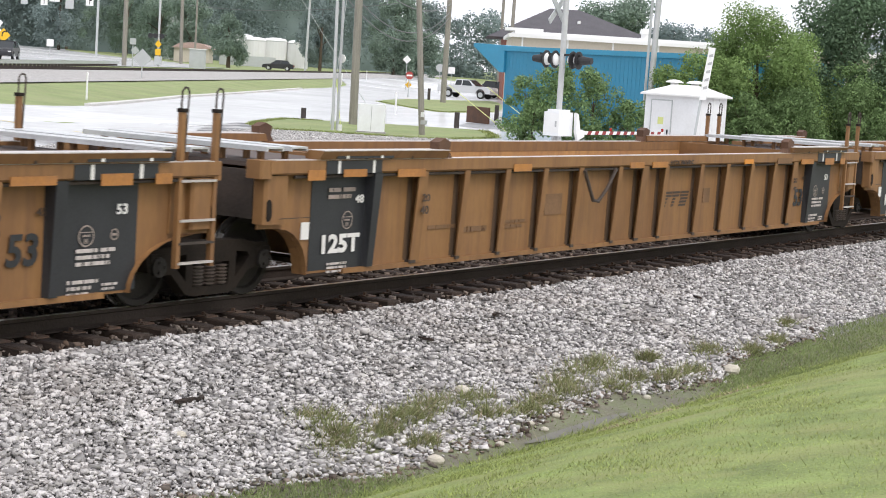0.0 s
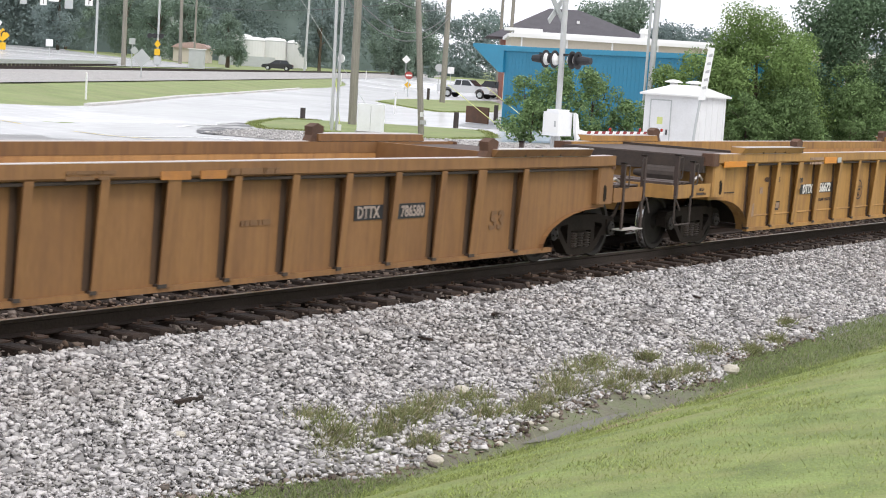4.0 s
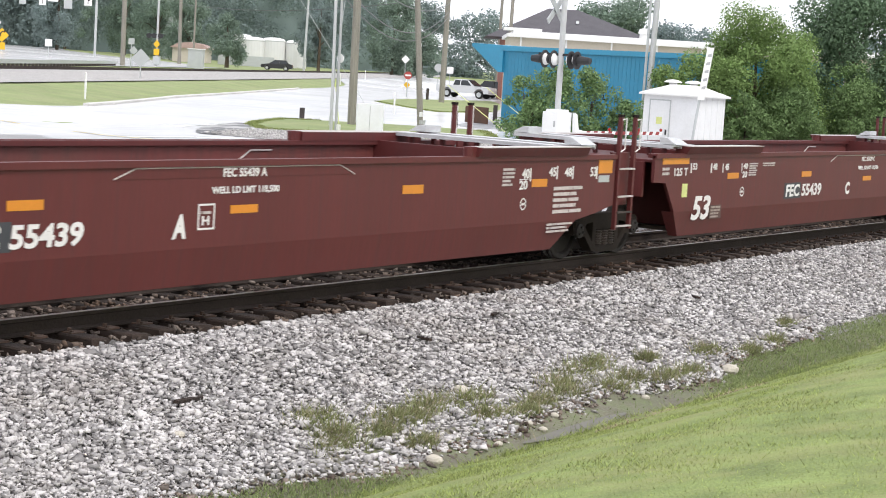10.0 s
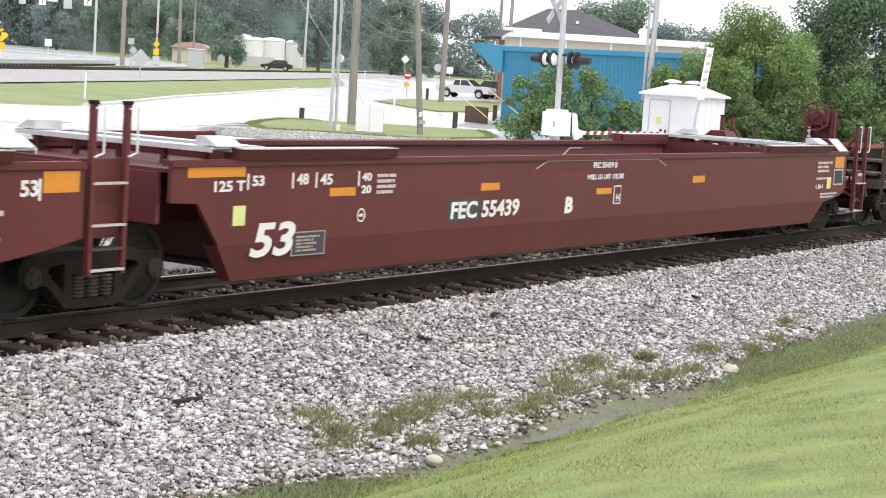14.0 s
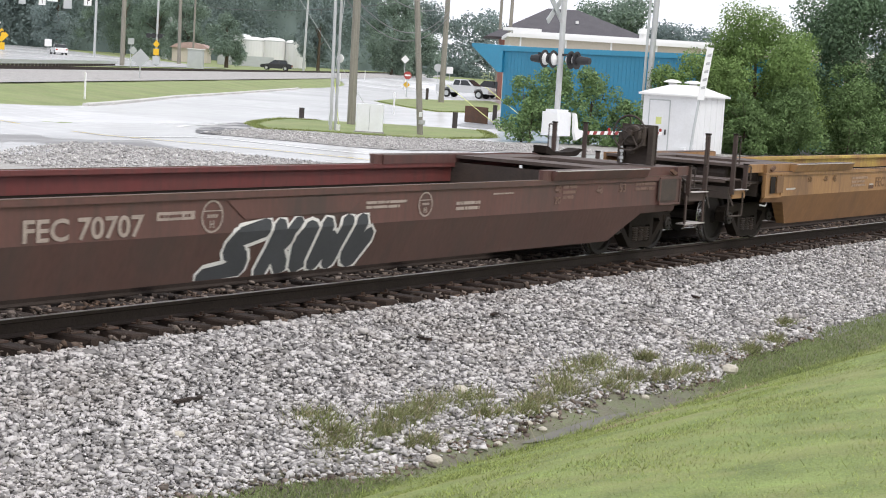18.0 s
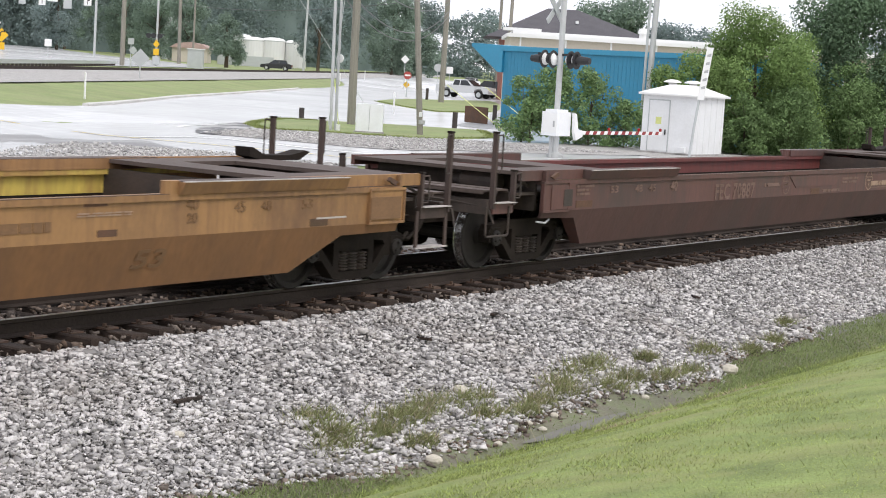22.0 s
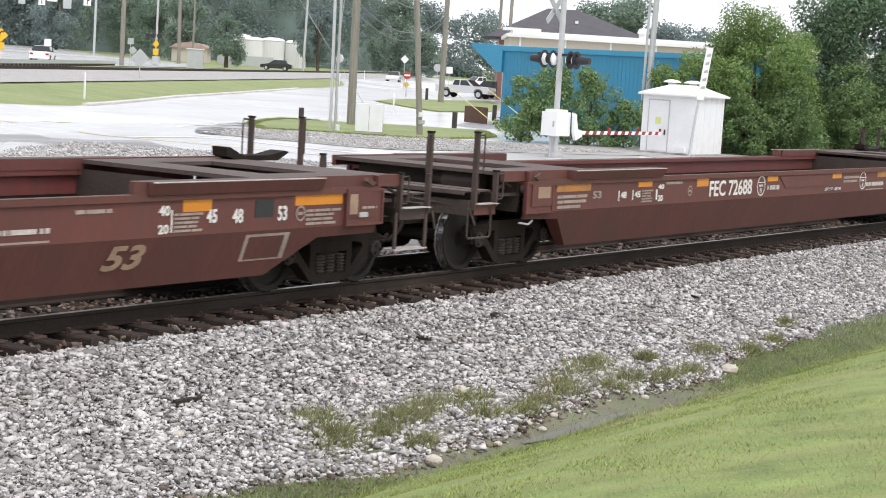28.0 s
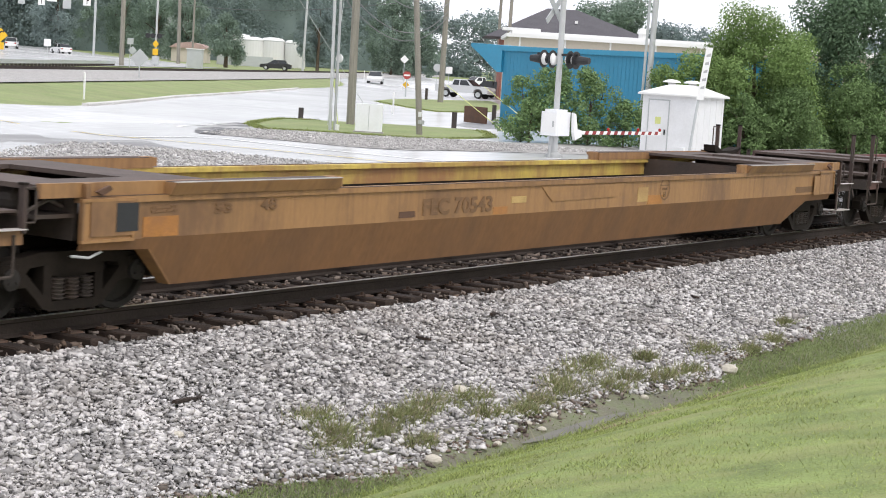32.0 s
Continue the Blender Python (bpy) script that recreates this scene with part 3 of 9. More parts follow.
def wheel_meshes():
    global WHEEL_MESH
    g = G()
    for s in (-1, 1):
        prof = [(0.05, -0.10), (0.10, -0.095), (0.12, -0.03), (0.37, -0.005), (0.385, -0.055), (0.445, -0.06), (0.457, -0.045)]
        back = [(0.485, 0.062), (0.475, 0.078), (0.385, 0.078), (0.37, 0.03), (0.12, 0.02), (0.10, 0.06), (0.05, 0.07)]
        prof = prof + [(0.458, 0.03)] + back
        g.lathe([(r, h * -s) for r, h in prof], (0, s * 0.775, 0), "y", 32)
    g.lathe([(0.075, -0.8), (0.085, 0.0), (0.075, 0.8)], (0, 0, 0), "y", 14)
    for s in (-1, 1):
        g.lathe([(0.06, s * 0.8), (0.06, s * 1.08), (0.11, s * 1.081), (0.11, s * 1.13), (0.05, s * 1.145)], (0, 0, 0), "y", 14)
        for k in range(3):
            a = k * 2.094
            g.lathe([(0.02, s * 1.13), (0.02, s * 1.165)], (0.06 * math.cos(a), 0, 0.06 * math.sin(a)), "y", 6)
    t = G().lathe([(0.4585, 0.815), (0.460, 0.80), (0.462, 0.74), (0.470, 0.725), (0.4865, 0.715)], (0, 0, 0), "y", 40, False)
    t2 = G().lathe([(0.4585, -0.815), (0.460, -0.80), (0.462, -0.74), (0.470, -0.725), (0.4865, -0.715)], (0, 0, 0), "y", 40, False)
    WHEEL_MESH = (mesh_of(g, M_WHEEL, "wheelset"), mesh_of(t, M_TREAD, "tread"), mesh_of(t2, M_TREAD, "tread"))


wheel_meshes()
SF = [(-1.05, 0.56), (-0.98, 0.64), (-0.72, 0.66), (-0.5, 0.70), (0.5, 0.70), (0.72, 0.66), (0.98, 0.64), (1.05, 0.56), (1.03, 0.40), (0.76, 0.36), (0.66, 0.36), (0.42, 0.13), (0.30, 0.10), (-0.30, 0.10), (-0.42, 0.13), (-0.66, 0.36), (-0.76, 0.36), (-1.03, 0.40)]


def frame_mesh(s):
    """A cast bogie side in one piece, open round the spring nest and in two windows."""
    h = 0.085
    holes = [[(-0.30, 0.20), (0.30, 0.20), (0.31, 0.46), (-0.31, 0.46)]]
    for k in (-1, 1):
        holes.append([(k * 0.42, 0.27), (k * 0.66, 0.50), (k * 0.62, 0.55), (k * 0.42, 0.57)])
    bm = bmesh.new()
    for loop in [SF] + holes:
        vs = [bm.verts.new((x, s * 1.0 - h, z)) for x, z in loop]
        for i in range(len(vs)):
            bm.edges.new((vs[i - 1], vs[i]))
    bmesh.ops.triangle_fill(bm, edges=bm.edges[:], use_beauty=True, normal=(0, -1, 0))
    geo = bmesh.ops.extrude_face_region(bm, geom=bm.faces[:])
    bmesh.ops.translate(bm, vec=(0, 2 * h, 0), verts=[e for e in geo["geom"] if isinstance(e, bmesh.types.BMVert)])
    bmesh.ops.recalc_face_normals(bm, faces=bm.faces)
    me = bpy.data.meshes.new("bogie_side")
    bm.to_mesh(me)
    bm.free()
    me.materials.append(M_TRUCK)
    return me


FRAME_MESH = {s: frame_mesh(s) for s in (-1, 1)}
coil = [(0.06, 0.205)]
for k in range(6):
    z = 0.215 + k * 0.038
    coil += [(0.062, z), (0.085, z + 0.007), (0.085, z + 0.019), (0.062, z + 0.026)]
sg = G().lathe(coil, (0, 0, 0), "z", 10)
ADAPTER_MESH = {q: mesh_of(G().box(-0.13, 0.13, q * 1.0 - 0.105, q * 1.0 + 0.105, 0.50, 0.60, 0.02), M_TRUCK, "bearing_adapter") for q in (-1, 1)}
SPRING_MESH = mesh_of(sg, M_GRIME, "spring")
BOLSTER_MESH = mesh_of(G().box(-0.24, 0.24, -1.05, 1.05, 0.42, 0.66, 0.03).box(-0.5, 0.5, -0.5, 0.5, 0.55, 0.78), M_TRUCK, "bolster")
BEAM_MESH = mesh_of(G().box(-0.04, 0.04, -0.7, 0.7, 0.3, 0.42), M_TRUCK, "brake_beam")


def bogie(car, x, scale=1.0):
    bo = part("bogie", BOLSTER_MESH, None, car, "black cast-steel bogie")
    bo.location.x = x
    for s in (-1, 1):
        part("bogie_side", FRAME_MESH[s], None, bo)
        for k in (-0.2, 0.0, 0.2):
            part("spring", SPRING_MESH, None, bo).location = (k, s * 1.04, 0)
        for k in (-0.89, 0.89):
            part("bearing_adapter", ADAPTER_MESH[s], None, bo).location.x = k
    for k in (-0.42, 0.42):
        part("brake_beam", BEAM_MESH, None, bo).location.x = k
    for k in (-0.89, 0.89):
        w = part("wheelset", WHEEL_MESH[0], None, bo, "dark steel wheels on an axle")
        w.location = (k, 0, R_WHEEL)
        for me in WHEEL_MESH[1:]:
            part("tread", me, None, bo, "shiny worn tread").location = (k, 0, R_WHEEL)
        WHEELS.append((w, k))
    return bo


TEXTS = {}


def text_mesh(body, width, height, material, slant=0.0, bold=0.0):
    key = (body, width, height, material.name, slant, bold)
    if key not in TEXTS:
        cu = bpy.data.curves.new("lettering", "FONT")
        cu.body, cu.size, cu.shear, cu.extrude, cu.offset, cu.resolution_u = body, 1.0, slant, 0.004, bold, 3
        ob = bpy.data.objects.new("lettering", cu)
        me = bpy.data.meshes.new_from_object(ob)
        co = np.empty(len(me.vertices) * 3, dtype=np.float32)
        me.vertices.foreach_get("co", co)
        co = co.reshape(-1, 3)
        lo, hi = co.min(0), co.max(0)
        sc = np.array([width / (hi[0] - lo[0]), height / (hi[1] - lo[1])])
        p = np.stack([(co[:, 0] - lo[0]) * sc[0], -co[:, 2] * 0.5, (co[:, 1] - lo[1]) * sc[1]], 1)
        me.vertices.foreach_set("co", np.ascontiguousarray(p, dtype=np.float32).ravel())
        me.update()
        me.materials.clear()
        me.materials.append(material)
        bpy.data.objects.remove(ob)
        TEXTS[key] = me
    return TEXTS[key]


SIDE_Y = -1.5


def letters(car, body, x0, z0, width, height, material, slant=0.0, y=None, bold=0.03, label=""):
    ob = part("lettering", text_mesh(body, width, height, material, slant, bold), None, car, label)
    ob.location = (x0, (SIDE_Y if y is None else y) - 0.008, z0)
    if y is not None and -1.48 < y < -1.405 and z0 + height < 0.86:
        # on the tucked lower side
        ob.location.y = -1.5 + (0.84 - z0) * 0.34 - 0.012
        ob.rotation_euler.x = math.atan(0.34)
    return ob


def bars(car, x0, x1, z0, z1, material, rows=1, y=None, breaks=4, label=""):
    """Unreadable lines of writing as bars."""
    g = G()
    yy = (SIDE_Y if y is None else y) - 0.009
    h = (z1 - z0) / (rows * 1.7 - 0.7)
    r = random.Random(int(x0 * 1000) + int(z0 * 777))
    for i in range(rows):
        z = z1 - h - i * h * 1.7
        end = x1 - (x1 - x0) * r.uniform(0, 0.25) * (i > 0)
        cuts = sorted(r.uniform(0.1, 0.95) for _ in range(breaks))
        last = x0
        for c in cuts + [1]:
            e = x0 + (end - x0) * c
            if e - last > 0.03:
                g.box(last, e - 0.02, yy, yy + 0.005, z, z + h)
            last = e
    return tagged(part("lettering", g, M_SMALLTXT if material is M_WHITE else material, car), label, kind="stuff")


def plate(car, name, x0, x1, z0, z1, material, y=None, label="", t=0.004):
    yy = SIDE_Y if y is None else y
    t += 0.0025 * ((x0 * 7.31 + z0 * 3.17) % 1.0)
    if -1.48 < yy < -1.405 and z1 < 0.86:
        # on the tucked lower side
        ya, yb = (-1.5 + (0.84 - z) * 0.34 - t + min(0.0, (yy + 1.42) * 0.5) for z in (z0, z1))
        return part(name, G().stack([[(x0, ya, z0), (x1, ya, z0), (x1, yb, z1), (x0, yb, z1)], [(x0, ya + 0.006, z0), (x1, ya + 0.006, z0), (x1, yb + 0.006, z1), (x0, yb + 0.006, z1)]]), material, car, label)
    return part(name, G().box(x0, x1, yy - t, yy + 0.004, z0, z1), material, car, label)


def ringmark(car, x, z, r, material, y=None):
    """A round stencil mark with a bar across it."""
    yy = (SIDE_Y if y is None else y) - 0.010
    g = G()
    n = 20
    for rr, w in ((r, r * (0.24 if r < 0.1 else 0.13)),):
        o = [(x + rr * math.cos(a * 2 * math.pi / n), yy, z + rr * math.sin(a * 2 * math.pi / n)) for a in range(n)]
        i = [(x + (rr - w) * math.cos(a * 2 * math.pi / n), yy, z + (rr - w) * math.sin(a * 2 * math.pi / n)) for a in range(n)]
        g.add(o + i, [(a, (a + 1) % n, n + (a + 1) % n, n + a) for a in range(n)])
    if r < 0.1:
        g.box(x - r * 0.5, x + r * 0.5, yy, yy + 0.003, z - r * 0.2, z + r * 0.2)
    else:
        g.box(x - r * 0.93, x + r * 0.93, yy, yy + 0.003, z + r * 0.30, z + r * 0.37)
        for k in (-0.45, -0.2, 0.05, 0.3):
            g.box(x + r * k, x + r * (k + 0.17), yy, yy + 0.003, z - r * 0.08, z + r * 0.12)
        g.box(x - r * 0.2, x - r * 0.1, yy, yy + 0.003, z - r * 0.7, z - r * 0.25).box(x + r * 0.1, x + r * 0.2, yy, yy + 0.003, z - r * 0.7, z - r * 0.25).box(x - r * 0.1, x + r * 0.1, yy, yy + 0.003, z - r * 0.5, z - r * 0.42)
    return part("round_mark", g, material, car)


def hanger_step(car, xa, xb, z, ztop, paint, tread=M_PALE, rod=False):
    """Thin open stirrup steps on both sides, between xa and xb; rod: bent from one round bar."""
    if rod:
        for s in (-1, 1):
            y = s * 1.49
            part("stirrup", G().tube([(xa, y, ztop), (xa, y, z + 0.03), (xa + (xb - xa) * 0.05, y, z), (xa + (xb - xa) * 0.95, y, z), (xb, y, z + 0.03), (xb, y, ztop)], 0.017, 6), paint, car, "bent rod stirrup step")
        return
    c0, c1 = min(xa, xb), max(xa, xb)
    for s in (-1, 1):
        y = s * 1.47
        for c in (c0, c1):
            part("step_hanger", G().box(c - 0.028, c + 0.028, y - 0.012, y + 0.012, z, ztop), paint, car)
        part("step_tread", G().box(c0 - 0.03, c1 + 0.03, min(y + s * 0.03, y - s * 0.14), max(y + s * 0.03, y - s * 0.14), z - 0.018, z), tread, car, "pale worn step tread")


def planks(car, x, z, w, half, top, legs=0.0, paint=None):
    """A crossover plank from side to side with a turned-down rim."""
    part("walkway", G().box(x - w / 2, x + w / 2, -half, half, z - 0.022, z).box(x - w / 2, x - w / 2 + 0.02, -half, half, z - 0.055, z - 0.02).box(x + w / 2 - 0.02, x + w / 2, -half, half, z - 0.055, z - 0.02), top, car, "worn steel crossover walkway")
    if legs:
        for y in (-half * 0.85, -half * 0.45, 0.0, half * 0.45, half * 0.85):
            part("walkway_leg", G().box(x - 0.03, x + 0.03, y - 0.03, y + 0.03, z - legs, z - 0.02), paint, car)


def hand_brake(car, x, d, y, z, paint, plate_on=True, slim=False):
    """A hand-brake gear on its stand, the wheel facing the well."""
    if slim:
        st = part("brake_stand", G().box(x - 0.05, x + 0.05, y - 0.10, y + 0.10, z - 0.1, z + 0.40).box(x - 0.08, x + 0.08, y - 0.15, y + 0.15, z + 0.30, z + 0.58, 0.04), paint, car)
    else:
        st = part("brake_stand", G().box(x - 0.05, x + 0.05, y - 0.33, y - 0.24, z, z + 0.62).box(x - 0.05, x + 0.05, y + 0.2, y + 0.29, z, z + 0.5).box(x - 0.09, x + 0.09, y - 0.2, y + 0.18, z + 0.30, z + 0.60, 0.04), paint, car)
    if plate_on:
        part("stand_plate", G().box(x + d * 0.09 - 0.008, x + d * 0.09 + 0.008, y - 0.34, y + 0.3, z, z + 0.64), paint, st)
    part("gear_case", G().lathe([(0.13, -0.07), (0.16, -0.05), (0.16, 0.05), (0.13, 0.07)], (x - d * 0.10, y, z + 0.47), "x", 16).lathe([(0.06, -0.05), (0.06, 0.05)], (x - d * 0.12, y + 0.02, z + 0.22), "x", 12), paint, st)
    wx, wz = x - d * 0.24, z + 0.50
    n = 24
    wm = G().tube([(wx, y + 0.28 * math.cos(2 * math.pi * i / n), wz + 0.28 * math.sin(2 * math.pi * i / n)) for i in range(n + 1)], 0.017, 6)
    for i in range(5):
        a = i * 2 * math.pi / 5 + 0.3
        wm.tube([(wx + d * 0.04, y, wz), (wx, y + 0.28 * math.cos(a), wz + 0.28 * math.sin(a))], 0.013, 5)
    wm.lathe([(0.05, -0.05), (0.05, 0.05)], (wx + d * 0.04, y, wz), "x", 10)
    part("brake_wheel", wm, paint, st, "spoked hand-brake wheel")
    ch = G()
    for i in range(5):
        ch.box(wx - 0.012, wx + 0.012, y + 0.10 - 0.018 * (i % 2), y + 0.13 + 0.018 * (i % 2), z + 0.02 + 0.055 * i, z + 0.065 + 0.055 * i, 0.005)
    part("chain", ch, M_GALV, st)


def coupler_end(car, x, d, paint, style, brake=False):
    """The end platform and coupler beyond a side's end at x; d: -1 towards the west, 1 towards the east."""
    def bx(a, b, *r):
        return (min(x + d * a, x + d * b), max(x + d * a, x + d * b), *r)
    dim = M_GRIME if style == "s" else paint
    limb = paint if style == "f" else M_ENDGRIME
    part("draft_sill", G().box(*bx(-2.0, 1.25, -0.33, 0.33, 0.62, 1.02), 0.02), dim, car)
    k = G().box(*bx(1.25, 1.62, -0.11, 0.11, 0.70, 0.92), 0.03).box(*bx(1.58, 1.86, -0.17, 0.13, 0.66, 0.98), 0.07)
    k.box(*bx(1.72, 1.92, -0.16, -0.04, 0.70, 0.94), 0.04)
    part("coupler", k, M_GRIME, car, "rusty knuckle coupler")
    part("uncoupling_rod", G().tube([(x + d * 1.66, -0.05, 1.0), (x + d * 1.5, -0.3, 1.02), (x + d * 1.36, -0.9, 0.98), (x + d * 1.34, -1.42, 0.94), (x + d * 1.30, -1.50, 0.72)], 0.016, 6), M_GRIME, car)
    part("air_hose", G().tube([(x + d * 1.3, -0.4, 0.75), (x + d * 1.5, -0.42, 0.55), (x + d * 1.72, -0.4, 0.42), (x + d * 1.9, -0.36, 0.5)], 0.03, 8), M_TRUCK, car, "black rubber brake hose")
    # end wall added for shade under the deck; brake cylinder and pipes before it
    part("end_bulkhead", G().box(*bx(-0.06, 0.0, -1.36, 1.36, 0.84, 1.40)), dim, car)
    if style != "f":
        part("brake_cylinder", G().lathe([(0.10, -0.34), (0.15, -0.30), (0.15, 0.25), (0.09, 0.30), (0.05, 0.5)], (x + d * 0.28, -0.62, 1.22), "y", 14), M_GRIME, car)
    part("brake_pipe", G().tube([(x + d * 0.1, -1.30, 1.18), (x + d * 0.35, -1.36, 1.26), (x + d * 0.62, -1.36, 1.16), (x + d * 0.72, -1.32, 0.92)], 0.022, 6), M_PALE if style == "u" else M_GRIME if style == "s" else paint, car)
    east = d > 0
    if style == "s":
        tall, short, zs, sx = (1.15, 0.52, 0.49, (0.45, 1.12)) if east else (1.30, 0.77, 0.55, (0.90, 1.48))
        part("end_sill", G().box(*bx(tall - 0.10, tall + 0.06, -1.42, 1.42, 0.84, 1.04), 0.01), dim, car)
        planks(car, x + d * (tall - 0.05), 1.17, 0.30, 1.36, M_DECK)
        planks(car, x + d * (tall - 0.42), 1.17, 0.30, 1.36, M_DECK)
        part("platform_beam", G().box(*bx(tall - 0.62, tall - 0.56, -1.38, 1.38, 0.98, 1.13)), dim, car)
        posts = ((tall, 0.92, 1.94), (short, 0.96, 1.42))
        plate_a, plate_z = sorted((tall, short)), (0.85, 1.0)
    elif style == "u":
        hi, lo = (1.10, 0.42) if east else (1.42, 0.83)
        zs, sx = 0.49, ((0.45, 1.08) if east else (0.90, 1.48))
        part("end_sill", G().box(*bx(hi - 0.08, hi + 0.04, -1.44, 1.44, 0.90, 1.12), 0.01), paint, car)
        part("grimy_sill_top", G().box(*bx(0.15, hi - 0.09, -1.40, 1.40, 1.04, 1.08)), M_DECK, car)
        planks(car, x + d * (hi - 0.18), 1.16, 0.34, 1.38, M_DECK)
        planks(car, x + d * (hi - 0.62), 1.16, 0.34, 1.38, M_DECK)
        part("platform_beam", G().box(*bx(0.12, 0.22, -1.36, 1.36, 1.30, 1.56)), M_GRIME, car)
        posts = ((hi, 0.92, 1.60), (lo, 0.92, 1.49))
        plate_a, plate_z = (0.12, hi), (0.91, 1.13)
    else:
        hi, lo = (1.10, 0.60) if east else (1.64, 1.12)
        zs, sx = 0.45, (lo, hi)
        part("end_sill", G().box(*bx(hi - 0.16, hi - 0.02, -1.42, 1.42, 0.82, 1.02), 0.01), paint, car)
        planks(car, x + d * (hi - 0.20), 1.10, 0.34, 1.36, M_GALV, 0.12, paint)
        planks(car, x + d * (hi - 0.85), 1.42, 0.30, 1.30, M_GALV, 0.3, paint)
        for y in (-1.30, 1.20):
            part("platform_beam", G().box(*bx(0.0, hi, y, y + 0.10, 0.88, 1.04)), paint, car)
        part("air_drum", G().lathe([(0.07, -1.16), (0.115, -1.10), (0.115, 1.10), (0.07, 1.16)], (x + d * 0.16, 0, 1.36), "y", 18), paint, car)
        posts = ((hi, 0.45, 2.14), (lo, 0.45, 2.14))
        plate_a, plate_z = (lo, hi), (1.0, 1.20)
        for s in (-1, 1):
            for c in (hi, lo):
                part("post_brace", G().tube([(x + d * c, s * 1.44, 1.92), (x + d * c, s * 0.85, 1.22)], 0.032, 6), paint, car)
            part("lower_brace", G().tube([(x + d * (lo - 0.5), s * 1.30, 0.92), (x + d * (hi - 0.04), s * 1.46, 0.62)], 0.022, 6), paint, car)
    for s in (-1, 1):
        for a, z0, z1 in posts:
            c = x + d * a
            w = 0.035 if style == "f" else 0.025
            part("post", G().box(c - w, c + w, s * 1.46 - 0.035, s * 1.46 + 0.035, z0, z1), limb, car)
            part("post_cap", G().box(c - w - 0.008, c + w + 0.008, s * 1.46 - 0.042, s * 1.46 + 0.042, z1, z1 + 0.025), M_TRUCK, car)
            h = 0.52 if z1 > 1.8 else 0.36
            o = 0.13 if d < 0 or style == "f" else -0.13 if a > 1 else 0.13
            part("handrail", G().tube([(c, s * 1.49, z1 - 0.03), (c + o * 0.9, s * 1.50, z1 - 0.02), (c + o, s * 1.50, z1 - 0.06), (c + o, s * 1.50, z1 - h + 0.05), (c + o * 0.85, s * 1.50, z1 - h), (c, s * 1.49, z1 - h)], 0.012, 6), M_WHITE if style == "f" else M_GRIME, car, "thin bent handrail")
        a0, a1 = plate_a
        part("step_plate", G().box(*bx(a0, a1, min(s * 1.45, s * 1.475), max(s * 1.45, s * 1.475), *plate_z)), limb if east and style == "s" else paint, car)
        if style != "u":
            zz = plate_z[0] if style == "f" else plate_z[1]
            part("step_tread", G().box(*bx(a0, a1, min(s * 1.40, s * 1.54), max(s * 1.40, s * 1.54), zz - (0.014 if style == "f" else 0.004), zz + 0.006)), M_PALE, car, "pale worn step tread")
    hanger_step(car, x + d * sx[0], x + d * sx[1], zs, 0.95, M_GRIME if style != "f" and not east else limb, rod=style != "f" and not east)
    if brake:
        if style == "u":
            hand_brake(car, x + d * 0.86, -d, -1.26, 1.20, paint, False, True)
        elif style == "f":
            hand_brake(car, x + d * 0.35, d, -0.75, 1.78, paint)
        else:
            hand_brake(car, x - d * 0.22, d, *((-0.82, 1.42) if d > 0 else (0.82, 1.16)), M_GRIME)


def link_end(car, x, d, paint, ztop, ladder, galv=True, lad=(0.10, 0.58)):
    """An articulated end: the body's shoulder over a shared bogie; one side carries the ladder."""
    def bx(a, b, *r):
        return (min(x + d * a, x + d * b), max(x + d * a, x + d * b), *r)
    # ribbed cars: the grimy dark steel here also stands for the gap's shade
    part("shoulder_beam", G().box(*bx(-1.6, 0.45 if ladder else 0.25, -0.55, 0.55, 0.86, 1.25), 0.03), paint if galv else M_GRIME, car)
    part("end_plate", G().box(*bx(-0.06, 0.0, -1.30, 1.30, 0.95, 1.5)), paint if galv else M_GRIME, car)
    if ladder:
        for s in (-1, 1):
            y = s * 1.49
            c0, c1 = x + d * lad[0], x + d * lad[1]
            for c in (c0, c1):
                part("post", G().box(c - 0.03, c + 0.03, y - 0.03, y + 0.03, 0.50, ztop + 0.48), paint, car)
                part("post_cap", G().box(c - 0.04, c + 0.04, y - 0.04, y + 0.04, ztop + 0.48, ztop + 0.52), M_TRUCK, car)
                o = 0.13
                if galv:
                    hr = [(c, y + s * 0.03, ztop + 0.44), (c + o, y + s * 0.03, ztop + 0.46), (c + o, y + s * 0.03, ztop), (c, y + s * 0.03, ztop - 0.04)]
                else:
                    hr = [(c - 0.02, y, ztop + 0.40), (c - 0.01, y, ztop + 0.70), (c + 0.03, y, ztop + 0.74), (c + 0.08, y, ztop + 0.73), (c + 0.10, y, ztop + 0.68), (c + 0.06, y, ztop + 0.05)]
                part("handrail", G().tube(hr, 0.012, 6), M_WHITE if galv else M_GRIME, car, "thin bent handrail")
            a, b = min(c0, c1), max(c0, c1)
            for z in (0.55, 0.76, 1.0, 1.42):
                part("ladder_rung", G().box(a, b, min(y, y + s * 0.05), max(y, y + s * 0.05), z - 0.012, z + 0.012), M_PALE if z != 0.76 else M_GRIME, car)
            part("ladder_back", G().box(a - 0.04, b + 0.04, min(s * 1.36, s * 1.41), max(s * 1.36, s * 1.41), 0.86, ztop - 0.06), paint, car)


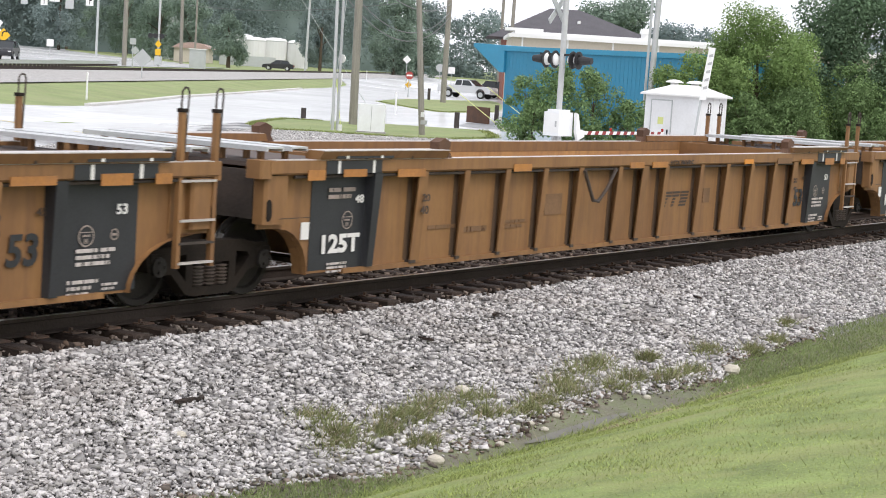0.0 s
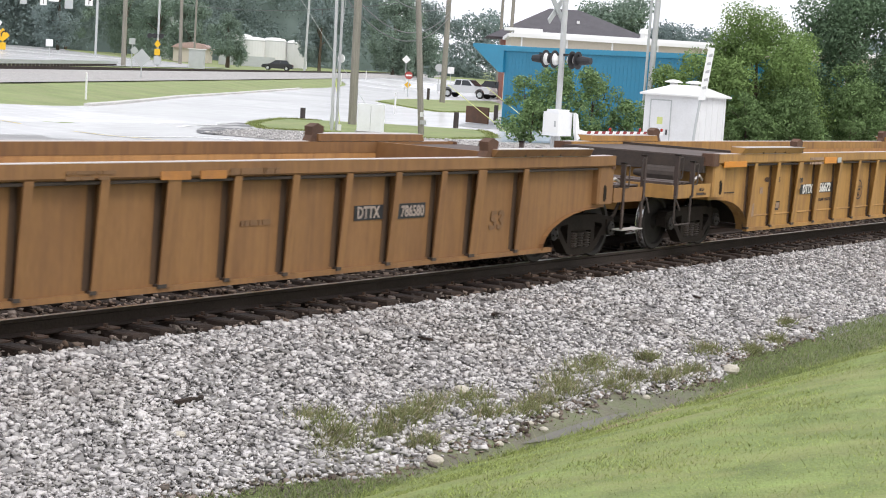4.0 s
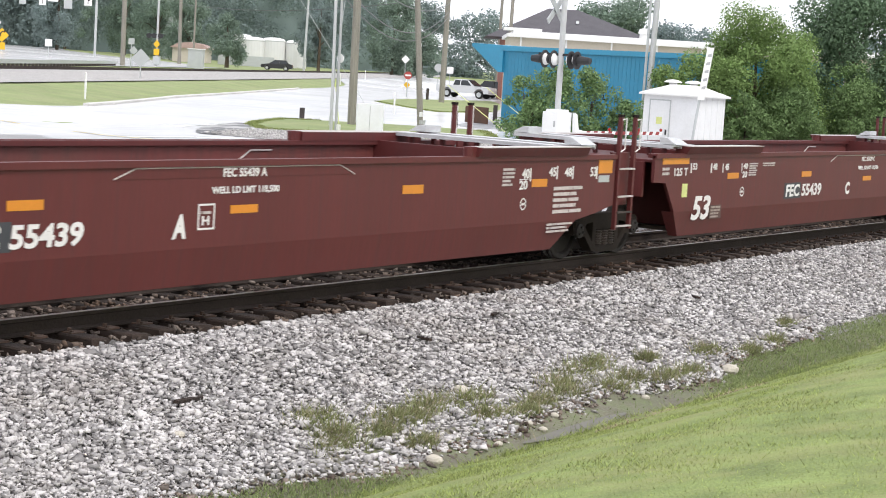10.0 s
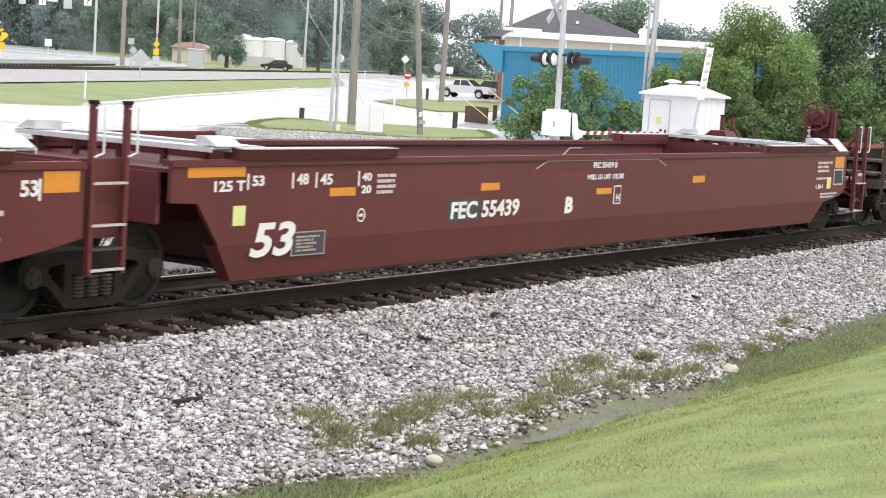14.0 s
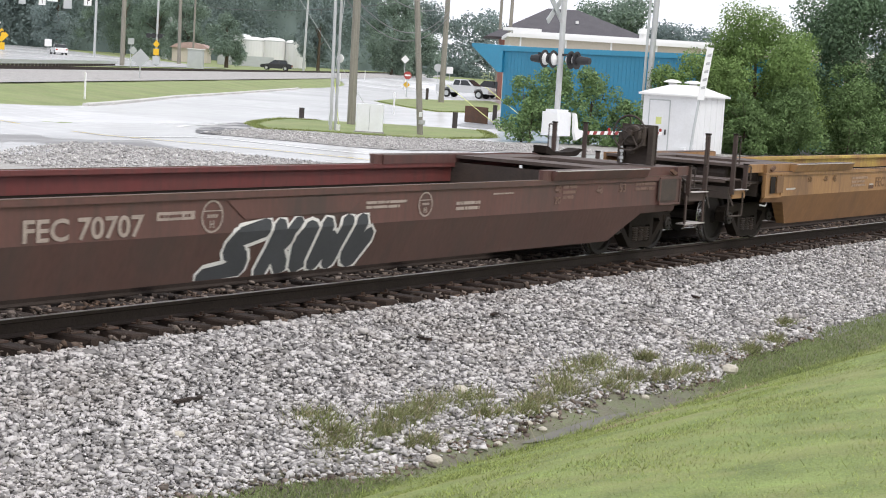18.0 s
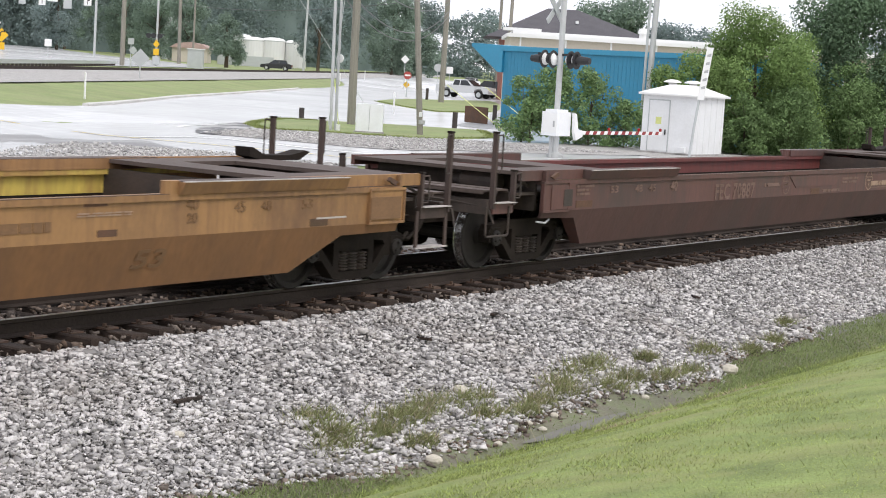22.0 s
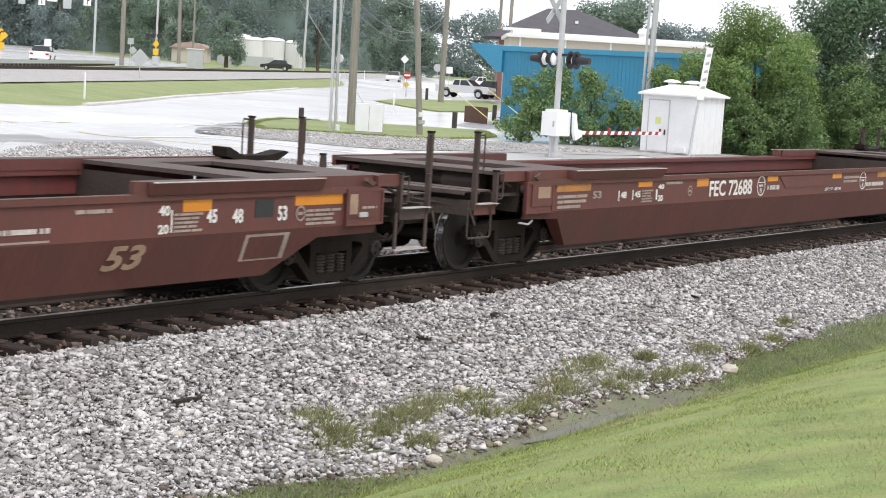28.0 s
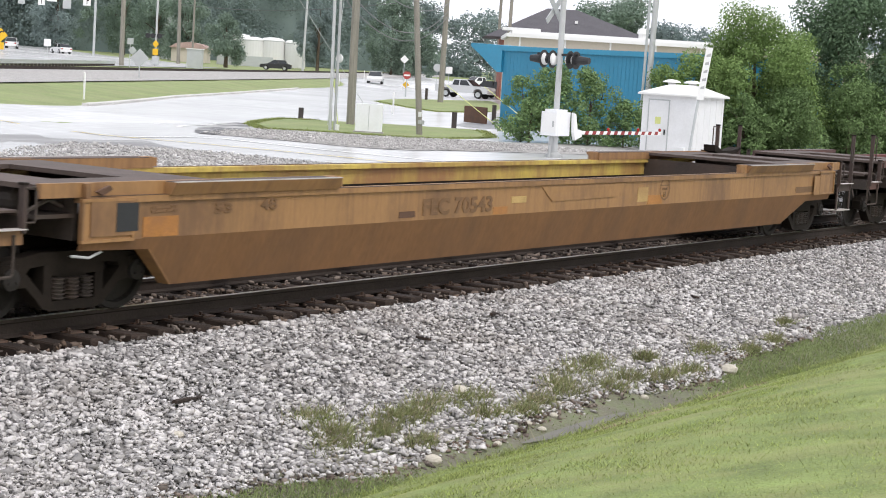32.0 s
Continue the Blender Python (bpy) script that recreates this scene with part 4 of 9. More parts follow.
def well_deck(car, x0, x1, z, paint, top):
    """Deck over one end of the body: side girders and cross plates round an opening."""
    xa, xb = min(x0, x1), max(x0, x1)
    for s in (-1, 1):
        part("end_deck", G().box(xa, xb, min(s * 0.85, s * 1.40), max(s * 0.85, s * 1.40), z - 0.05, z), top, car)
        part("deck_lip", G().box(xa, xb, s * 1.43 - 0.03, s * 1.43 + 0.03, z - 0.13, z + 0.015), paint, car)
    w = xb - xa
    for a, b in ((0.0, 0.28), (0.66, 1.0)):
        part("cross_plate", G().box(xa + a * w, xa + b * w, -0.85, 0.85, z - 0.05, z), top, car)
    # added dark plate in place of the shade under the deck
    part("under_deck", G().box(xa + 0.05, xb - 0.05, -1.36, 1.36, z - 0.34, z - 0.30), M_GRIME, car)


def open_floor(car, x0, x1, half, z, material):
    """The open bottom of a well: a ledge along each side, bearers across and crossed straps between them."""
    for s in (-1, 1):
        part("floor_ledge", G().box(x0, x1, min(s * half, s * (half - 0.28)), max(s * half, s * (half - 0.28)), z, z + 0.05), material, car)
    n = 6
    step = (x1 - x0 - 0.4) / n
    for i in range(n + 1):
        c = x0 + 0.2 + i * step
        part("cross_bearer", G().box(c - 0.16, c + 0.16, -half + 0.28, half - 0.28, z, z + 0.06), material, car)
        if i < n and i % 2 == 0:
            part("floor_strap", G().slab([(c + 0.16, -half + 0.3), (c + 0.28, -half + 0.3), (c + step - 0.16, half - 0.3), (c + step - 0.28, half - 0.3)], z + 0.01, z + 0.03), material, car)


def body(car, L, ztop, zc, zb, paint, inner, west, east, chord=None, floor=M_GRIME, well=2.1, tuck=0.34, lower=None, wall=None):
    """The two smooth sides, floor and bulkheads of a well car; west and east: the lower outline of each end, from its corner to its foot, as (inwards, z)."""
    for s in (-1, 1):
        Y, I = s * 1.5, s * 1.45
        cut = {}
        for d, line in ((-1, west), (1, east)):
            up, low = [], []
            for i, (a, z) in enumerate(line):
                if i and (line[i - 1][1] - zc) * (z - zc) < 0:
                    pa, pz = line[i - 1]
                    m = (pa + (a - pa) * (zc - pz) / (z - pz), zc)
                    up.append(m)
                    low.append(m)
                (up if z >= zc else low).append((a, z))
            if line[0][1] < zc:
                up, low = [(0.0, zc)], [(0.0, zc)] + low
            cut[d] = ([(a if d < 0 else L - a, z) for a, z in up], [(a if d < 0 else L - a, z) for a, z in low])
        g = G().prism([(0, ztop)] + cut[-1][0] + cut[1][0][::-1] + [(L, ztop)], min(Y, I), max(Y, I))
        low = cut[-1][1] + cut[1][1][::-1]
        out = [(a, s * (1.5 - (zc - z) * tuck), z) for a, z in low]
        part("side_wall", g, paint, car)
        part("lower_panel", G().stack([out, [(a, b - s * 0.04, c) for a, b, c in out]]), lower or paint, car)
        # flange along each slanted foot
        for d in (-1, 1):
            (a0, z0), (a1, z1) = cut[d][1][-2:]
            y0, y1 = s * (1.5 - (zc - z0) * tuck), s * (1.5 - (zc - z1) * tuck)
            part("foot_flange", G().stack([[(a0, y0, z0), (a0 + d * 0.02, y0, z0), (a0 + d * 0.02, y0 - s * 0.22, z0), (a0, y0 - s * 0.22, z0)], [(a1, y1, z1), (a1 + d * 0.02, y1, z1), (a1 + d * 0.02, y1 - s * 0.16, z1), (a1, y1 - s * 0.16, z1)]]), paint, car)
        part("inner_wall", G().box(well, L - well, min(I, I - s * 0.012), max(I, I - s * 0.012), 0.99 if lower else zc - 0.03, ztop - 0.045), inner, car)
        if lower:
            # black band low on the wall: the ledge's shadow painted in
            part("inner_sill", G().box(well, L - well, min(I, I - s * 0.006), max(I, I - s * 0.006), zc - 0.03, 0.988), M_TRUCK, car, "black band painted for shade low on the well wall")
        part("top_chord", G().box(0.0, L, Y - 0.03 if s < 0 else Y - 0.13, Y + 0.13 if s < 0 else Y + 0.03, ztop - 0.04, ztop + 0.025), inner if lower and s > 0 else chord or paint, car)
        # dark strip on single cars, body-coloured on the others
        part("worn_edge", G().box(0.05, L - 0.05, min(s * 1.47, s * 1.525), max(s * 1.47, s * 1.525), ztop + 0.025, ztop + 0.031), M_STAINSHADE if lower else paint, car, "thin strip along the top edge")
    open_floor(car, 1.75, L - 1.75, 1.27, zb + 0.01, floor)
    for x in (well, L - well):
        part("bulkhead", G().prof([(-1.26, zb + 0.05), (1.26, zb + 0.05), (1.38, zc - 0.02), (1.44, zc + 0.1), (1.44, ztop + 0.03), (-1.44, ztop + 0.03), (-1.44, zc + 0.1), (-1.40, zc - 0.02)], x - 0.05, x + 0.05), wall or floor, car)


def guide(car, x0, x1, z, paint, h=0.13, cap=None):
    """A raised container guide with its corner knob on each side."""
    for s in (-1, 1):
        y0, y1 = (-1.56, -1.36) if s < 0 else (1.36, 1.56)
        a, b = (x0, x1) if x0 < x1 else (x1, x0)
        g = G().stack([[(a, y0, z), (b, y0, z), (b, y1, z), (a, y1, z)], [(a, y0 - (0.075 if s < 0 else 0.0), z + h), (b - 0.05, y0 - (0.075 if s < 0 else 0.0), z + h), (b - 0.05, y1 + (0.075 if s > 0 else 0.0), z + h), (a, y1 + (0.075 if s > 0 else 0.0), z + h)]])
        part("container_guide", g, paint, car)
        # cap: pale on some cars, the sky's sheen on the guide as colour
        part("guide_top", G().box(a + 0.02, b - 0.07, y0 - (0.04 if s < 0 else -0.01), y1 + (0.04 if s > 0 else -0.01), z + h, z + h + 0.008), cap or M_DECK, car)
        q = -1.635 if s < 0 else 1.605
        part("guide_edge", G().box(a, b - 0.05, q, q + 0.03, z + h, z + h + 0.010), M_PALE, car, "pale edge of the guide")
        e = x1
        if h < 0.11:
            for q in (0.34, 0.53, 0.70):
                c = x0 + (x1 - x0) * q
                part("guide_notch", G().box(c - 0.012, c + 0.012, y0 - 0.024 if s < 0 else y1 - 0.01, y0 + 0.01 if s < 0 else y1 + 0.024, z, z + h + 0.004), M_GRIME, car)
            o = 1 if x1 > x0 else -1
            ym = (y0 + y1) / 2
            part("guide_hook", G().prism([(e - o * 0.14, z + 0.02), (e - o * 0.16, z + 0.20), (e - o * 0.02, z + 0.25), (e + o * 0.12, z + 0.20), (e + o * 0.10, z + 0.08), (e + o * 0.17, z - 0.01), (e + o * 0.06, z - 0.06)], ym - 0.07, ym + 0.07), M_RUSTBOX, car, "rusty worn corner hook")
            continue
        part("guide_knob", G().box(e - 0.16, e + 0.06, (y0 + y1) / 2 - 0.07, (y0 + y1) / 2 + 0.07, z - 0.02, z + h + 0.01, 0.04).box(e - 0.1, e + 0.12, (y0 + y1) / 2 - 0.05, (y0 + y1) / 2 + 0.05, z + 0.02, z + h), paint, car, "worn steel corner guide")


def new_car(s0, name, label, category="rail car"):
    car = thing(name, label, category, group="freight cars of the train")
    MOVING.append((car, s0))
    car.location = (s0, 0, 0)
    return car


def end_box(car, x, d, paint):
    """The framed panel on the side of an end."""
    for s in (-1, 1):
        a, b = sorted((x + d * 0.03, x - d * 0.66))
        part("end_panel", G().box(a, b, min(s * 1.50, s * 1.53), max(s * 1.50, s * 1.53), 0.86, 1.25), paint, car)
        for q in ((a - 0.03, b + 0.03, 1.24, 1.27), (a - 0.03, b + 0.03, 0.83, 0.86), (a - 0.03, a, 0.86, 1.24), (b, b + 0.03, 0.86, 1.24)):
            part("panel_frame", G().box(q[0], q[1], min(s * 1.50, s * 1.548), max(s * 1.50, s * 1.548), q[2], q[3]), paint, car)
        part("corner_rib", G().box(x - d * 0.03 - 0.03, x - d * 0.03 + 0.03, s * 1.50 - 0.03, s * 1.50 + 0.03, 1.27, 1.42), paint, car)
        part("open_latch", G().prism([(x - d * 0.12, 1.34), (x - d * 0.30, 1.40), (x - d * 0.34, 1.36), (x - d * 0.20, 1.30)], min(s * 1.52, s * 1.56), max(s * 1.52, s * 1.56)), M_RUSTBOX, car)


def single_car(s0, paint, inner, deck, label, brake_w=0, brake_e=0):
    """Stand-alone well car with two end platforms."""
    L = 20.2
    car = new_car(s0, "well_car", label)
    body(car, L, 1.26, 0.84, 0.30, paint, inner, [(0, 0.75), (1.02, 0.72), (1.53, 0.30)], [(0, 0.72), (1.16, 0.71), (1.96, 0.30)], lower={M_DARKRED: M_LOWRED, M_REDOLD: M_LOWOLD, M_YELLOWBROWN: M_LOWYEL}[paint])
    for x, d in ((0, -1), (L, 1)):
        well_deck(car, x + d * 0.55, x - d * 2.15, 1.41, paint, deck)
        end_box(car, x, d, paint)
        guide(car, x - d * 1.2, x - d * 4.15, 1.285, paint)
        bogie(car, x - d * 0.33)
        coupler_end(car, x, d, paint, "s", brake_w if d < 0 else brake_e)
        if d > 0:
            part("hose_tray", G().prism([(L + 0.18, 1.45), (L + 0.45, 1.39), (L + 1.25, 1.39), (L + 1.48, 1.50), (L + 1.40, 1.52), (L + 1.05, 1.46), (L + 0.50, 1.46), (L + 0.24, 1.57), (L + 0.16, 1.57)], 1.05, 1.30), M_TRUCK, car, "black sagging steel tray")
    part("side_plate", G().prism([(9.0, 1.20), (9.33, 0.98), (11.28, 1.0), (11.6, 1.20)], -1.512, -1.5), paint, car)
    part("brake_rod", G().tube([(0.35, -1.42, 0.72), (0.1, -1.5, 0.68), (-0.15, -1.5, 0.71)], 0.014, 6), M_GALV, car)
    return car, L


def smooth_car(s0, L, west, east, label):
    """A platform of the smooth red articulated car."""
    car = new_car(s0, "articulated_well_car", label)
    feet = {"coupler": [(0, 0.90), (0.24, 0.78), (1.10, 0.67), (1.51, 0.29)], "link": [(0, 1.19), (0.43, 1.17), (1.13, 0.29)], "ladder": [(0, 0.88), (0.5, 0.78), (1.15, 0.69), (1.75, 0.29)]}
    body(car, L, 1.61, 0.70, 0.29, M_RED, M_REDIN, feet[west], feet[east], tuck=0.15, wall=M_RED)
    for x, d, kind in ((0, -1, west), (L, 1, east)):
        a, b = sorted((x - d * 0.05, x - d * 2.1))
        part("end_deck", G().box(a, b, -1.44, 1.44, 1.50, 1.54), M_RED, car)
        inn = 1.20 if kind == "coupler" else 0.80
        planks(car, x - d * inn, 1.77, 0.34, 1.48, M_GALV, 0.24, M_RED)
        planks(car, x - d * (inn + 0.75), 1.77, 0.30, 1.36, M_GALV, 0.24, M_RED)
        for s in (-1, 1):
            q = sorted((x - d * (inn - 0.12), x - d * (inn + 0.32)))
            part("plank_hood", G().prof([(s * 1.22, 1.78), (s * 1.22, 1.88), (s * 1.34, 1.88), (s * 1.52, 1.78)], *q), M_GALV, car, "galvanised hood over the walkway's end")
            if kind == "coupler":
                q = sorted((x + d * 0.05, x - d * 0.42))
                part("corner_shield", G().prof([(s * 1.5, 1.6), (s * 1.5, 1.63), (s * 1.24, 1.86), (s * 0.95, 1.86), (s * 0.80, 1.6)], *q), M_RED, car)
                part("shield_face", G().prof([(s * 1.50, 1.634), (s * 1.245, 1.864), (s * 1.25, 1.868), (s * 1.505, 1.64)], *q), M_GALV, car, "pale sloping shield")
        guide(car, x - d * 1.0, x - d * 4.0, 1.635, M_RED, 0.12, M_PALE)
        if kind == "coupler":
            coupler_end(car, x, d, M_RED, "f", d > 0)
            bogie(car, x - d * 0.25)
        else:
            link_end(car, x, d, M_RED, 1.72, kind == "ladder")
            if kind == "ladder":
                bogie(car, x + d * 0.62)
    k = 8.02 if west == "coupler" else 7.53
    part("side_plate", G().prism([(k, 1.45), (k + 0.32, 1.565), (k + 3.80, 1.565), (k + 4.10, 1.45)], -1.506, -1.5), M_RED, car)
    part("plate_edge", G().tube([(k, -1.506, 1.45), (k + 0.32, -1.506, 1.56), (k + 3.80, -1.506, 1.56), (k + 4.10, -1.506, 1.45)], 0.008, 6), M_PALE, car, "pale worn weld along a side plate")
    for k in (6.1, 13.4):
        part("inner_handhold", G().tube([(k, 1.435, 1.30), (k + 0.35, 1.42, 1.50), (k + 0.8, 1.42, 1.50)], 0.014, 5), M_PALE, car)
    return car


def ribbed_car(s0, L, west, east, paint, label, black=True, mid=0.0):
    """A platform of the ribbed brown-yellow articulated car."""
    car = new_car(s0, "ribbed_well_car", label)
    zt, zb = 1.60, 0.28
    kinds = {-1: west, 1: east}
    for s in (-1, 1):
        Y, I = s * 1.385, s * 1.36
        we, ee = 0.0, L
        pts = []
        for x, d in ((0, -1), (L, 1)):
            w = (1.0 if d < 0 else 1.35) if kinds[d] == "coupler" else (0.55 if d < 0 else 0.95)
            q = [(x, zt), (x, 0.84)] + [(x - d * (0.3 + (w + (0.25 if kinds[d] == "coupler" else 0)) * math.sin(a)), 0.28 + 0.56 * math.cos(a)) for a in (0.15, 0.5, 0.85, 1.15, 1.4, 1.57)]
            pts.append(q)
        poly = pts[0] + pts[1][::-1]
        part("side_wall", G().prism(poly, min(Y, I), max(Y, I)), paint, car)
        part("top_chord", G().prof([(s * 1.34, 1.46), (s * 1.52, 1.46), (s * 1.54, 1.48), (s * 1.54, 1.62), (s * 1.34, 1.62)], 0.0, L), paint, car)
        # pale strip: the sky's sheen on the chord's top, put into colour
        part("worn_edge", G().box(0.1, L - 0.1, min(s * 1.40, s * 1.53), max(s * 1.40, s * 1.53), 1.62, 1.628), M_PALE, car, "pale top edge, sky sheen painted in")
        part("bottom_chord", G().box(1.6, L - 1.6, min(s * 1.44, s * 1.36), max(s * 1.44, s * 1.36), 0.25, 0.31), paint, car)
        part("inner_wall", G().box(2.1, L - 2.1, min(s * 1.345, s * 1.359), max(s * 1.345, s * 1.359), 0.36, 1.58), M_INNERBR, car)
        part("side_pipe", G().tube([(0.5, s * 1.49, 1.43), (L * 0.5, s * 1.49, 1.425), (L - 0.5, s * 1.49, 1.43)], 0.02, 6), M_GRIME, car)
        nr = 16
        for i in range(nr + 1):
            x = L / 2 + mid + 1.03 * (i - nr // 2)
            if black and (i <= 1 or (i >= nr - 1 and (east != "coupler" or i == nr))):
                continue
            if not black:
                # uneven spacing towards the ends
                x -= 0.2 if i == nr else 0.12 if i < nr // 2 or i >= 13 else 0.0
            if black and i == nr - 2:
                x -= 0.11
            if black and not mid and abs(i - nr // 2) == 1:
                # the ribs beside the middle splice stand closer to it
                x += 0.20 if i < nr // 2 else -0.28
            big = i == nr // 2 or i in (2, nr - 2)
            w = 0.10 if big else 0.06
            o0, o1, ob = s * 1.38, s * 1.535, s * 1.455
            # an open channel: a web on the east side and a flange in front
            g = G().stack([[(x + w - 0.02, o0, 0.30), (x + w, o0, 0.30), (x + w, ob, 0.30), (x + w - 0.02, ob, 0.30)], [(x + w - 0.02, o0, 1.46), (x + w, o0, 1.46), (x + w, o1, 1.46), (x + w - 0.02, o1, 1.46)]])
            g.stack([[(x - w, ob - s * 0.018, 0.30), (x + w, ob - s * 0.018, 0.30), (x + w, ob, 0.30), (x - w, ob, 0.30)], [(x - w, o1 - s * 0.018, 1.46), (x + w, o1 - s * 0.018, 1.46), (x + w, o1, 1.46), (x - w, o1, 1.46)]])
            part("rib", g, paint, car)
            st = 0.05 if not black else 0.07
            # dark strip beside the rib: the channel's shade painted in, with rust
            part("rust_stain", G().prism([(x - w - st, 0.34), (x - w + 0.06, 0.32), (x - w + 0.06, 1.45), (x - w - st * 0.6, 1.45)], min(s * 1.384, s * 1.389), max(s * 1.384, s * 1.389)), M_STAINSHADE, car, "dark rust and painted shade in a rib's channel")
            part("rib_foot", G().box(x - w - 0.015, x + w * 0.2, min(o0, s * 1.463), max(o0, s * 1.463), 0.295, 0.335), M_GRIME, car)
    open_floor(car, 1.7, L - 1.7, 1.36, 0.27, M_GRIME)
    if not black:
        for i in range(nr):
            a = L / 2 + 1.03 * (i - nr // 2) + 0.12
            part("panel_fold", G().prof([(-1.385, 0.50), (-1.398, 0.507), (-1.385, 0.535)], a, a + 0.80), paint, car)
    for x, d, kind in ((0, -1, west), (L, 1, east)):
        part("bulkhead", G().box(x - d * 2.1 - 0.05, x - d * 2.1 + 0.05, -1.36, 1.36, 0.34, 1.62), M_GRIME if not black else paint, car)
        a, b = sorted((x - d * 0.1, x - d * 2.1))
        part("end_deck", G().box(a, b, -1.34, 1.34, 1.53, 1.58), M_DECK, car)
        if kind != "coupler":
            for q in (0.22, 0.66):
                planks(car, x - d * q, 1.77, 0.30, 1.42, M_GALV, 0.19, paint)
        guide(car, x - d * 0.85, x - d * 3.55, 1.63, paint, 0.10, M_PALE)
        for s in (-1, 1):
            o = 0.06 if kind == "coupler" else 0.02
            e0, e1 = sorted((x + d * o, x - d * 0.40))
            part("end_post", G().box(e0, e1, min(s * 1.50, s * 1.3), max(s * 1.50, s * 1.3), 0.90, 1.45, 0.03), paint, car)
            part("chord_end", G().box(*sorted((x + d * (o + 0.14 if d < 0 else 0.03), x - d * 0.05)), min(s * 1.30, s * 1.535), max(s * 1.30, s * 1.535), 1.42, 1.625, 0.02), paint if kind != "coupler" else M_RUSTBOX, car)
            sx = x - d * (0.22 if kind == "coupler" else 0.05)
            part("slot", G().lathe([(0.045, 0.0), (0.045, 0.006)], (sx, s * 1.502, 1.14), "y", 12).lathe([(0.045, 0.0), (0.045, 0.006)], (sx, s * 1.502, 0.98), "y", 12).box(sx - 0.045, sx + 0.045, s * 1.505 - 0.004, s * 1.505 + 0.003, 0.98, 1.14), M_TRUCK, car, "dark lifting slot")
            # curved flange along the wheel arch
            w = (1.25 if d < 0 else 1.60) if kind == "coupler" else (0.55 if d < 0 else 0.95)
            rim = [(x - d * (0.3 + w * math.sin(q)), 0.28 + 0.56 * math.cos(q)) for q in (0.0, 0.25, 0.5, 0.75, 1.0, 1.2, 1.4, 1.57)]
            fl = G()
            for (a0, z0), (a1, z1) in zip(rim, rim[1:]):
                fl.add([(a0, s * 1.25, z0), (a0, s * 1.46, z0), (a1, s * 1.46, z1), (a1, s * 1.25, z1)], [(0, 1, 2, 3)])
            part("arch_flange", fl, paint, car)
        if kind == "coupler":
            part("end_deck", G().box(*sorted((x + d * 0.20, x - d * 0.1)), -1.34, 1.34, 1.53, 1.58), M_DECK, car)
            coupler_end(car, x, d, paint, "u", d > 0 and not black)
            bogie(car, x - d * 0.10)
        else:
            link_end(car, x, d, paint, 1.66, kind == "ladder", galv=False, lad=(-0.61, -0.06))
            if kind == "ladder":
                bogie(car, x + d * 0.45)
    return car


def black_ends(car, L, left, right):
    """Black-painted end panels with white height ticks."""
    for on, x0, x1, rib in ((left, 0.96, 2.02, 2.02), (right, L - 2.26, L - 1.12, L - 2.42)):
        if not on:
            continue
        plate(car, "black_panel", x0, x1, 0.31, 1.455, M_BLACKP, -1.39, "black-painted side panel")
        plate(car, "black_band", x0 + 0.06, x1 + 0.12, 1.462, 1.615, M_BLACKP, -1.544)
        plate(car, "black_band", x0 + 0.2, x1 + 0.3, 1.64, 1.715, M_BLACKP, -1.585)
        part("black_rib", G().stack([[(rib, -1.385, 0.31), (rib + 0.16, -1.385, 0.31), (rib + 0.14, -1.47, 0.31), (rib + 0.02, -1.47, 0.31)], [(rib, -1.385, 1.455), (rib + 0.16, -1.385, 1.455), (rib + 0.16, -1.545, 1.455), (rib, -1.545, 1.455)]]), M_BLACKP, car)
        for a in (0.28, 0.98):
            plate(car, "white_tick", x0 + a, x0 + a + 0.05, 1.464, 1.613, M_WHITE, -1.549)
            plate(car, "white_tick", x0 + a + 0.1, x0 + a + 0.15, 1.642, 1.713, M_WHITE, -1.59)
    if left and right:
        part("hanging_hose", G().tube([(7.25, -1.56, 1.42), (7.40, -1.58, 1.14), (7.52, -1.58, 0.98), (7.68, -1.58, 0.96), (7.92, -1.58, 1.14), (8.22, -1.56, 1.42)], 0.026, 8), M_GRIME, car, "looped black hose")


def logo_bars(car, x0, x1, z0, z1, material, y):
    """A worn emblem as plain slanted stripes."""
    w, hh = x1 - x0, z1 - z0
    g = G()
    for k in range(5):
        a, b = z0 + hh * k / 5, z0 + hh * (k + 0.66) / 5
        for p, q in (((0.10, 0.20), (0.42, 0.52), (0.72, 1.0)) if k < 3 else ((0.0, 0.32), (0.35, 0.63), (0.68, 0.98))):
            o = 0.03 * k
            g.prism([(x0 + w * p + o, a), (x0 + w * q + o, a), (x0 + w * q + o + 0.02, b), (x0 + w * p + o + 0.02, b)], y - 0.004, y)
    return part("emblem", g, material, car, "worn striped emblem")


def clip_ring(ring, z, side):
    """The part of a flat ring above (1) or below (-1) the height z."""
    out = []
    for (a0, b0), (a1, b1) in zip(ring, ring[1:] + ring[:1]):
        i0, i1 = (b0 - z) * side >= 0, (b1 - z) * side >= 0
        if i0:
            out.append((a0, b0))
        if i0 != i1:
            f = (z - b0) / (b1 - b0)
            out.append((a0 + (a1 - a0) * f, z))
    return out


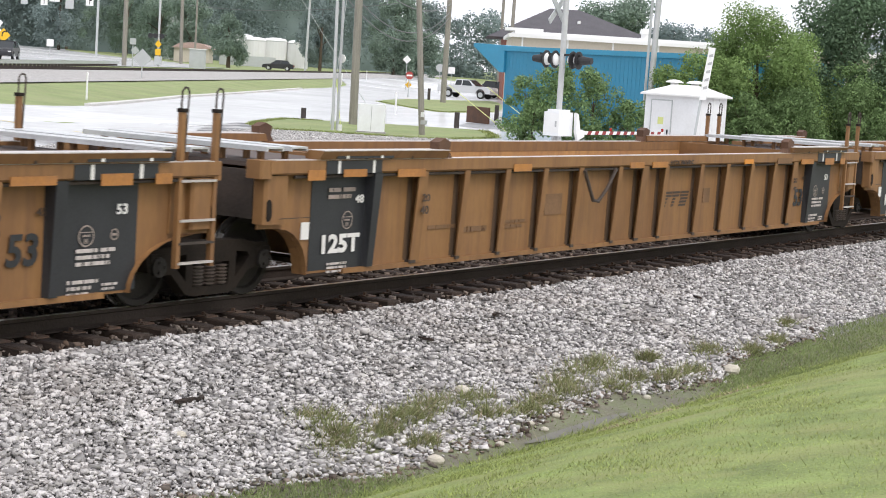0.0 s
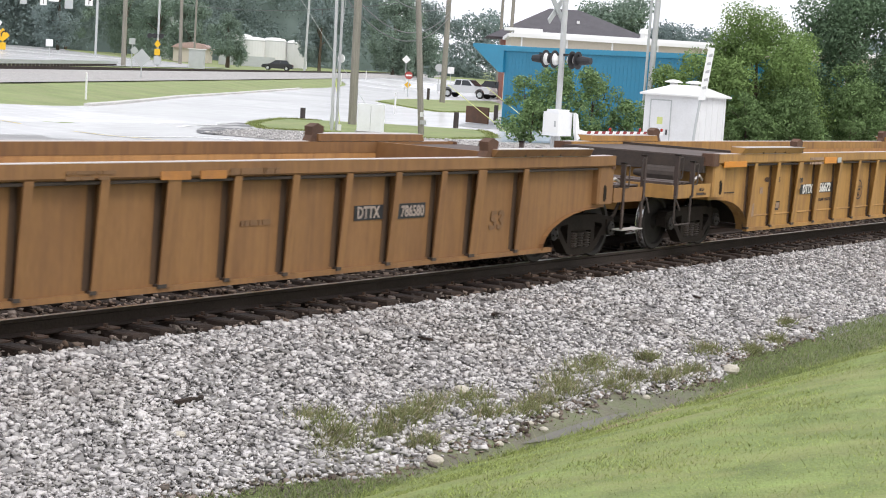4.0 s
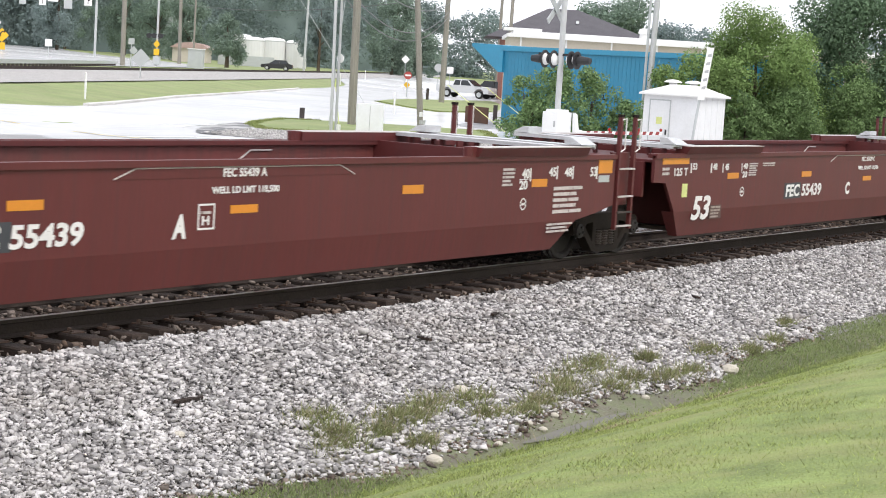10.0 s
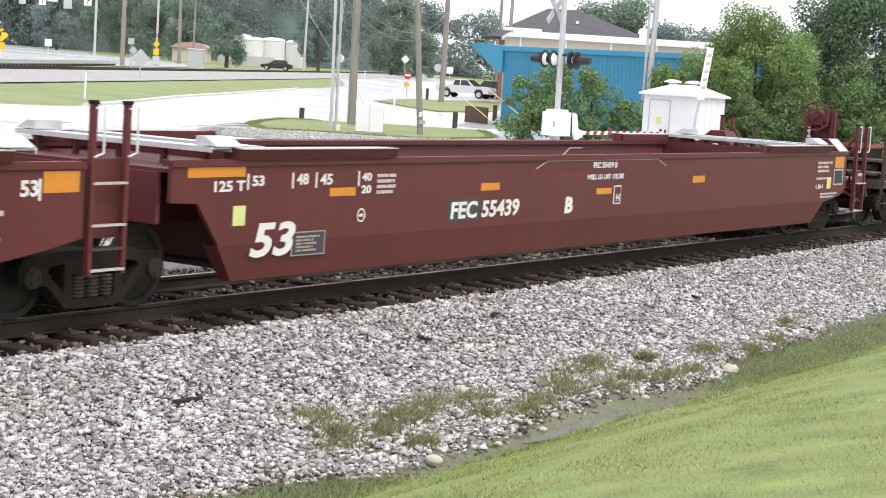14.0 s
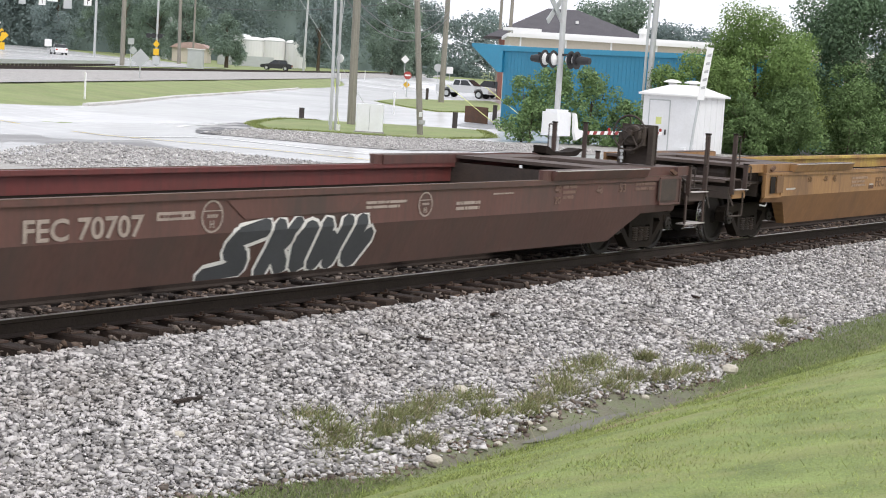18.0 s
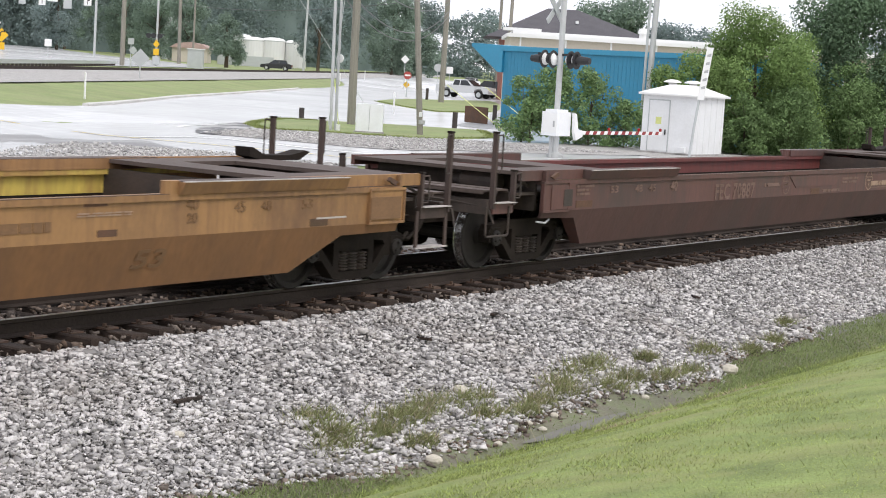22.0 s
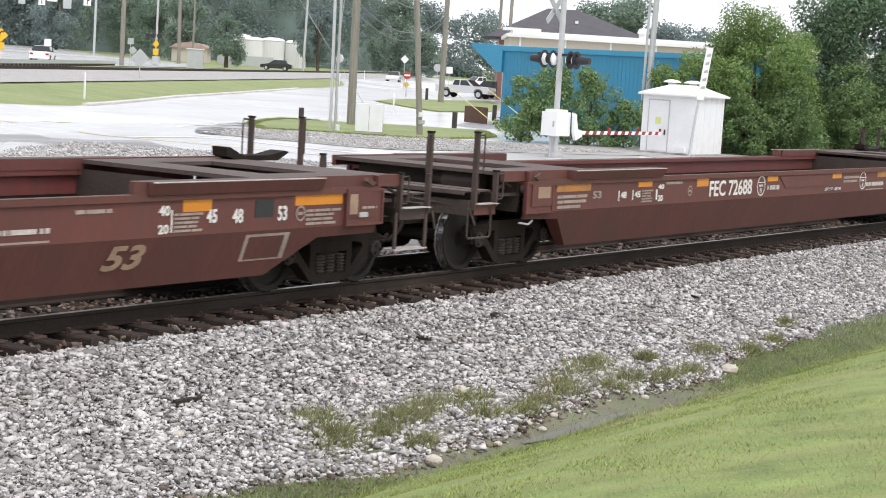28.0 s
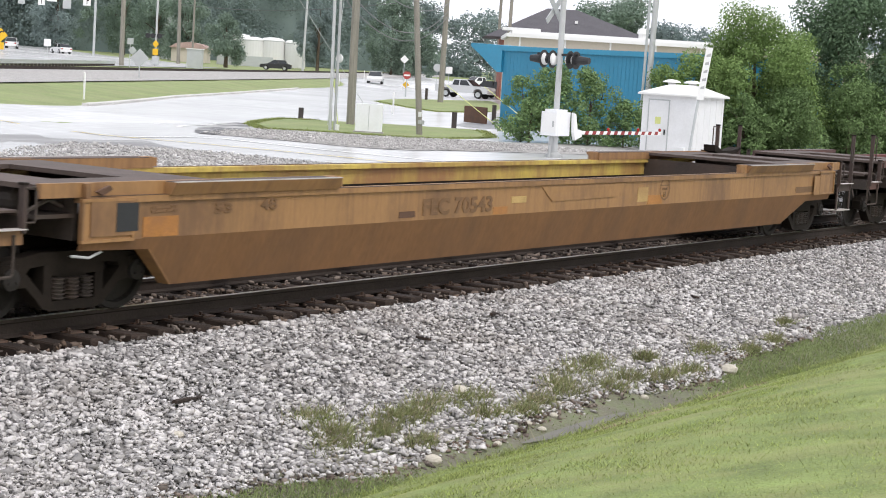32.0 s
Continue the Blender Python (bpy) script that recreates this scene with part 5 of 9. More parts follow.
def graffiti(car, x0, x1, z0, z1, zc=0.84, tuck=0.34):
    """Sprayed bubble strokes: a dark fill with a pale outline, on the tucked lower side."""
    w, hh = x1 - x0, z1 - z0
    strokes = [[(0.05, 0.04), (0.15, 0.10), (0.25, 0.22), (0.23, 0.40), (0.16, 0.54), (0.20, 0.76), (0.34, 0.92)],
               [(0.37, 0.06), (0.40, 0.5), (0.42, 0.92)], [(0.42, 0.46), (0.53, 0.92)], [(0.42, 0.50), (0.49, 0.10)],
               [(0.63, 0.30), (0.57, 0.16), (0.55, 0.58), (0.60, 0.84), (0.64, 0.60), (0.57, 0.46)],
               [(0.70, 0.90), (0.67, 0.16), (0.74, 0.62), (0.77, 0.16), (0.83, 0.94)],
               [(0.92, 0.95), (0.87, 0.28), (0.91, 0.18), (0.98, 0.64)]]
    for name, half, lift, m in (("sprayed_outline", 0.165, 0.005, M_WHITE), ("sprayed_fill", 0.118, 0.009, M_SPRAY)):
        g = G()
        for k, st in enumerate(strokes):
            pts = [(x0 + w * a, z0 + hh * b) for a, b in st]
            for (a0, b0), (a1, b1) in zip(pts, pts[1:]):
                dx, dz = a1 - a0, b1 - b0
                n = max(math.hypot(dx, dz), 0.01)
                nx, nz = -dz / n * half, dx / n * half
                ex, ez = dx / n * half * 0.7, dz / n * half * 0.7
                ring = [(a0 + nx, b0 + nz), (a0 - ex + nx * 0.5, b0 - ez + nz * 0.5), (a0 - ex - nx * 0.5, b0 - ez - nz * 0.5), (a0 - nx, b0 - nz), (a1 - nx, b1 - nz), (a1 + ex - nx * 0.5, b1 + ez - nz * 0.5), (a1 + ex + nx * 0.5, b1 + ez + nz * 0.5), (a1 + nx, b1 + nz)]
                ring = [(a, min(max(b, 0.31), 0.98)) for a, b in ring]
                lay = lift + 0.007 * (0, 1, 1, 1, 2, 3, 4)[k] + 0.0002 * (len(g.f) % 9)
                for side in (-1, 1):
                    cut = clip_ring(ring, zc, side)
                    if len(cut) > 2:
                        g.add([(a, -(1.5 - max(zc - b, 0.0) * tuck) - lay, b) for a, b in cut], [tuple(range(len(cut)))])
        part(name, g, m, car, "pale sprayed outline" if half > 0.14 else "black sprayed fill")


U2MID = -0.235
CARS = {}
for key, s0, L, w, e, p, lab in (
        ("u0", -3.75, 18.55, "link", "ladder", M_BROWN, "brown-yellow ribbed well car with black end panels"),
        ("u1", 15.65, 18.55, "link", "ladder", M_BROWN, "brown-yellow ribbed well car with black end panels"),
        ("u2", 35.10, 19.15, "link", "coupler", M_BROWN, "brown-yellow ribbed well car with white lettering"),
        ("u3", 57.95, 19.95, "coupler", "coupler", M_YELLOW, "faded yellow ribbed well car, grimy and empty")):
    CARS[key] = (ribbed_car(s0, L, w, e, p, lab, key != "u3", U2MID if key == "u2" else 0.0), L)
for key, s0, L, w, e in (("fa", 81.55, 18.80, "coupler", "ladder"), ("fc", 101.68, 18.33, "link", "ladder"), ("fb", 121.28, 19.65, "link", "coupler")):
    CARS[key] = (smooth_car(s0, L, w, e, "smooth oxide-red well car with white lettering, empty"), L)
for i, (p, inn, d, lab, bw, be) in enumerate((
        (M_DARKRED, M_REDIN, M_DECK, "grimy dark red well car with sprayed graffiti", 0, 1),
        (M_YELLOWBROWN, M_YELLOWIN, M_DECK, "faded yellow well car, rust-stained, empty", 0, 0),
        (M_DARKRED, M_REDIN, M_DECK, "grimy dark red well car with faded lettering", 0, 1),
        (M_REDOLD, M_REDIN, M_DECK, "old oxide-red well car with pale lettering", 1, 0),
        (M_REDOLD, M_REDIN, M_DECK, "old oxide-red well car with orange reflectors", 0, 1),
        (M_YELLOWBROWN, M_YELLOWIN, M_DECK, "faded yellow well car with peeling patches", 1, 0),
        (M_DARKRED, M_REDIN, M_DECK, "grimy dark red well car", 0, 0))):
    CARS["s%d" % (i + 1)] = single_car(144.53 + 23.77 * i, p, inn, d, lab, bw, be)

c = CARS["s1"][0]
gb = part("valve_box", G().box(-0.05, 0.98, -0.62, 0.50, 1.41, 1.66, 0.06), M_TRUCK, c, "black steel box with a red rim")
for q in ((-0.07, 1.0, -0.64, -0.58), (-0.07, 1.0, 0.46, 0.52), (-0.07, -0.01, -0.58, 0.46), (0.94, 1.0, -0.58, 0.46)):
    part("box_rim", G().box(q[0], q[1], q[2], q[3], 1.62, 1.69), M_RIMRED, gb)
part("valve", G().lathe([(0.05, -0.16), (0.07, -0.14), (0.07, 0.0), (0.05, 0.04), (0.09, 0.05), (0.09, 0.10)], (1.12, -0.62, 1.50), "x", 12), M_YELLOWIN, gb, "yellow valve")


# ---- background: materials ----
M_BLUE = mat("blue_metal_siding", (0.025, 0.22, 0.36), 0.55, var=0.10, scale=0.6, fine=6, bump=0.05)
M_BLUEROOF = mat("blue_fascia", (0.03, 0.26, 0.42), 0.5, var=0.08, scale=0.8, fine=6, bump=0.03)
M_BEIGE = mat("beige_wall", (0.50, 0.45, 0.38), 0.8, var=0.08, scale=0.5, fine=5)
M_ROOFW = mat("white_roof_edge", (0.75, 0.75, 0.75), 0.6, var=0.06, scale=0.6)
M_SHINGLE = mat("dark_shingle_roof", (0.09, 0.085, 0.095), 0.85, var=0.2, scale=1, fine=6)
M_CABW = mat("white_cabinet_paint", (0.78, 0.79, 0.80), 0.5, var=0.05, scale=1.5, fine=12, bump=0.03, tint=(0.6, 0.6, 0.58), amount=0.35)
M_GREYP = mat("grey_painted_steel", (0.42, 0.43, 0.43), 0.55, 0.2, var=0.1, scale=2)
M_SILVER = mat("galvanised_mast", (0.52, 0.53, 0.53), 0.45, 0.4, var=0.1, scale=2)
M_WOOD = mat("weathered_pole_wood", (0.25, 0.235, 0.20), 0.9, var=0.3, scale=1.5, stretch=(6, 6, 0.5), bump=0.5)
M_DARKWOOD = mat("dark_post_wood", (0.06, 0.05, 0.045), 0.9, var=0.3, scale=2)
M_BLACK = mat("black_paint", (0.02, 0.02, 0.022), 0.5, var=0.2, scale=3)
M_SIGNR = mat("sign_red", (0.36, 0.06, 0.05), 0.5, var=0.1, scale=2, bump=0)
M_GATER = mat("faded_gate_red", (0.27, 0.035, 0.035), 0.6, var=0.15, scale=2, bump=0)
M_SIGNY = mat("sign_yellow", (0.75, 0.45, 0.02), 0.5, var=0.08, scale=2, bump=0)
M_SIGNW = mat("sign_white", (0.78, 0.78, 0.77), 0.5, var=0.06, scale=2, bump=0)
M_SIGNG = mat("sign_back_grey", (0.48, 0.50, 0.50), 0.5, 0.3, var=0.08, scale=2, bump=0)
M_TANK = mat("white_tank", (0.78, 0.78, 0.77), 0.55, var=0.06, scale=0.4)
M_CARW = mat("white_car_paint", (0.75, 0.75, 0.75), 0.25, var=0.04, scale=1, bump=0)
M_CARS = mat("silver_car_paint", (0.58, 0.59, 0.60), 0.3, 0.3, var=0.04, scale=1, bump=0)
M_CARD = mat("dark_car_paint", (0.03, 0.03, 0.035), 0.3, var=0.1, scale=1, bump=0)
M_GLASS = mat("tinted_glass", (0.025, 0.03, 0.033), 0.08, var=0.1, scale=1, bump=0)
M_TYRE = mat("tyre_rubber", (0.02, 0.02, 0.02), 0.85, var=0.2, scale=6)
M_LAMPR = mat("red_lens", (0.35, 0.02, 0.015), 0.2, var=0.1, bump=0)
M_BRICKR = mat("red_brick", (0.28, 0.11, 0.08), 0.85, var=0.25, scale=4)
M_PINKROOF = mat("faded_pinkish_roof", (0.42, 0.30, 0.27), 0.8, var=0.25, scale=0.8, fine=5, tint=(0.25, 0.17, 0.15), amount=0.7)
M_BARK = mat("bark", (0.11, 0.085, 0.06), 0.95, var=0.35, scale=3, stretch=(3, 3, 0.6), bump=0.8)
M_LEAF1 = mat("bright_leaves", (0.205, 0.30, 0.105), 0.7, var=0.35, scale=0.5, island=0.5, bump=0, spec=0.2, thin=0.25)
M_LEAF2 = mat("dark_leaves", (0.135, 0.205, 0.12), 0.7, var=0.4, scale=0.5, island=0.5, bump=0, spec=0.2, thin=0.25)
M_LEAF3 = mat("bush_leaves", (0.165, 0.25, 0.10), 0.7, var=0.4, scale=0.5, island=0.5, bump=0, spec=0.2, thin=0.25)
M_LEAFB = mat("light_bush_leaves", (0.20, 0.30, 0.13), 0.7, var=0.4, scale=0.5, island=0.6, bump=0, spec=0.2, thin=0.25)
# haze of distance is mixed into the next three leaf colours
M_FARLEAF = mat("haze_tinted_far_leaves", (0.235, 0.295, 0.285), 0.85, var=0.25, scale=0.10, island=0.22, bump=0, spec=0.2, thin=0.25)
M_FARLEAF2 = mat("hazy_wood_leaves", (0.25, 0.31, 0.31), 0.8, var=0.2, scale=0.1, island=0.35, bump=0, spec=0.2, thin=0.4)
M_MIDLEAF = mat("haze_tinted_roadside_leaves", (0.215, 0.285, 0.225), 0.8, var=0.3, scale=0.25, island=0.35, bump=0, spec=0.2, thin=0.25)
M_WIRE = mat("dark_cable", (0.12, 0.12, 0.125), 0.6, var=0.1, bump=0)


def leaf_cloud(centres, radii, n, size, shell=0.55, flat=1.0):
    """n leaf blades round the clump centres; returns vertices and quads."""
    c, r = np.asarray(centres, float), np.asarray(radii, float)
    w = r ** 2 / np.sum(r ** 2)
    k = rng.choice(len(c), n, p=w)
    d = rng.normal(0, 1, (n, 3))
    d /= np.linalg.norm(d, axis=1)[:, None]
    rad = r[k] * (shell + (1 - shell) * rng.random(n)) * np.exp(rng.normal(0, 0.10, n))
    p = c[k] + d * rad[:, None] * np.array([1, 1, flat])
    nrm = d * 0.7 + rng.normal(0, 0.6, (n, 3)) + np.array([0, 0, 0.35])
    nrm /= np.linalg.norm(nrm, axis=1)[:, None]
    a = np.cross(nrm, rng.normal(0, 1, (n, 3)))
    a /= np.linalg.norm(a, axis=1)[:, None]
    b = np.cross(nrm, a)
    s = size * rng.uniform(0.55, 1.35, n)[:, None]
    V = np.stack([p - a * s * 0.5, p - b * s * 0.28 + nrm * s * 0.06, p + a * s * 0.5, p + b * s * 0.28 + nrm * s * 0.06], 1).reshape(-1, 3)
    return V, np.arange(n * 4).reshape(-1, 4)


def tree(name, label, x, y, height, spread, base, leaf, n, size, seed, trunk=0.16, low=0.35, lean=(0, 0), category="tree"):
    """A tapered trunk with limbs and a crown of many leaves in uneven clumps."""
    r = random.Random(seed)
    z0 = ground_z(x, y)
    t = thing(name, label, category, pose(x, y, z0))
    g = G()
    h = height * 0.72
    g.tube([(0, 0, -0.2), (0.05, 0.02, h * 0.3), (lean[0] * 0.5 + 0.1, lean[1] * 0.5, h * 0.65), (lean[0], lean[1], h)], [trunk * 1.25, trunk, trunk * 0.7, trunk * 0.25], 8)
    cs, rs = [], []
    for i in range(34):
        a = r.uniform(0, 2 * math.pi)
        f = r.uniform(low, 1.0)
        wide = spread * math.sin(math.pi * min(1, 0.18 + 0.80 * (f - low) / (1 - low) * 0.95)) ** 0.7
        q = r.uniform(0.35, 1.0) * wide * 0.8
        c = (lean[0] * f + math.cos(a) * q, lean[1] * f + math.sin(a) * q, base + (height - base) * (f - low) / (1 - low) * 0.93)
        cs.append(c)
        rs.append(spread * r.uniform(0.14, 0.36))
        zt = h * min(0.95, 0.25 + 0.6 * f)
        if i < 9:
            m = ((c[0]) * 0.5, c[1] * 0.5, (zt + c[2]) / 2)
            g.tube([(lean[0] * zt / h * 0.5, lean[1] * zt / h * 0.5, zt * 0.8), m, c], [trunk * 0.4, trunk * 0.25, trunk * 0.08], 5)
    part("trunk", g, M_BARK, t)
    V, F = leaf_cloud(cs, rs, n, size, 0.5)
    V[:, 2] = np.maximum(V[:, 2], 0.05)
    part("crown", tri_mesh("crown", V, F, leaf), None, t)
    return t


# ---- woods and trees ----
def wood(name, a, b, depth, h0, h1, n, size, material, label, rad=(2.0, 4.5), low=0.0, clumps=240, seed=1):
    r = random.Random(seed)
    cs, rs = [], []
    a, b = Vector(a), Vector(b)
    d = (b - a).normalized()
    nn = Vector((-d.y, d.x))
    for i in range(clumps):
        t, u = r.random(), r.random()
        p = a.lerp(b, t) + nn * depth * u
        top = h0 + (h1 - h0) * t + 2.5 * noise.noise((p.x * 0.06, p.y * 0.06, seed))
        z = ground_z(p.x, p.y) + low + (top - low) * r.random() ** 0.8
        cs.append((p.x, p.y, z))
        rs.append(r.uniform(*rad))
    V, F = leaf_cloud(cs, rs, n, size, 0.6)
    V[:, 2] = np.maximum(V[:, 2], 0.3)
    return tagged(new(name, tri_mesh(name, V, F, material)), label, kind="stuff")


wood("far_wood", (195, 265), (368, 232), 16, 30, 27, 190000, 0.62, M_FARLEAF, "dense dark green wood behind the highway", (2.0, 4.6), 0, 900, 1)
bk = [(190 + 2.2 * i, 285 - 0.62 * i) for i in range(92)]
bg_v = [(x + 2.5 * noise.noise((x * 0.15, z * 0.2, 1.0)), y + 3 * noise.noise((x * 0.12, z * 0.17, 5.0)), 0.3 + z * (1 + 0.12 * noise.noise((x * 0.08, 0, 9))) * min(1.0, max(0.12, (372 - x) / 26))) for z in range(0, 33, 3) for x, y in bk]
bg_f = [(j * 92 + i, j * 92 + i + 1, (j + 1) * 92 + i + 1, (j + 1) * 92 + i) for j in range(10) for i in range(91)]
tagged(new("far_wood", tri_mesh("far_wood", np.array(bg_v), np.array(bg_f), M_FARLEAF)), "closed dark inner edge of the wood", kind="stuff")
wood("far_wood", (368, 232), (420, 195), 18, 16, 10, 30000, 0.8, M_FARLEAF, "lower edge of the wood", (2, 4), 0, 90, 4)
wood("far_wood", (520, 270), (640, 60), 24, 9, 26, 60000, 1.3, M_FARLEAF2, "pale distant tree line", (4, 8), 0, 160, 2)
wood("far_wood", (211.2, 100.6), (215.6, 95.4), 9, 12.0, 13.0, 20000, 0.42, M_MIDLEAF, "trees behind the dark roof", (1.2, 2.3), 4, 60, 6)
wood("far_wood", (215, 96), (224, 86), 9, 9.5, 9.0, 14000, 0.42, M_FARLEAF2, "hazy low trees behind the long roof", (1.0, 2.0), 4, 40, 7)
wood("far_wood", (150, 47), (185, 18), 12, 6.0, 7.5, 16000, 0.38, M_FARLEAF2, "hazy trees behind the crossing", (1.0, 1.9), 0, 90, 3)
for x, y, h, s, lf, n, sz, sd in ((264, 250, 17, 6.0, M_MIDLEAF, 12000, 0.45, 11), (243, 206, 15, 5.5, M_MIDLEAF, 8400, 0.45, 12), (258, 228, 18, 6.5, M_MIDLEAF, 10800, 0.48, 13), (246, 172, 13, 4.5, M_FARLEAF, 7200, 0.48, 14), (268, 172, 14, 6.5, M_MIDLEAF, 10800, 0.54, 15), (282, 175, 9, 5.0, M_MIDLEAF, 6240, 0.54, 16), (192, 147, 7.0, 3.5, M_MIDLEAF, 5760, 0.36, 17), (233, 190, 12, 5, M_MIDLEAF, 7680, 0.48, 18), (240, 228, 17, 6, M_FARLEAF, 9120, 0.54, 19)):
    tree("tree", "leafy roadside tree before the dark wood", x, y, h, s, 1.0, lf, int(n * 1.9), sz * 0.7, sd, 0.25, 0.2)
tree("tree", "bright green spreading tree behind the signal cabinet", 71.6, 16.9, 6.0, 3.3, 0.4, M_LEAF1, 56000, 0.12, 21, 0.14, 0.1)
tree("tree", "bright green young tree with dense leaves", 68.9, 18.6, 4.1, 1.9, 0.3, M_LEAF1, 20000, 0.115, 22, 0.08, 0.08)
tree("tree", "dark green broad tree beside the crossing", 77.5, 14.9, 7.5, 3.9, 0.6, M_LEAF2, 42000, 0.15, 23, 0.2, 0.1)
tree("tree", "dark green broad tree beside the crossing", 79.5, 12.2, 8.2, 3.2, 0.5, M_LEAF2, 26000, 0.15, 24, 0.2, 0.08)
for x, y, h, s, sd in ((70.2, 14.6, 2.8, 1.8, 31), (73.0, 13.0, 3.0, 1.9, 32), (75.6, 11.4, 3.0, 1.9, 33), (72.6, 15.8, 3.8, 1.9, 34), (67.6, 17.6, 2.2, 1.3, 35), (79, 10.4, 3.8, 2.3, 36), (74.6, 14.2, 4.2, 2.1, 37), (68.0, 15.6, 2.6, 1.4, 38), (77, 12.6, 4.6, 2.2, 39)):
    tree("shrub", "dense green shrub in the undergrowth", x, y, h, s, 0.2, M_LEAF3, 10000, 0.13, sd, 0.05, 0.05, category="shrub")
for x, y, h, s, sd, n in ((63.6, 21.9, 3.0, 1.35, 41, 5200), (62.6, 22.9, 2.5, 1.1, 42, 3200), (64.4, 20.8, 2.9, 1.25, 43, 4200), (65.2, 19.6, 1.8, 1.0, 44, 2600), (62.4, 22.4, 1.6, 0.9, 45, 1800), (66.8, 19.0, 1.9, 1.1, 46, 2400)):
    tree("bush", "bright green untrimmed bush before the blue wall", x, y, h * 1.08, s * 1.15, 0.15, M_LEAFB, int(n * 1.25), 0.125, sd, 0.04, 0.05, category="bush")


# ---- buildings ----
def blue_building():
    t = thing("metal_building", "bright blue metal-clad building with a canopy", "building", pose(79.2, 34.0, 0, 0, 0, math.degrees(math.atan2(-13.29, -5.78))))
    part("wall", G().box(0, 15, 0, 9, 0, 4.02), M_BLUE, t)
    rib = mesh_of(G().box(-0.03, 0.03, -0.006, 0, 0.05, 3.86), M_BLUE, "siding_rib")
    for i in range(1, 50):
        part("siding_rib", rib, None, t).location = (i * 0.3, -0.002, 0)
    part("fascia", G().box(-0.1, 15.1, -0.12, -0.033, 3.86, 4.10), M_BLUEROOF, t)
    part("roof", G().box(-0.1, 15.1, -0.033, 9.1, 4.02, 4.10), M_BLUEROOF, t)
    part("canopy", G().prism([(-2.85, 4.04), (-2.85, 4.20), (-0.1, 4.13), (0.0, 4.02), (0, 2.75), (-0.35, 2.75)], -0.12, 8.0), M_BLUEROOF, t, "blue canopy, tapering to its edge")
    part("porch_post", G().box(-0.35, -0.22, 0.6, 0.74, 0, 2.9), M_DARKWOOD, t)
    part("porch_post", G().box(-1.0, -0.9, 2.0, 2.1, 0, 3.3), M_SIGNW, t)
    w = part("window", G().box(-0.12, 0.0, 1.2, 3.8, 0.9, 2.5), M_BLACK, t, "dark window frame")
    part("pane", G().box(-0.135, -0.125, 1.3, 2.4, 1.0, 2.4), M_GLASS, w)
    part("pane", G().box(-0.135, -0.125, 2.5, 3.7, 1.0, 2.4), M_GLASS, w)
    part("fence", G().box(-2.4, -0.4, -0.6, -0.5, 0.05, 0.9), M_RUSTBOX, t, "brown board fence")
    for x in (8.6, 14.0):
        part("wall_hook", G().box(x, x + 0.05, -0.28, -0.02, 1.75, 1.8).box(x, x + 0.05, -0.28, -0.23, 1.75, 2.15), M_BLACK, t)
    return t


def beige_building():
    t = thing("beige_building", "long beige building with a white roof edge", "building", pose(129.5, 64.0, 0, 0, 0, math.degrees(math.atan2(-12.7, 8.2))))
    L = 42
    part("wall", G().box(0, L, 0, 16, 0, 5.75), M_BEIGE, t)
    part("roof", G().box(-0.3, L + 0.3, -0.4, 16.4, 5.75, 6.05).box(0.2, L, 0.3, 15.5, 6.05, 6.30), M_ROOFW, t, "white metal roof edge")
    for x in (0.8, 4.6, 8.4, 12.2, 16, 20, 24, 28, 32, 36, 40):
        part("downpipe", G().box(x, x + 0.14, -0.12, -0.002, 0, 5.75), M_ROOFW, t)
    part("roof_vent", G().lathe([(0.35, 0), (0.35, 0.35), (0.5, 0.4), (0.4, 0.75), (0.1, 0.85)], (11.2, 1.0, 6.30), "z", 12), M_SIGNW, t)
    part("parapet_end", G().box(-0.6, 2.6, 0.5, 2.5, 6.3, 6.55), M_ROOFW, t)
    return t


def hip_house():
    t = thing("house", "house with a dark shingled hip roof", "house", pose(152, 70, 0, 0, 0, math.degrees(math.atan2(-4.0, 2.6))))
    part("wall", G().box(-7.0, 7.5, 4, 18, 0, 6.2), M_BRICKR, t, "reddish brick walls")
    e = [(-8.8, 3, 6.2), (9.2, 3, 6.2), (9.2, 19, 6.2), (-8.8, 19, 6.2)]
    r = [(-2.4, 11, 9.5), (0.6, 11, 9.5)]
    g = G().add(e + r, [(0, 1, 5, 4), (1, 2, 5), (2, 3, 4, 5), (3, 0, 4), (3, 2, 1, 0)])
    part("roof", g, M_SHINGLE, t, "dark grey hip roof")
    part("roof_lamp", G().box(0.2, 0.5, 7.2, 7.4, 8.0, 8.3), M_SIGNW, t)
    return t


blue_building()
beige_building()
hip_house()


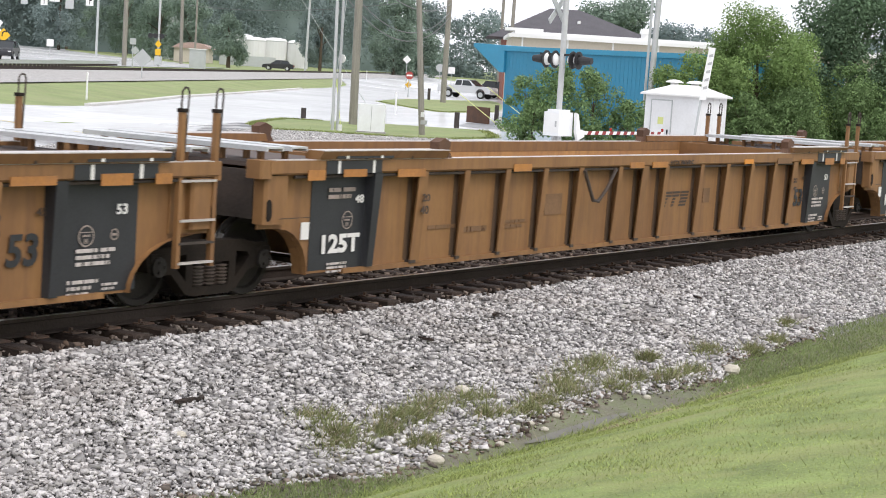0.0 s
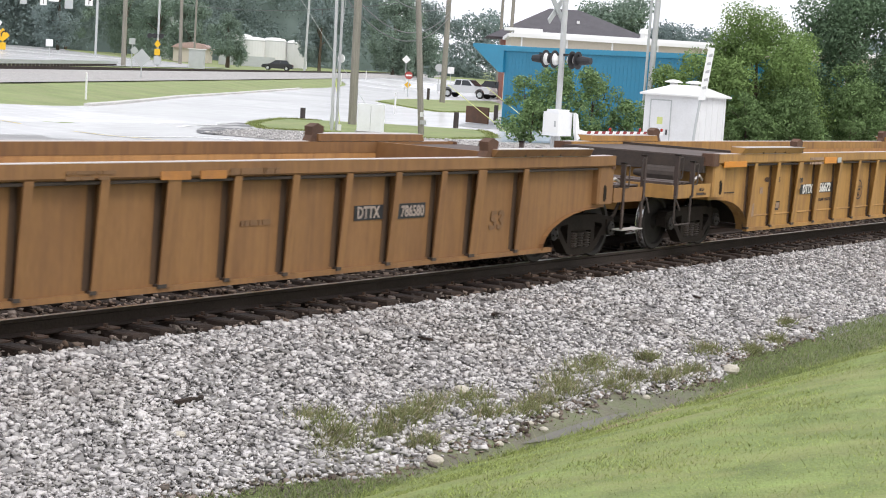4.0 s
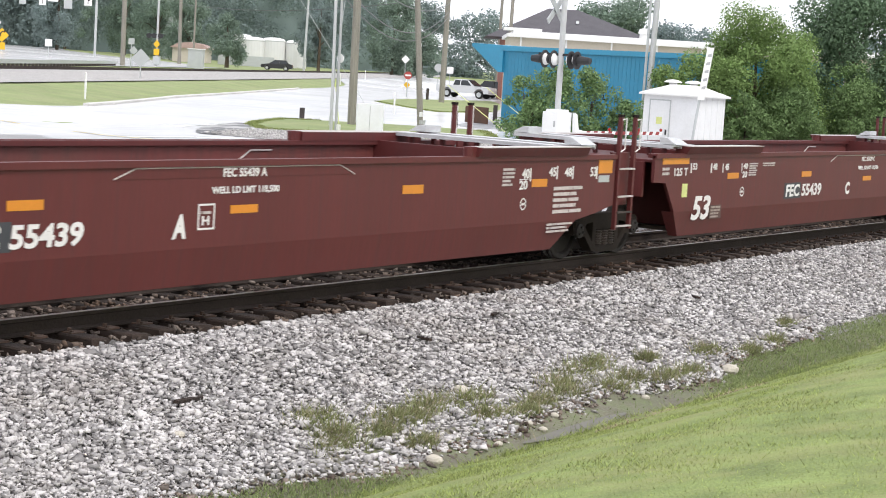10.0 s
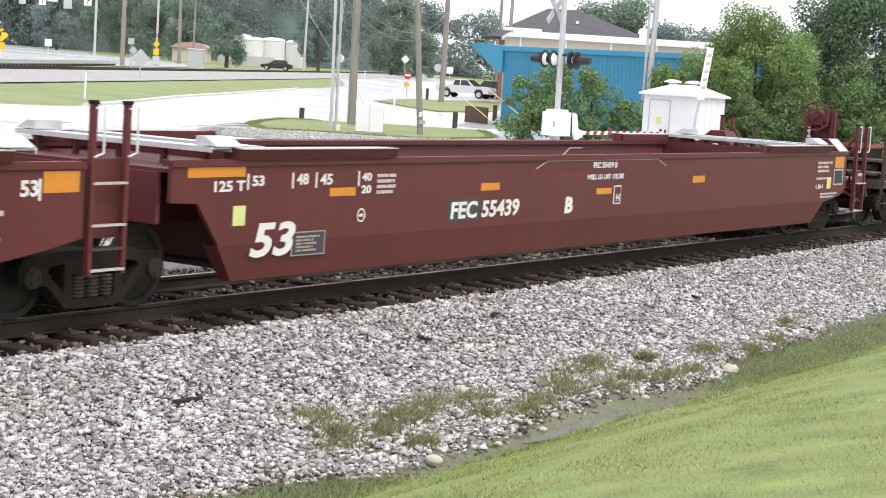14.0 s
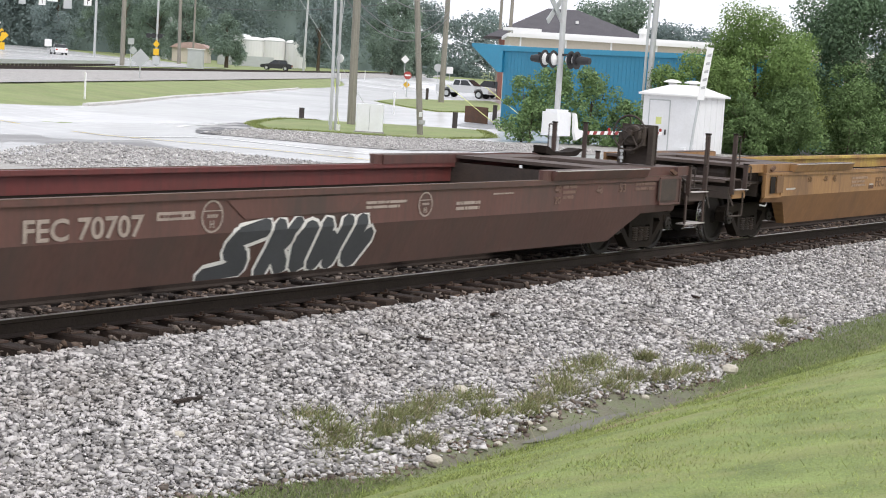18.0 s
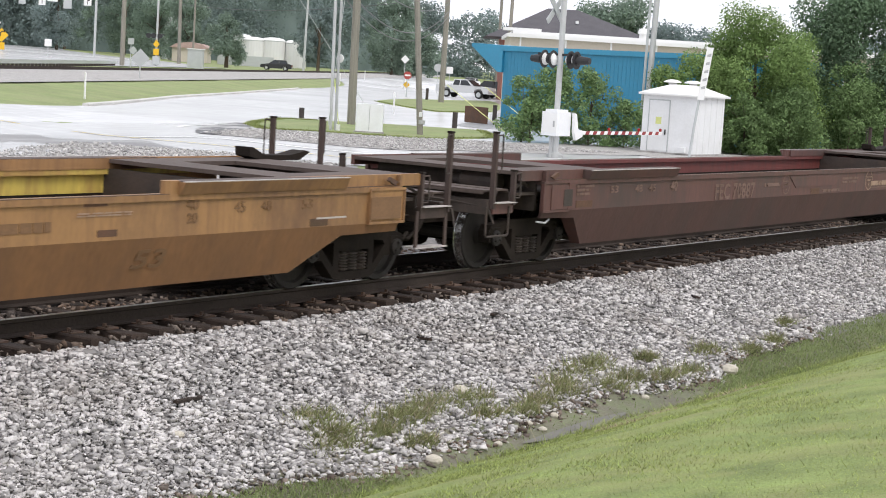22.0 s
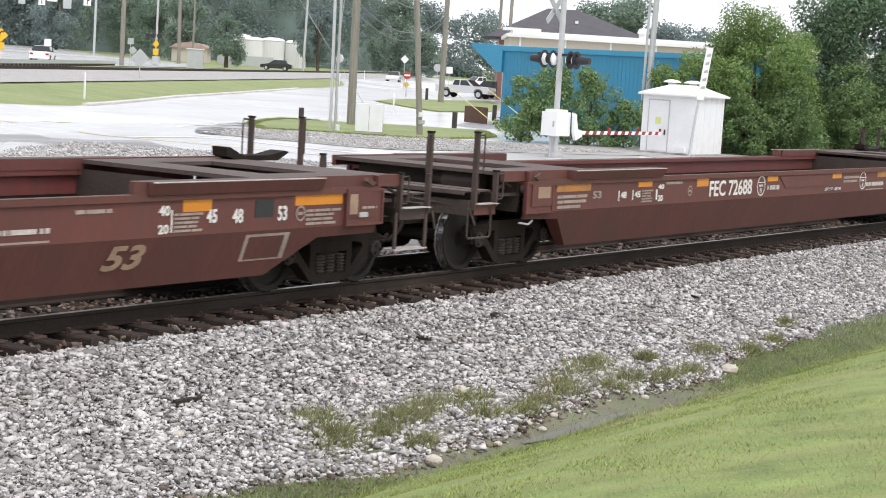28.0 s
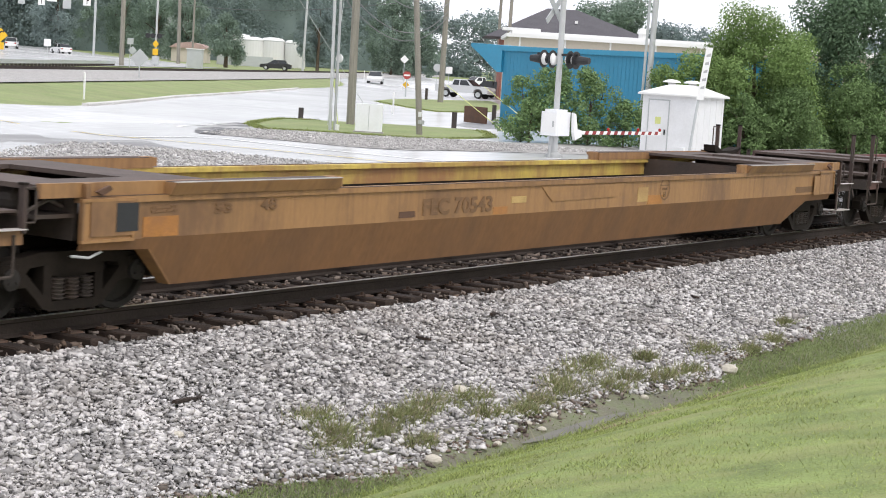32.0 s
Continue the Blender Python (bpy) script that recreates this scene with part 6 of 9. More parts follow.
def signal_cabinet():
    t = thing("signal_cabinet", "white metal signal cabinet with a pyramid roof", "cabinet", pose(62.75, 15.35, 0, 0, 0, 0))
    w, d, h = 2.6, 2.25, 2.28
    part("wall", G().box(0, w, 0, d, 0, h), M_CABW, t)
    part("base", G().box(-0.08, w + 0.08, -0.08, d + 0.08, -0.05, 0.08), M_GRAVEL, t)
    e = [(-0.16, -0.16), (w + 0.16, -0.16), (w + 0.16, d + 0.16), (-0.16, d + 0.16)]
    g = G().stack([[(a, b, h - 0.02) for a, b in e], [(a, b, h + 0.05) for a, b in e]])
    part("eave", g, M_SIGNW, t)
    q = [(0.75, 0.75), (w - 0.75, 0.75), (w - 0.75, d - 0.75), (0.75, d - 0.75)]
    part("roof", G().stack([[(a, b, h + 0.05) for a, b in e], [(a, b, h + 0.42) for a, b in q]]), M_SIGNW, t, "white sheet-metal roof")
    for x, y in ((1.0, 1.55), (1.6, 0.95)):
        part("roof_vent", G().lathe([(0.16, 0), (0.16, 0.08), (0.36, 0.09), (0.34, 0.13), (0.2, 0.19), (0.05, 0.21)], (x, y, h + 0.40), "z", 14), M_SIGNW, t)
    dr = part("door", G().box(-0.02, 0.0, 1.125, 1.95, 0.12, 2.05), M_CABW, t)
    part("door_frame", G().box(-0.025, 0, 1.08, 1.12, 0.1, 2.10).box(-0.025, 0, 1.955, 1.99, 0.1, 2.10).box(-0.025, 0, 1.12, 1.955, 2.055, 2.10), M_SIGNG, t)
    part("notice", G().box(-0.026, -0.021, 1.42, 1.66, 1.15, 1.42), M_PLAC, dr, "small yellow notice")
    part("handle", G().box(-0.06, -0.021, 1.2, 1.25, 0.75, 0.95), M_BLACK, dr)
    for i in range(5):
        x = 0.3 + i * 0.53
        part("wall_seam", G().box(x - 0.012, x + 0.012, -0.012, 0, 0.1, h - 0.03), M_CABW, t)
    part("junction_box", G().box(-0.18, 0.0, 0.3, 0.7, 0.1, 0.32), M_CABW, t)


def crossing_signal():
    """Flashing-light mast with mechanism and lowered arm; the road it guards runs across the track."""
    t = thing("crossing_signal", "silver crossing signal mast with lowered striped gate", "crossing signal", pose(52.8, 15.8, 0))
    part("mast", G().lathe([(0.13, 0), (0.13, 0.9), (0.10, 0.95), (0.10, 6.2)], (0, 0, 0), "z", 14), M_SILVER, t)
    part("base", G().lathe([(0.28, -0.05), (0.28, 0.12), (0.14, 0.2)], (0, 0, 0), "z", 12), M_GREYP, t)
    mb = part("gate_mechanism", G().box(-0.45, 0.45, -0.34, 0.34, 0.75, 1.55, 0.06).box(-0.36, 0.36, -0.26, 0.26, 1.55, 1.63, 0.05), M_CABW, t, "white gate mechanism housing")
    part("mechanism_door", G().box(-0.46, -0.452, -0.28, 0.25, 0.85, 1.5), M_SIGNW, mb)
    part("latch", G().box(-0.475, -0.462, -0.2, -0.14, 1.05, 1.25), M_GREYP, mb)
    part("support_arm", G().prism([(0.3, 1.55), (0.46, 1.5), (0.62, 1.0), (0.95, 0.95), (0.95, 0.75), (0.5, 0.62), (0.36, 0.9)], -0.52, -0.42), M_SIGNW, t)
    for i in range(23):
        x0 = 0.9 + i * 0.266
        part("arm_stripe", G().prism([(x0, 0.82), (x0 + 0.264, 0.82), (x0 + 0.344, 0.94), (x0 + 0.08, 0.94)], -0.50, -0.46), M_GATER if i % 2 else M_SIGNW, t)
    for x in (2.9, 5.2, 6.95):
        part("arm_lamp", G().lathe([(0.035, 0.0), (0.05, 0.03), (0.05, 0.09), (0.02, 0.12)], (x, -0.48, 0.94), "z", 10), M_LAMPR, t)
    bar = part("light_bar", G().box(-0.06, 0.06, -0.7, 0.85, 3.42, 3.50), M_BLACK, t)
    for y, d in ((0.62, 1), (0.28, 1), (-0.40, -1), (-0.62, -1)):
        part("light_disc", G().lathe([(0.30, -0.015), (0.30, 0.015)], (0.0, y, 3.30), "y", 20), M_BLACK, t, "round signal background seen from behind")
        part("light_back", G().lathe([(0.21, -0.016 * d), (0.20, -0.08 * d), (0.12, -0.15 * d), (0.03, -0.17 * d)], (0.0, y, 3.30), "y", 16), M_SIGNW, t, "white rounded back of a signal light")
        part("light_hood", G().lathe([(0.12, 0.02 * d), (0.13, 0.12 * d), (0.16, 0.12 * d), (0.11, 0.5 * d), (0.10, 0.5 * d)], (0.0, y, 3.30), "y", 12), M_BLACK, t)
    for a in (42, -42):
        c, s = math.cos(radians(a)), math.sin(radians(a))
        b = G().box(-0.62, 0.62, -0.02, 0.02, -0.1, 0.1)
        b.v = [(x * c - z * s - 0.05, y + 0.25 + (0.06 if a > 0 else 0.0), x * s + z * c + 4.95) for x, y, z in b.v]
        part("crossbuck_blade", b, M_SIGNG, t)
    part("bell", G().lathe([(0.16, 0), (0.15, 0.1), (0.05, 0.16)], (0, 0, 6.2), "z", 12), M_GREYP, t)
    part("conduit", G().tube([(-0.3, 0, 0.0), (-0.3, 0, 0.8)], 0.05, 8), M_GREYP, t)


signal_cabinet()
crossing_signal()


def leaning_sign():
    t = thing("leaning_sign", "leaning steel post with a tall narrow white board", "sign", pose(55.0, 11.9, 0, 0, 0, -57))
    part("post", G().tube([(0, 0, -0.1), (0.14, 0, 1.4), (0.26, 0, 2.5), (0.34, 0, 3.3)], 0.045, 8), M_SIGNG, t)
    b = part("board", G().prism([(0.15, 2.25), (0.38, 2.25), (0.58, 4.0), (0.36, 4.0)], -0.08, -0.05), M_SIGNW, t)
    for k in range(5):
        z = 2.6 + k * 0.27
        dx = (z - 2.25) * 0.118
        part("marking", G().prism([(0.21 + dx, z), (0.34 + dx, z + 0.02), (0.35 + dx, z + 0.13), (0.22 + dx, z + 0.08)], -0.088, -0.081), M_GREYP, b)


leaning_sign()


# ---- poles, wires, boxes ----
def pole(x, y, h, r0, r1, material, label, lean=(0, 0), arms=False, name="utility_pole"):
    z = ground_z(x, y)
    t = thing(name, label, "utility pole", pose(x, y, z))
    p = part("shaft", G().tube([(0, 0, -0.2), (lean[0] * 0.5, lean[1] * 0.5, h / 2), (lean[0], lean[1], h)], [r0, (r0 + r1) / 2, r1], 12), material, t)
    if arms:
        part("crossarm", G().box(-0.06 + lean[0], 0.06 + lean[0], -1.2, 1.2, h - 0.9, h - 0.78), material, t)
    return t


def along(h, right, ahead=0.0):
    """A lean given across the line of sight, for a pole's top."""
    v = RT * right + FW * ahead
    return (v.x, v.y)


p1 = pole(58.04, 29.1, 12, 0.065, 0.06, M_SILVER, "slim grey metal pole with a conduit", along(12, -0.2))
part("conduit", G().tube([(0.12, -0.14, 0), (0.10, -0.13, 4), (0.04, -0.10, 11)], 0.055, 8), M_GREYP, p1)
part("pole_base", G().box(0.10, 0.26, -0.30, -0.14, 0, 0.26, 0.03), M_SIGNW, p1)
part("round_sign", G().lathe([(0.17, -0.02), (0.17, 0.02)], (0.22, -0.12, 2.9), "x", 20), M_SIGNW, p1)
pole(64.93, 33.1, 13, 0.19, 0.16, M_WOOD, "thick weathered wooden utility pole", along(13, -0.1))
p3 = pole(60.8, 26.6, 12, 0.13, 0.10, M_WOOD, "leaning grey wooden pole with small plates", along(12, -1.0))
part("plate", G().box(-0.16, -0.13, -0.12, 0.12, 0.75, 0.95), M_SIGNW, p3)
part("clamp", G().lathe([(0.16, 0.45), (0.16, 0.62)], (0, 0, 0), "z", 12), M_GREYP, p3)
pole(121.8, 65.5, 15, 0.24, 0.18, M_WOOD, "wooden utility pole beside the parking area", along(15, 0.1))
pole(132.5, 110.5, 14, 0.24, 0.2, M_WOOD, "grey pole behind the guard rail", along(14, -0.1))
pole(190.5, 154.3, 16, 0.26, 0.2, M_WOOD, "distant wooden utility pole", along(16, -0.3))
pole(200.5, 160.5, 16, 0.16, 0.12, M_WOOD, "distant wooden utility pole", along(16, 0))
pole(224.0, 158.2, 18, 0.2, 0.14, M_SILVER, "distant slim metal pole", along(18, 0.3))
pole(150.0, 76.5, 16, 0.2, 0.15, M_WOOD, "distant utility pole beside the blue canopy", along(16, 0.2))
pole(176.0, 93.5, 18, 0.2, 0.15, M_WOOD, "distant utility pole beside the blue canopy", along(18, 0.1))
pm = pole(68.9, 20.55, 12, 0.13, 0.12, M_SILVER, "grey metal mast behind the cabinet", along(12, 0.25))
part("conduit", G().tube([(-0.12, 0.16, 0), (0.0, 0.1, 11)], 0.06, 8), M_SIGNG, pm)


def wire(a, b, sag, r=0.018, label="thin dark overhead cable", material=None):
    a, b = Vector(a), Vector(b)
    pts = [a.lerp(b, i / 16) - Vector((0, 0, sag * 4 * (i / 16) * (1 - i / 16))) for i in range(17)]
    return tagged(new("overhead_cable", mesh_of(G().tube(pts, r, 5), material or M_WIRE)), label, "cable")


TOP3, TOP4 = (60.8 + along(12, -1.0)[0] * 0.5, 26.6 + along(12, -1.0)[1] * 0.5), (121.9, 65.3)
wire((121.9, 65.3, 8.0), (64.5, 33.0, 7.0), 1.2, 0.03)
wire((121.9, 65.3, 7.4), (66, 36, 7.6), 2.6, 0.03)
wire((121.9, 65.3, 7.0), (68, 38, 7.8), 3.0, 0.03)
wire((190.9, 154.9, 9.4), (150, 90, 9.0), 0.8, 0.03)
wire((133, 110.8, 11), (190.9, 154.9, 12), 1.0, 0.03)
wire((58.4, 29.5, 0.2), (59.0, 29.2, 8.0), 0.0, 0.012, "thin grey guy wire", M_SIGNG)
wire((66.2, 32.6, 0.1), (63.0, 38.0, 9.0), 0.0, 0.012, "thin grey guy wire", M_SIGNG)
for x, y, x2, y2 in ((69.0, 27.4, 71.2, 32.2), (71.6, 27.0, 74.0, 31.8), (64.4, 33.4, 64.2, 33.6)):
    wire((x, y, 0.02), (x2, y2, 2.0), 0, 0.018, "yellow plastic guy-wire guard", M_PLAC)

ub = thing("utility_cabinet", "pale grey utility cabinet on the grass", "cabinet", pose(58.5, 27.55, 0, 0, 0, -YAW))
part("housing", G().box(-0.54, 0.54, -0.05, 0.45, 0.06, 1.17, 0.03), M_CABW, ub)
part("plinth", G().box(-0.6, 0.6, -0.11, 0.5, -0.02, 0.08), M_GRAVEL, ub)
part("door_seam", G().box(-0.01, 0.01, -0.056, -0.05, 0.12, 1.08), M_GREYP, ub)

for x, y, h in ((71.3, 31.7, 0.75), (67.8, 38.1, 0.5), (86, 38.5, 0.9), (88, 37.0, 0.9), (128, 71.0, 1.0)):
    tagged(new("stub_post", mesh_of(G().box(x - 0.1, x + 0.1, y - 0.1, y + 0.1, -0.05, h, 0.03), M_DARKWOOD)), "short dark wooden post", "post")
for x, y in ((60.4, 45.0), (140.0, 90.0), (190.0, 122.0), (150, 96.5), (205, 124), (198, 121), (84, 44)):
    z = ground_z(x, y)
    tagged(new("marker_post", mesh_of(G().lathe([(0.05, 0), (0.05, 1.2), (0.02, 1.25)], (x, y, z), "z", 8), M_SIGNW)), "thin white marker post", "post")


def sign(x, y, z, w, shape, material, label, post=True, back=False, extra=None):
    """A road sign that faces the camera's side of the plan. shape: sides of the plate."""
    z0 = ground_z(x, y)
    t = thing("road_sign", label, "road sign", pose(x, y, z0, 0, 0, -YAW))
    n = {"diamond": 4, "square": 4, "octagon": 8, "round": 20}[shape]
    a0 = {"diamond": 0, "square": 45, "octagon": 22.5, "round": 0}[shape]
    r = w / 2 / math.cos(math.pi / n) if shape in ("square", "octagon") else w / 2
    ring = [(r * math.cos(radians(a0) + 2 * math.pi * i / n), z - z0 + r * math.sin(radians(a0) + 2 * math.pi * i / n)) for i in range(n)]
    part("plate", G().prism(ring, -0.05, -0.02), material, t)
    if post:
        part("post", G().box(-0.035, 0.035, -0.015, 0.05, -0.1, z - z0 + w * 0.35), M_SIGNG, t)
    return t


s = sign(133.7, 77.0, 1.95, 0.68, "octagon", M_SIGNR, "red stop sign on a post at the junction")
part("lettering", G().box(-0.26, 0.26, -0.056, -0.051, 1.88, 2.02), M_SIGNW, s, "white lettering bar")
s2 = sign(133.9, 77.2, 1.1, 0.62, "diamond", M_SIGNY, "orange diamond warning plate below a stop sign", True)
sign(166.1, 99.5, 3.5, 0.95, "diamond", M_SIGNW, "white diamond crossing sign far down the road")
sign(168.0, 96.3, 2.8, 0.9, "round", M_SIGNG, "grey round sign back far down the road")
sign(171.5, 97.0, 2.6, 0.75, "square", M_SIGNW, "white square sign far down the road")
sign(89.2, 68.2, 2.2, 1.25, "diamond", M_SIGNG, "grey back of a diamond warning sign")
sign(119.6, 97.4, 3.45, 0.55, "square", M_SIGNG, "small grey sign back on a post")
sign(119.7, 97.2, 2.65, 0.78, "diamond", M_SIGNG, "small grey diamond sign back", False)
sign(155.3, 144.0, 2.9, 0.85, "square", M_SIGNW, "white square sign beside the highway")
ys = sign(170.0, 167.7, 3.55, 1.9, "diamond", M_SIGNY, "yellow diamond curve sign with a black arrow")
part("arrow", G().prism([(-0.25, 2.0), (-0.1, 2.0), (-0.1, 2.35), (0.1, 2.6), (0.3, 2.6), (0.3, 2.45), (0.5, 2.68), (0.3, 2.9), (0.3, 2.75), (0.05, 2.75), (-0.25, 2.45)], -0.06, -0.052), M_BLACK, ys)
part("speed_plate", G().box(-0.45, 0.45, -0.05, -0.02, 0.25, 1.2), M_SIGNY, ys)


def overhead_signs():
    t = thing("sign_gantry", "overhead span with grey and white traffic signs", "sign gantry", pose(187.5, 178.7, 0, 0, 0, -YAW))
    part("span", G().box(-9, 8, -0.04, 0.04, 9.8, 9.95), M_SIGNG, t)
    part("column", G().box(-9.2, -8.9, -0.15, 0.15, 0, 10), M_SIGNG, t)
    part("column", G().box(8, 8.3, -0.15, 0.15, 0, 10), M_SIGNG, t)
    for x, w, z0, z1, m in ((-2.6, 1.0, 8.3, 9.6, M_SIGNG), (0.3, 1.0, 8.3, 9.6, M_SIGNW), (1.8, 1.5, 8.9, 9.7, M_SIGNW), (4.0, 1.2, 8.0, 9.4, M_SIGNG), (6.9, 1.1, 8.6, 9.8, M_SIGNW)):
        p = part("panel", G().box(x - w / 2, x + w / 2, -0.09, -0.05, z0, z1), m, t)
        if m is M_SIGNW:
            part("arrow", G().box(x - 0.05, x + 0.05, -0.1, -0.092, z0 + 0.2, z1 - 0.25).box(x + 0.052, x + 0.3, -0.1, -0.092, z1 - 0.5, z1 - 0.35), M_BLACK, p)


overhead_signs()


def far_flasher():
    t = thing("crossing_signal", "distant crossing flasher mast with yellow and white plates", "crossing signal", pose(147.9, 120.0, ground_z(147.9, 120), 0, 0, -YAW))
    part("mast", G().lathe([(0.12, 0), (0.12, 8)], (0, 0, 0), "z", 10), M_SILVER, t)
    part("light_bar", G().box(-1.0, 0.9, -0.1, 0, 3.4, 3.5), M_BLACK, t)
    for x in (-0.9, -0.35, 0.35):
        part("light_disc", G().lathe([(0.28, -0.12), (0.28, -0.06)], (x, 0, 3.3), "y", 14), M_BLACK, t)
    part("sign_plate", G().prism([(-0.35, 2.4), (0, 2.0), (0.35, 2.4), (0, 2.9)], -0.2, -0.14), M_SIGNY, t)
    part("sign_plate", G().box(-0.3, 0.3, -0.2, -0.14, 1.2, 1.9), M_SIGNY, t)
    part("base_box", G().box(-0.35, 0.4, -0.3, 0.3, 0.2, 1.1, 0.04), M_SIGNG, t)


far_flasher()
fb = thing("signal_box", "pale grey equipment cabinet by the far railway", "cabinet", pose(153.3, 119.0, ground_z(153.3, 119), 0, 0, -YAW))
part("housing", G().box(-0.85, 0.85, -0.6, 0.6, 0.0, 2.1, 0.04), M_SIGNG, fb)
part("lid", G().box(-0.95, 0.95, -0.7, 0.7, 2.1, 2.2), M_SIGNW, fb)

# far railway: rails, ties edge, guard rail with dark posts
ft = tagged(new("far_railway"), "distant dark railway track on a gravel bank", kind="structure")
ang = math.degrees(math.atan2(BANK_D[1], BANK_D[0]))
ft.matrix_world = pose(BANK_P[0], BANK_P[1], 0.93, 0, 0, ang)
for y in (0, 1.5):
    part("rail", G().box(-160, 420, y - 0.04, y + 0.04, 0.12, 0.30), M_RAIL, ft)
part("tie_bed", G().box(-160, 420, -0.8, 2.3, -0.05, 0.14), M_TIE, ft)
gr = thing("guard_rail", "pale cable guard rail on dark wooden posts", "guard rail", pose(85.5, 77.5, 0.98, 0, 0, math.degrees(math.atan2(29.5, 42.0))))
for i in range(-6, 37):
    part("post", G().box(i * 1.45 - 0.14, i * 1.45 + 0.14, -0.1, 0.1, -0.1, 0.55), M_DARKWOOD, gr)
part("beam", G().box(-9, 53, -0.14, -0.11, 0.28, 0.55), M_SIGNG, gr)

for i, (px, py, r, h) in enumerate(((246.6, 186.8, 1.9, 5.0), (247.8, 190.4, 1.7, 5.4), (249.4, 184.6, 2.1, 5.1), (252.0, 181.6, 1.9, 4.9))):
    tk = thing("storage_tank", "white round storage tank", "tank", pose(px, py, 1.2), "storage tanks")
    part("shell", G().lathe([(r, 0), (r, h - 0.5), (r * 0.8, h - 0.15), (r * 0.3, h)], (0, 0, 0), "z", 24), M_TANK, tk)
    part("band", G().lathe([(r + 0.03, h - 0.7), (r + 0.03, h - 0.6)], (0, 0, 0), "z", 24), M_SIGNG, tk)
fence = thing("site_fence", "grey chain-link fence before the tanks", "fence", pose(238, 178.5, 1.1, 0, 0, -YAW))
part("mesh_panel", G().box(-7, 2.5, -0.02, 0.02, 0, 1.7), M_SIGNG, fence)
silo = thing("silo", "tall pale grey silo behind the trees", "silo", pose(251, 210, 1.2, 0, 0, 0))
part("shell", G().lathe([(1.6, 0), (1.6, 18)], (0, 0, 0), "z", 20), M_SIGNG, silo)
part("pipe", G().tube([(2.4, -1.6, 0), (2.2, -1.5, 18)], 0.4, 10), M_TANK, silo)
part("chute", G().tube([(3.2, -2.2, 0.2), (2.2, -1.5, 8.0)], 0.8, 8), M_TANK, silo)
shed = thing("shed", "low weathered shed with a rusty roof", "shed", pose(226, 182, 1.2, 0, 0, -YAW))
part("wall", G().box(-4.0, 1.8, 0, 5, 0, 2.4), M_BEIGE, shed)
part("roof", G().prism([(-4.4, 2.3), (2.2, 2.3), (1.0, 3.0), (-1.1, 3.3), (-3.2, 3.0)], -0.4, 5.4), M_PINKROOF, shed, "faded pinkish sheet roof")
wt = thing("white_figure_sign", "small white bent sign by the highway", "sign", pose(186, 186, 1.2, 0, 0, -YAW))
part("board", G().prism([(-1.2, 3.2), (0.9, 2.6), (0.9, 2.9), (0.2, 3.4), (0.7, 4.3), (0.3, 4.6), (-0.4, 3.7)], -0.05, 0.05), M_SIGNW, wt)
part("post", G().box(-0.05, 0.05, -0.04, 0.04, 0, 3.2), M_SIGNG, wt)


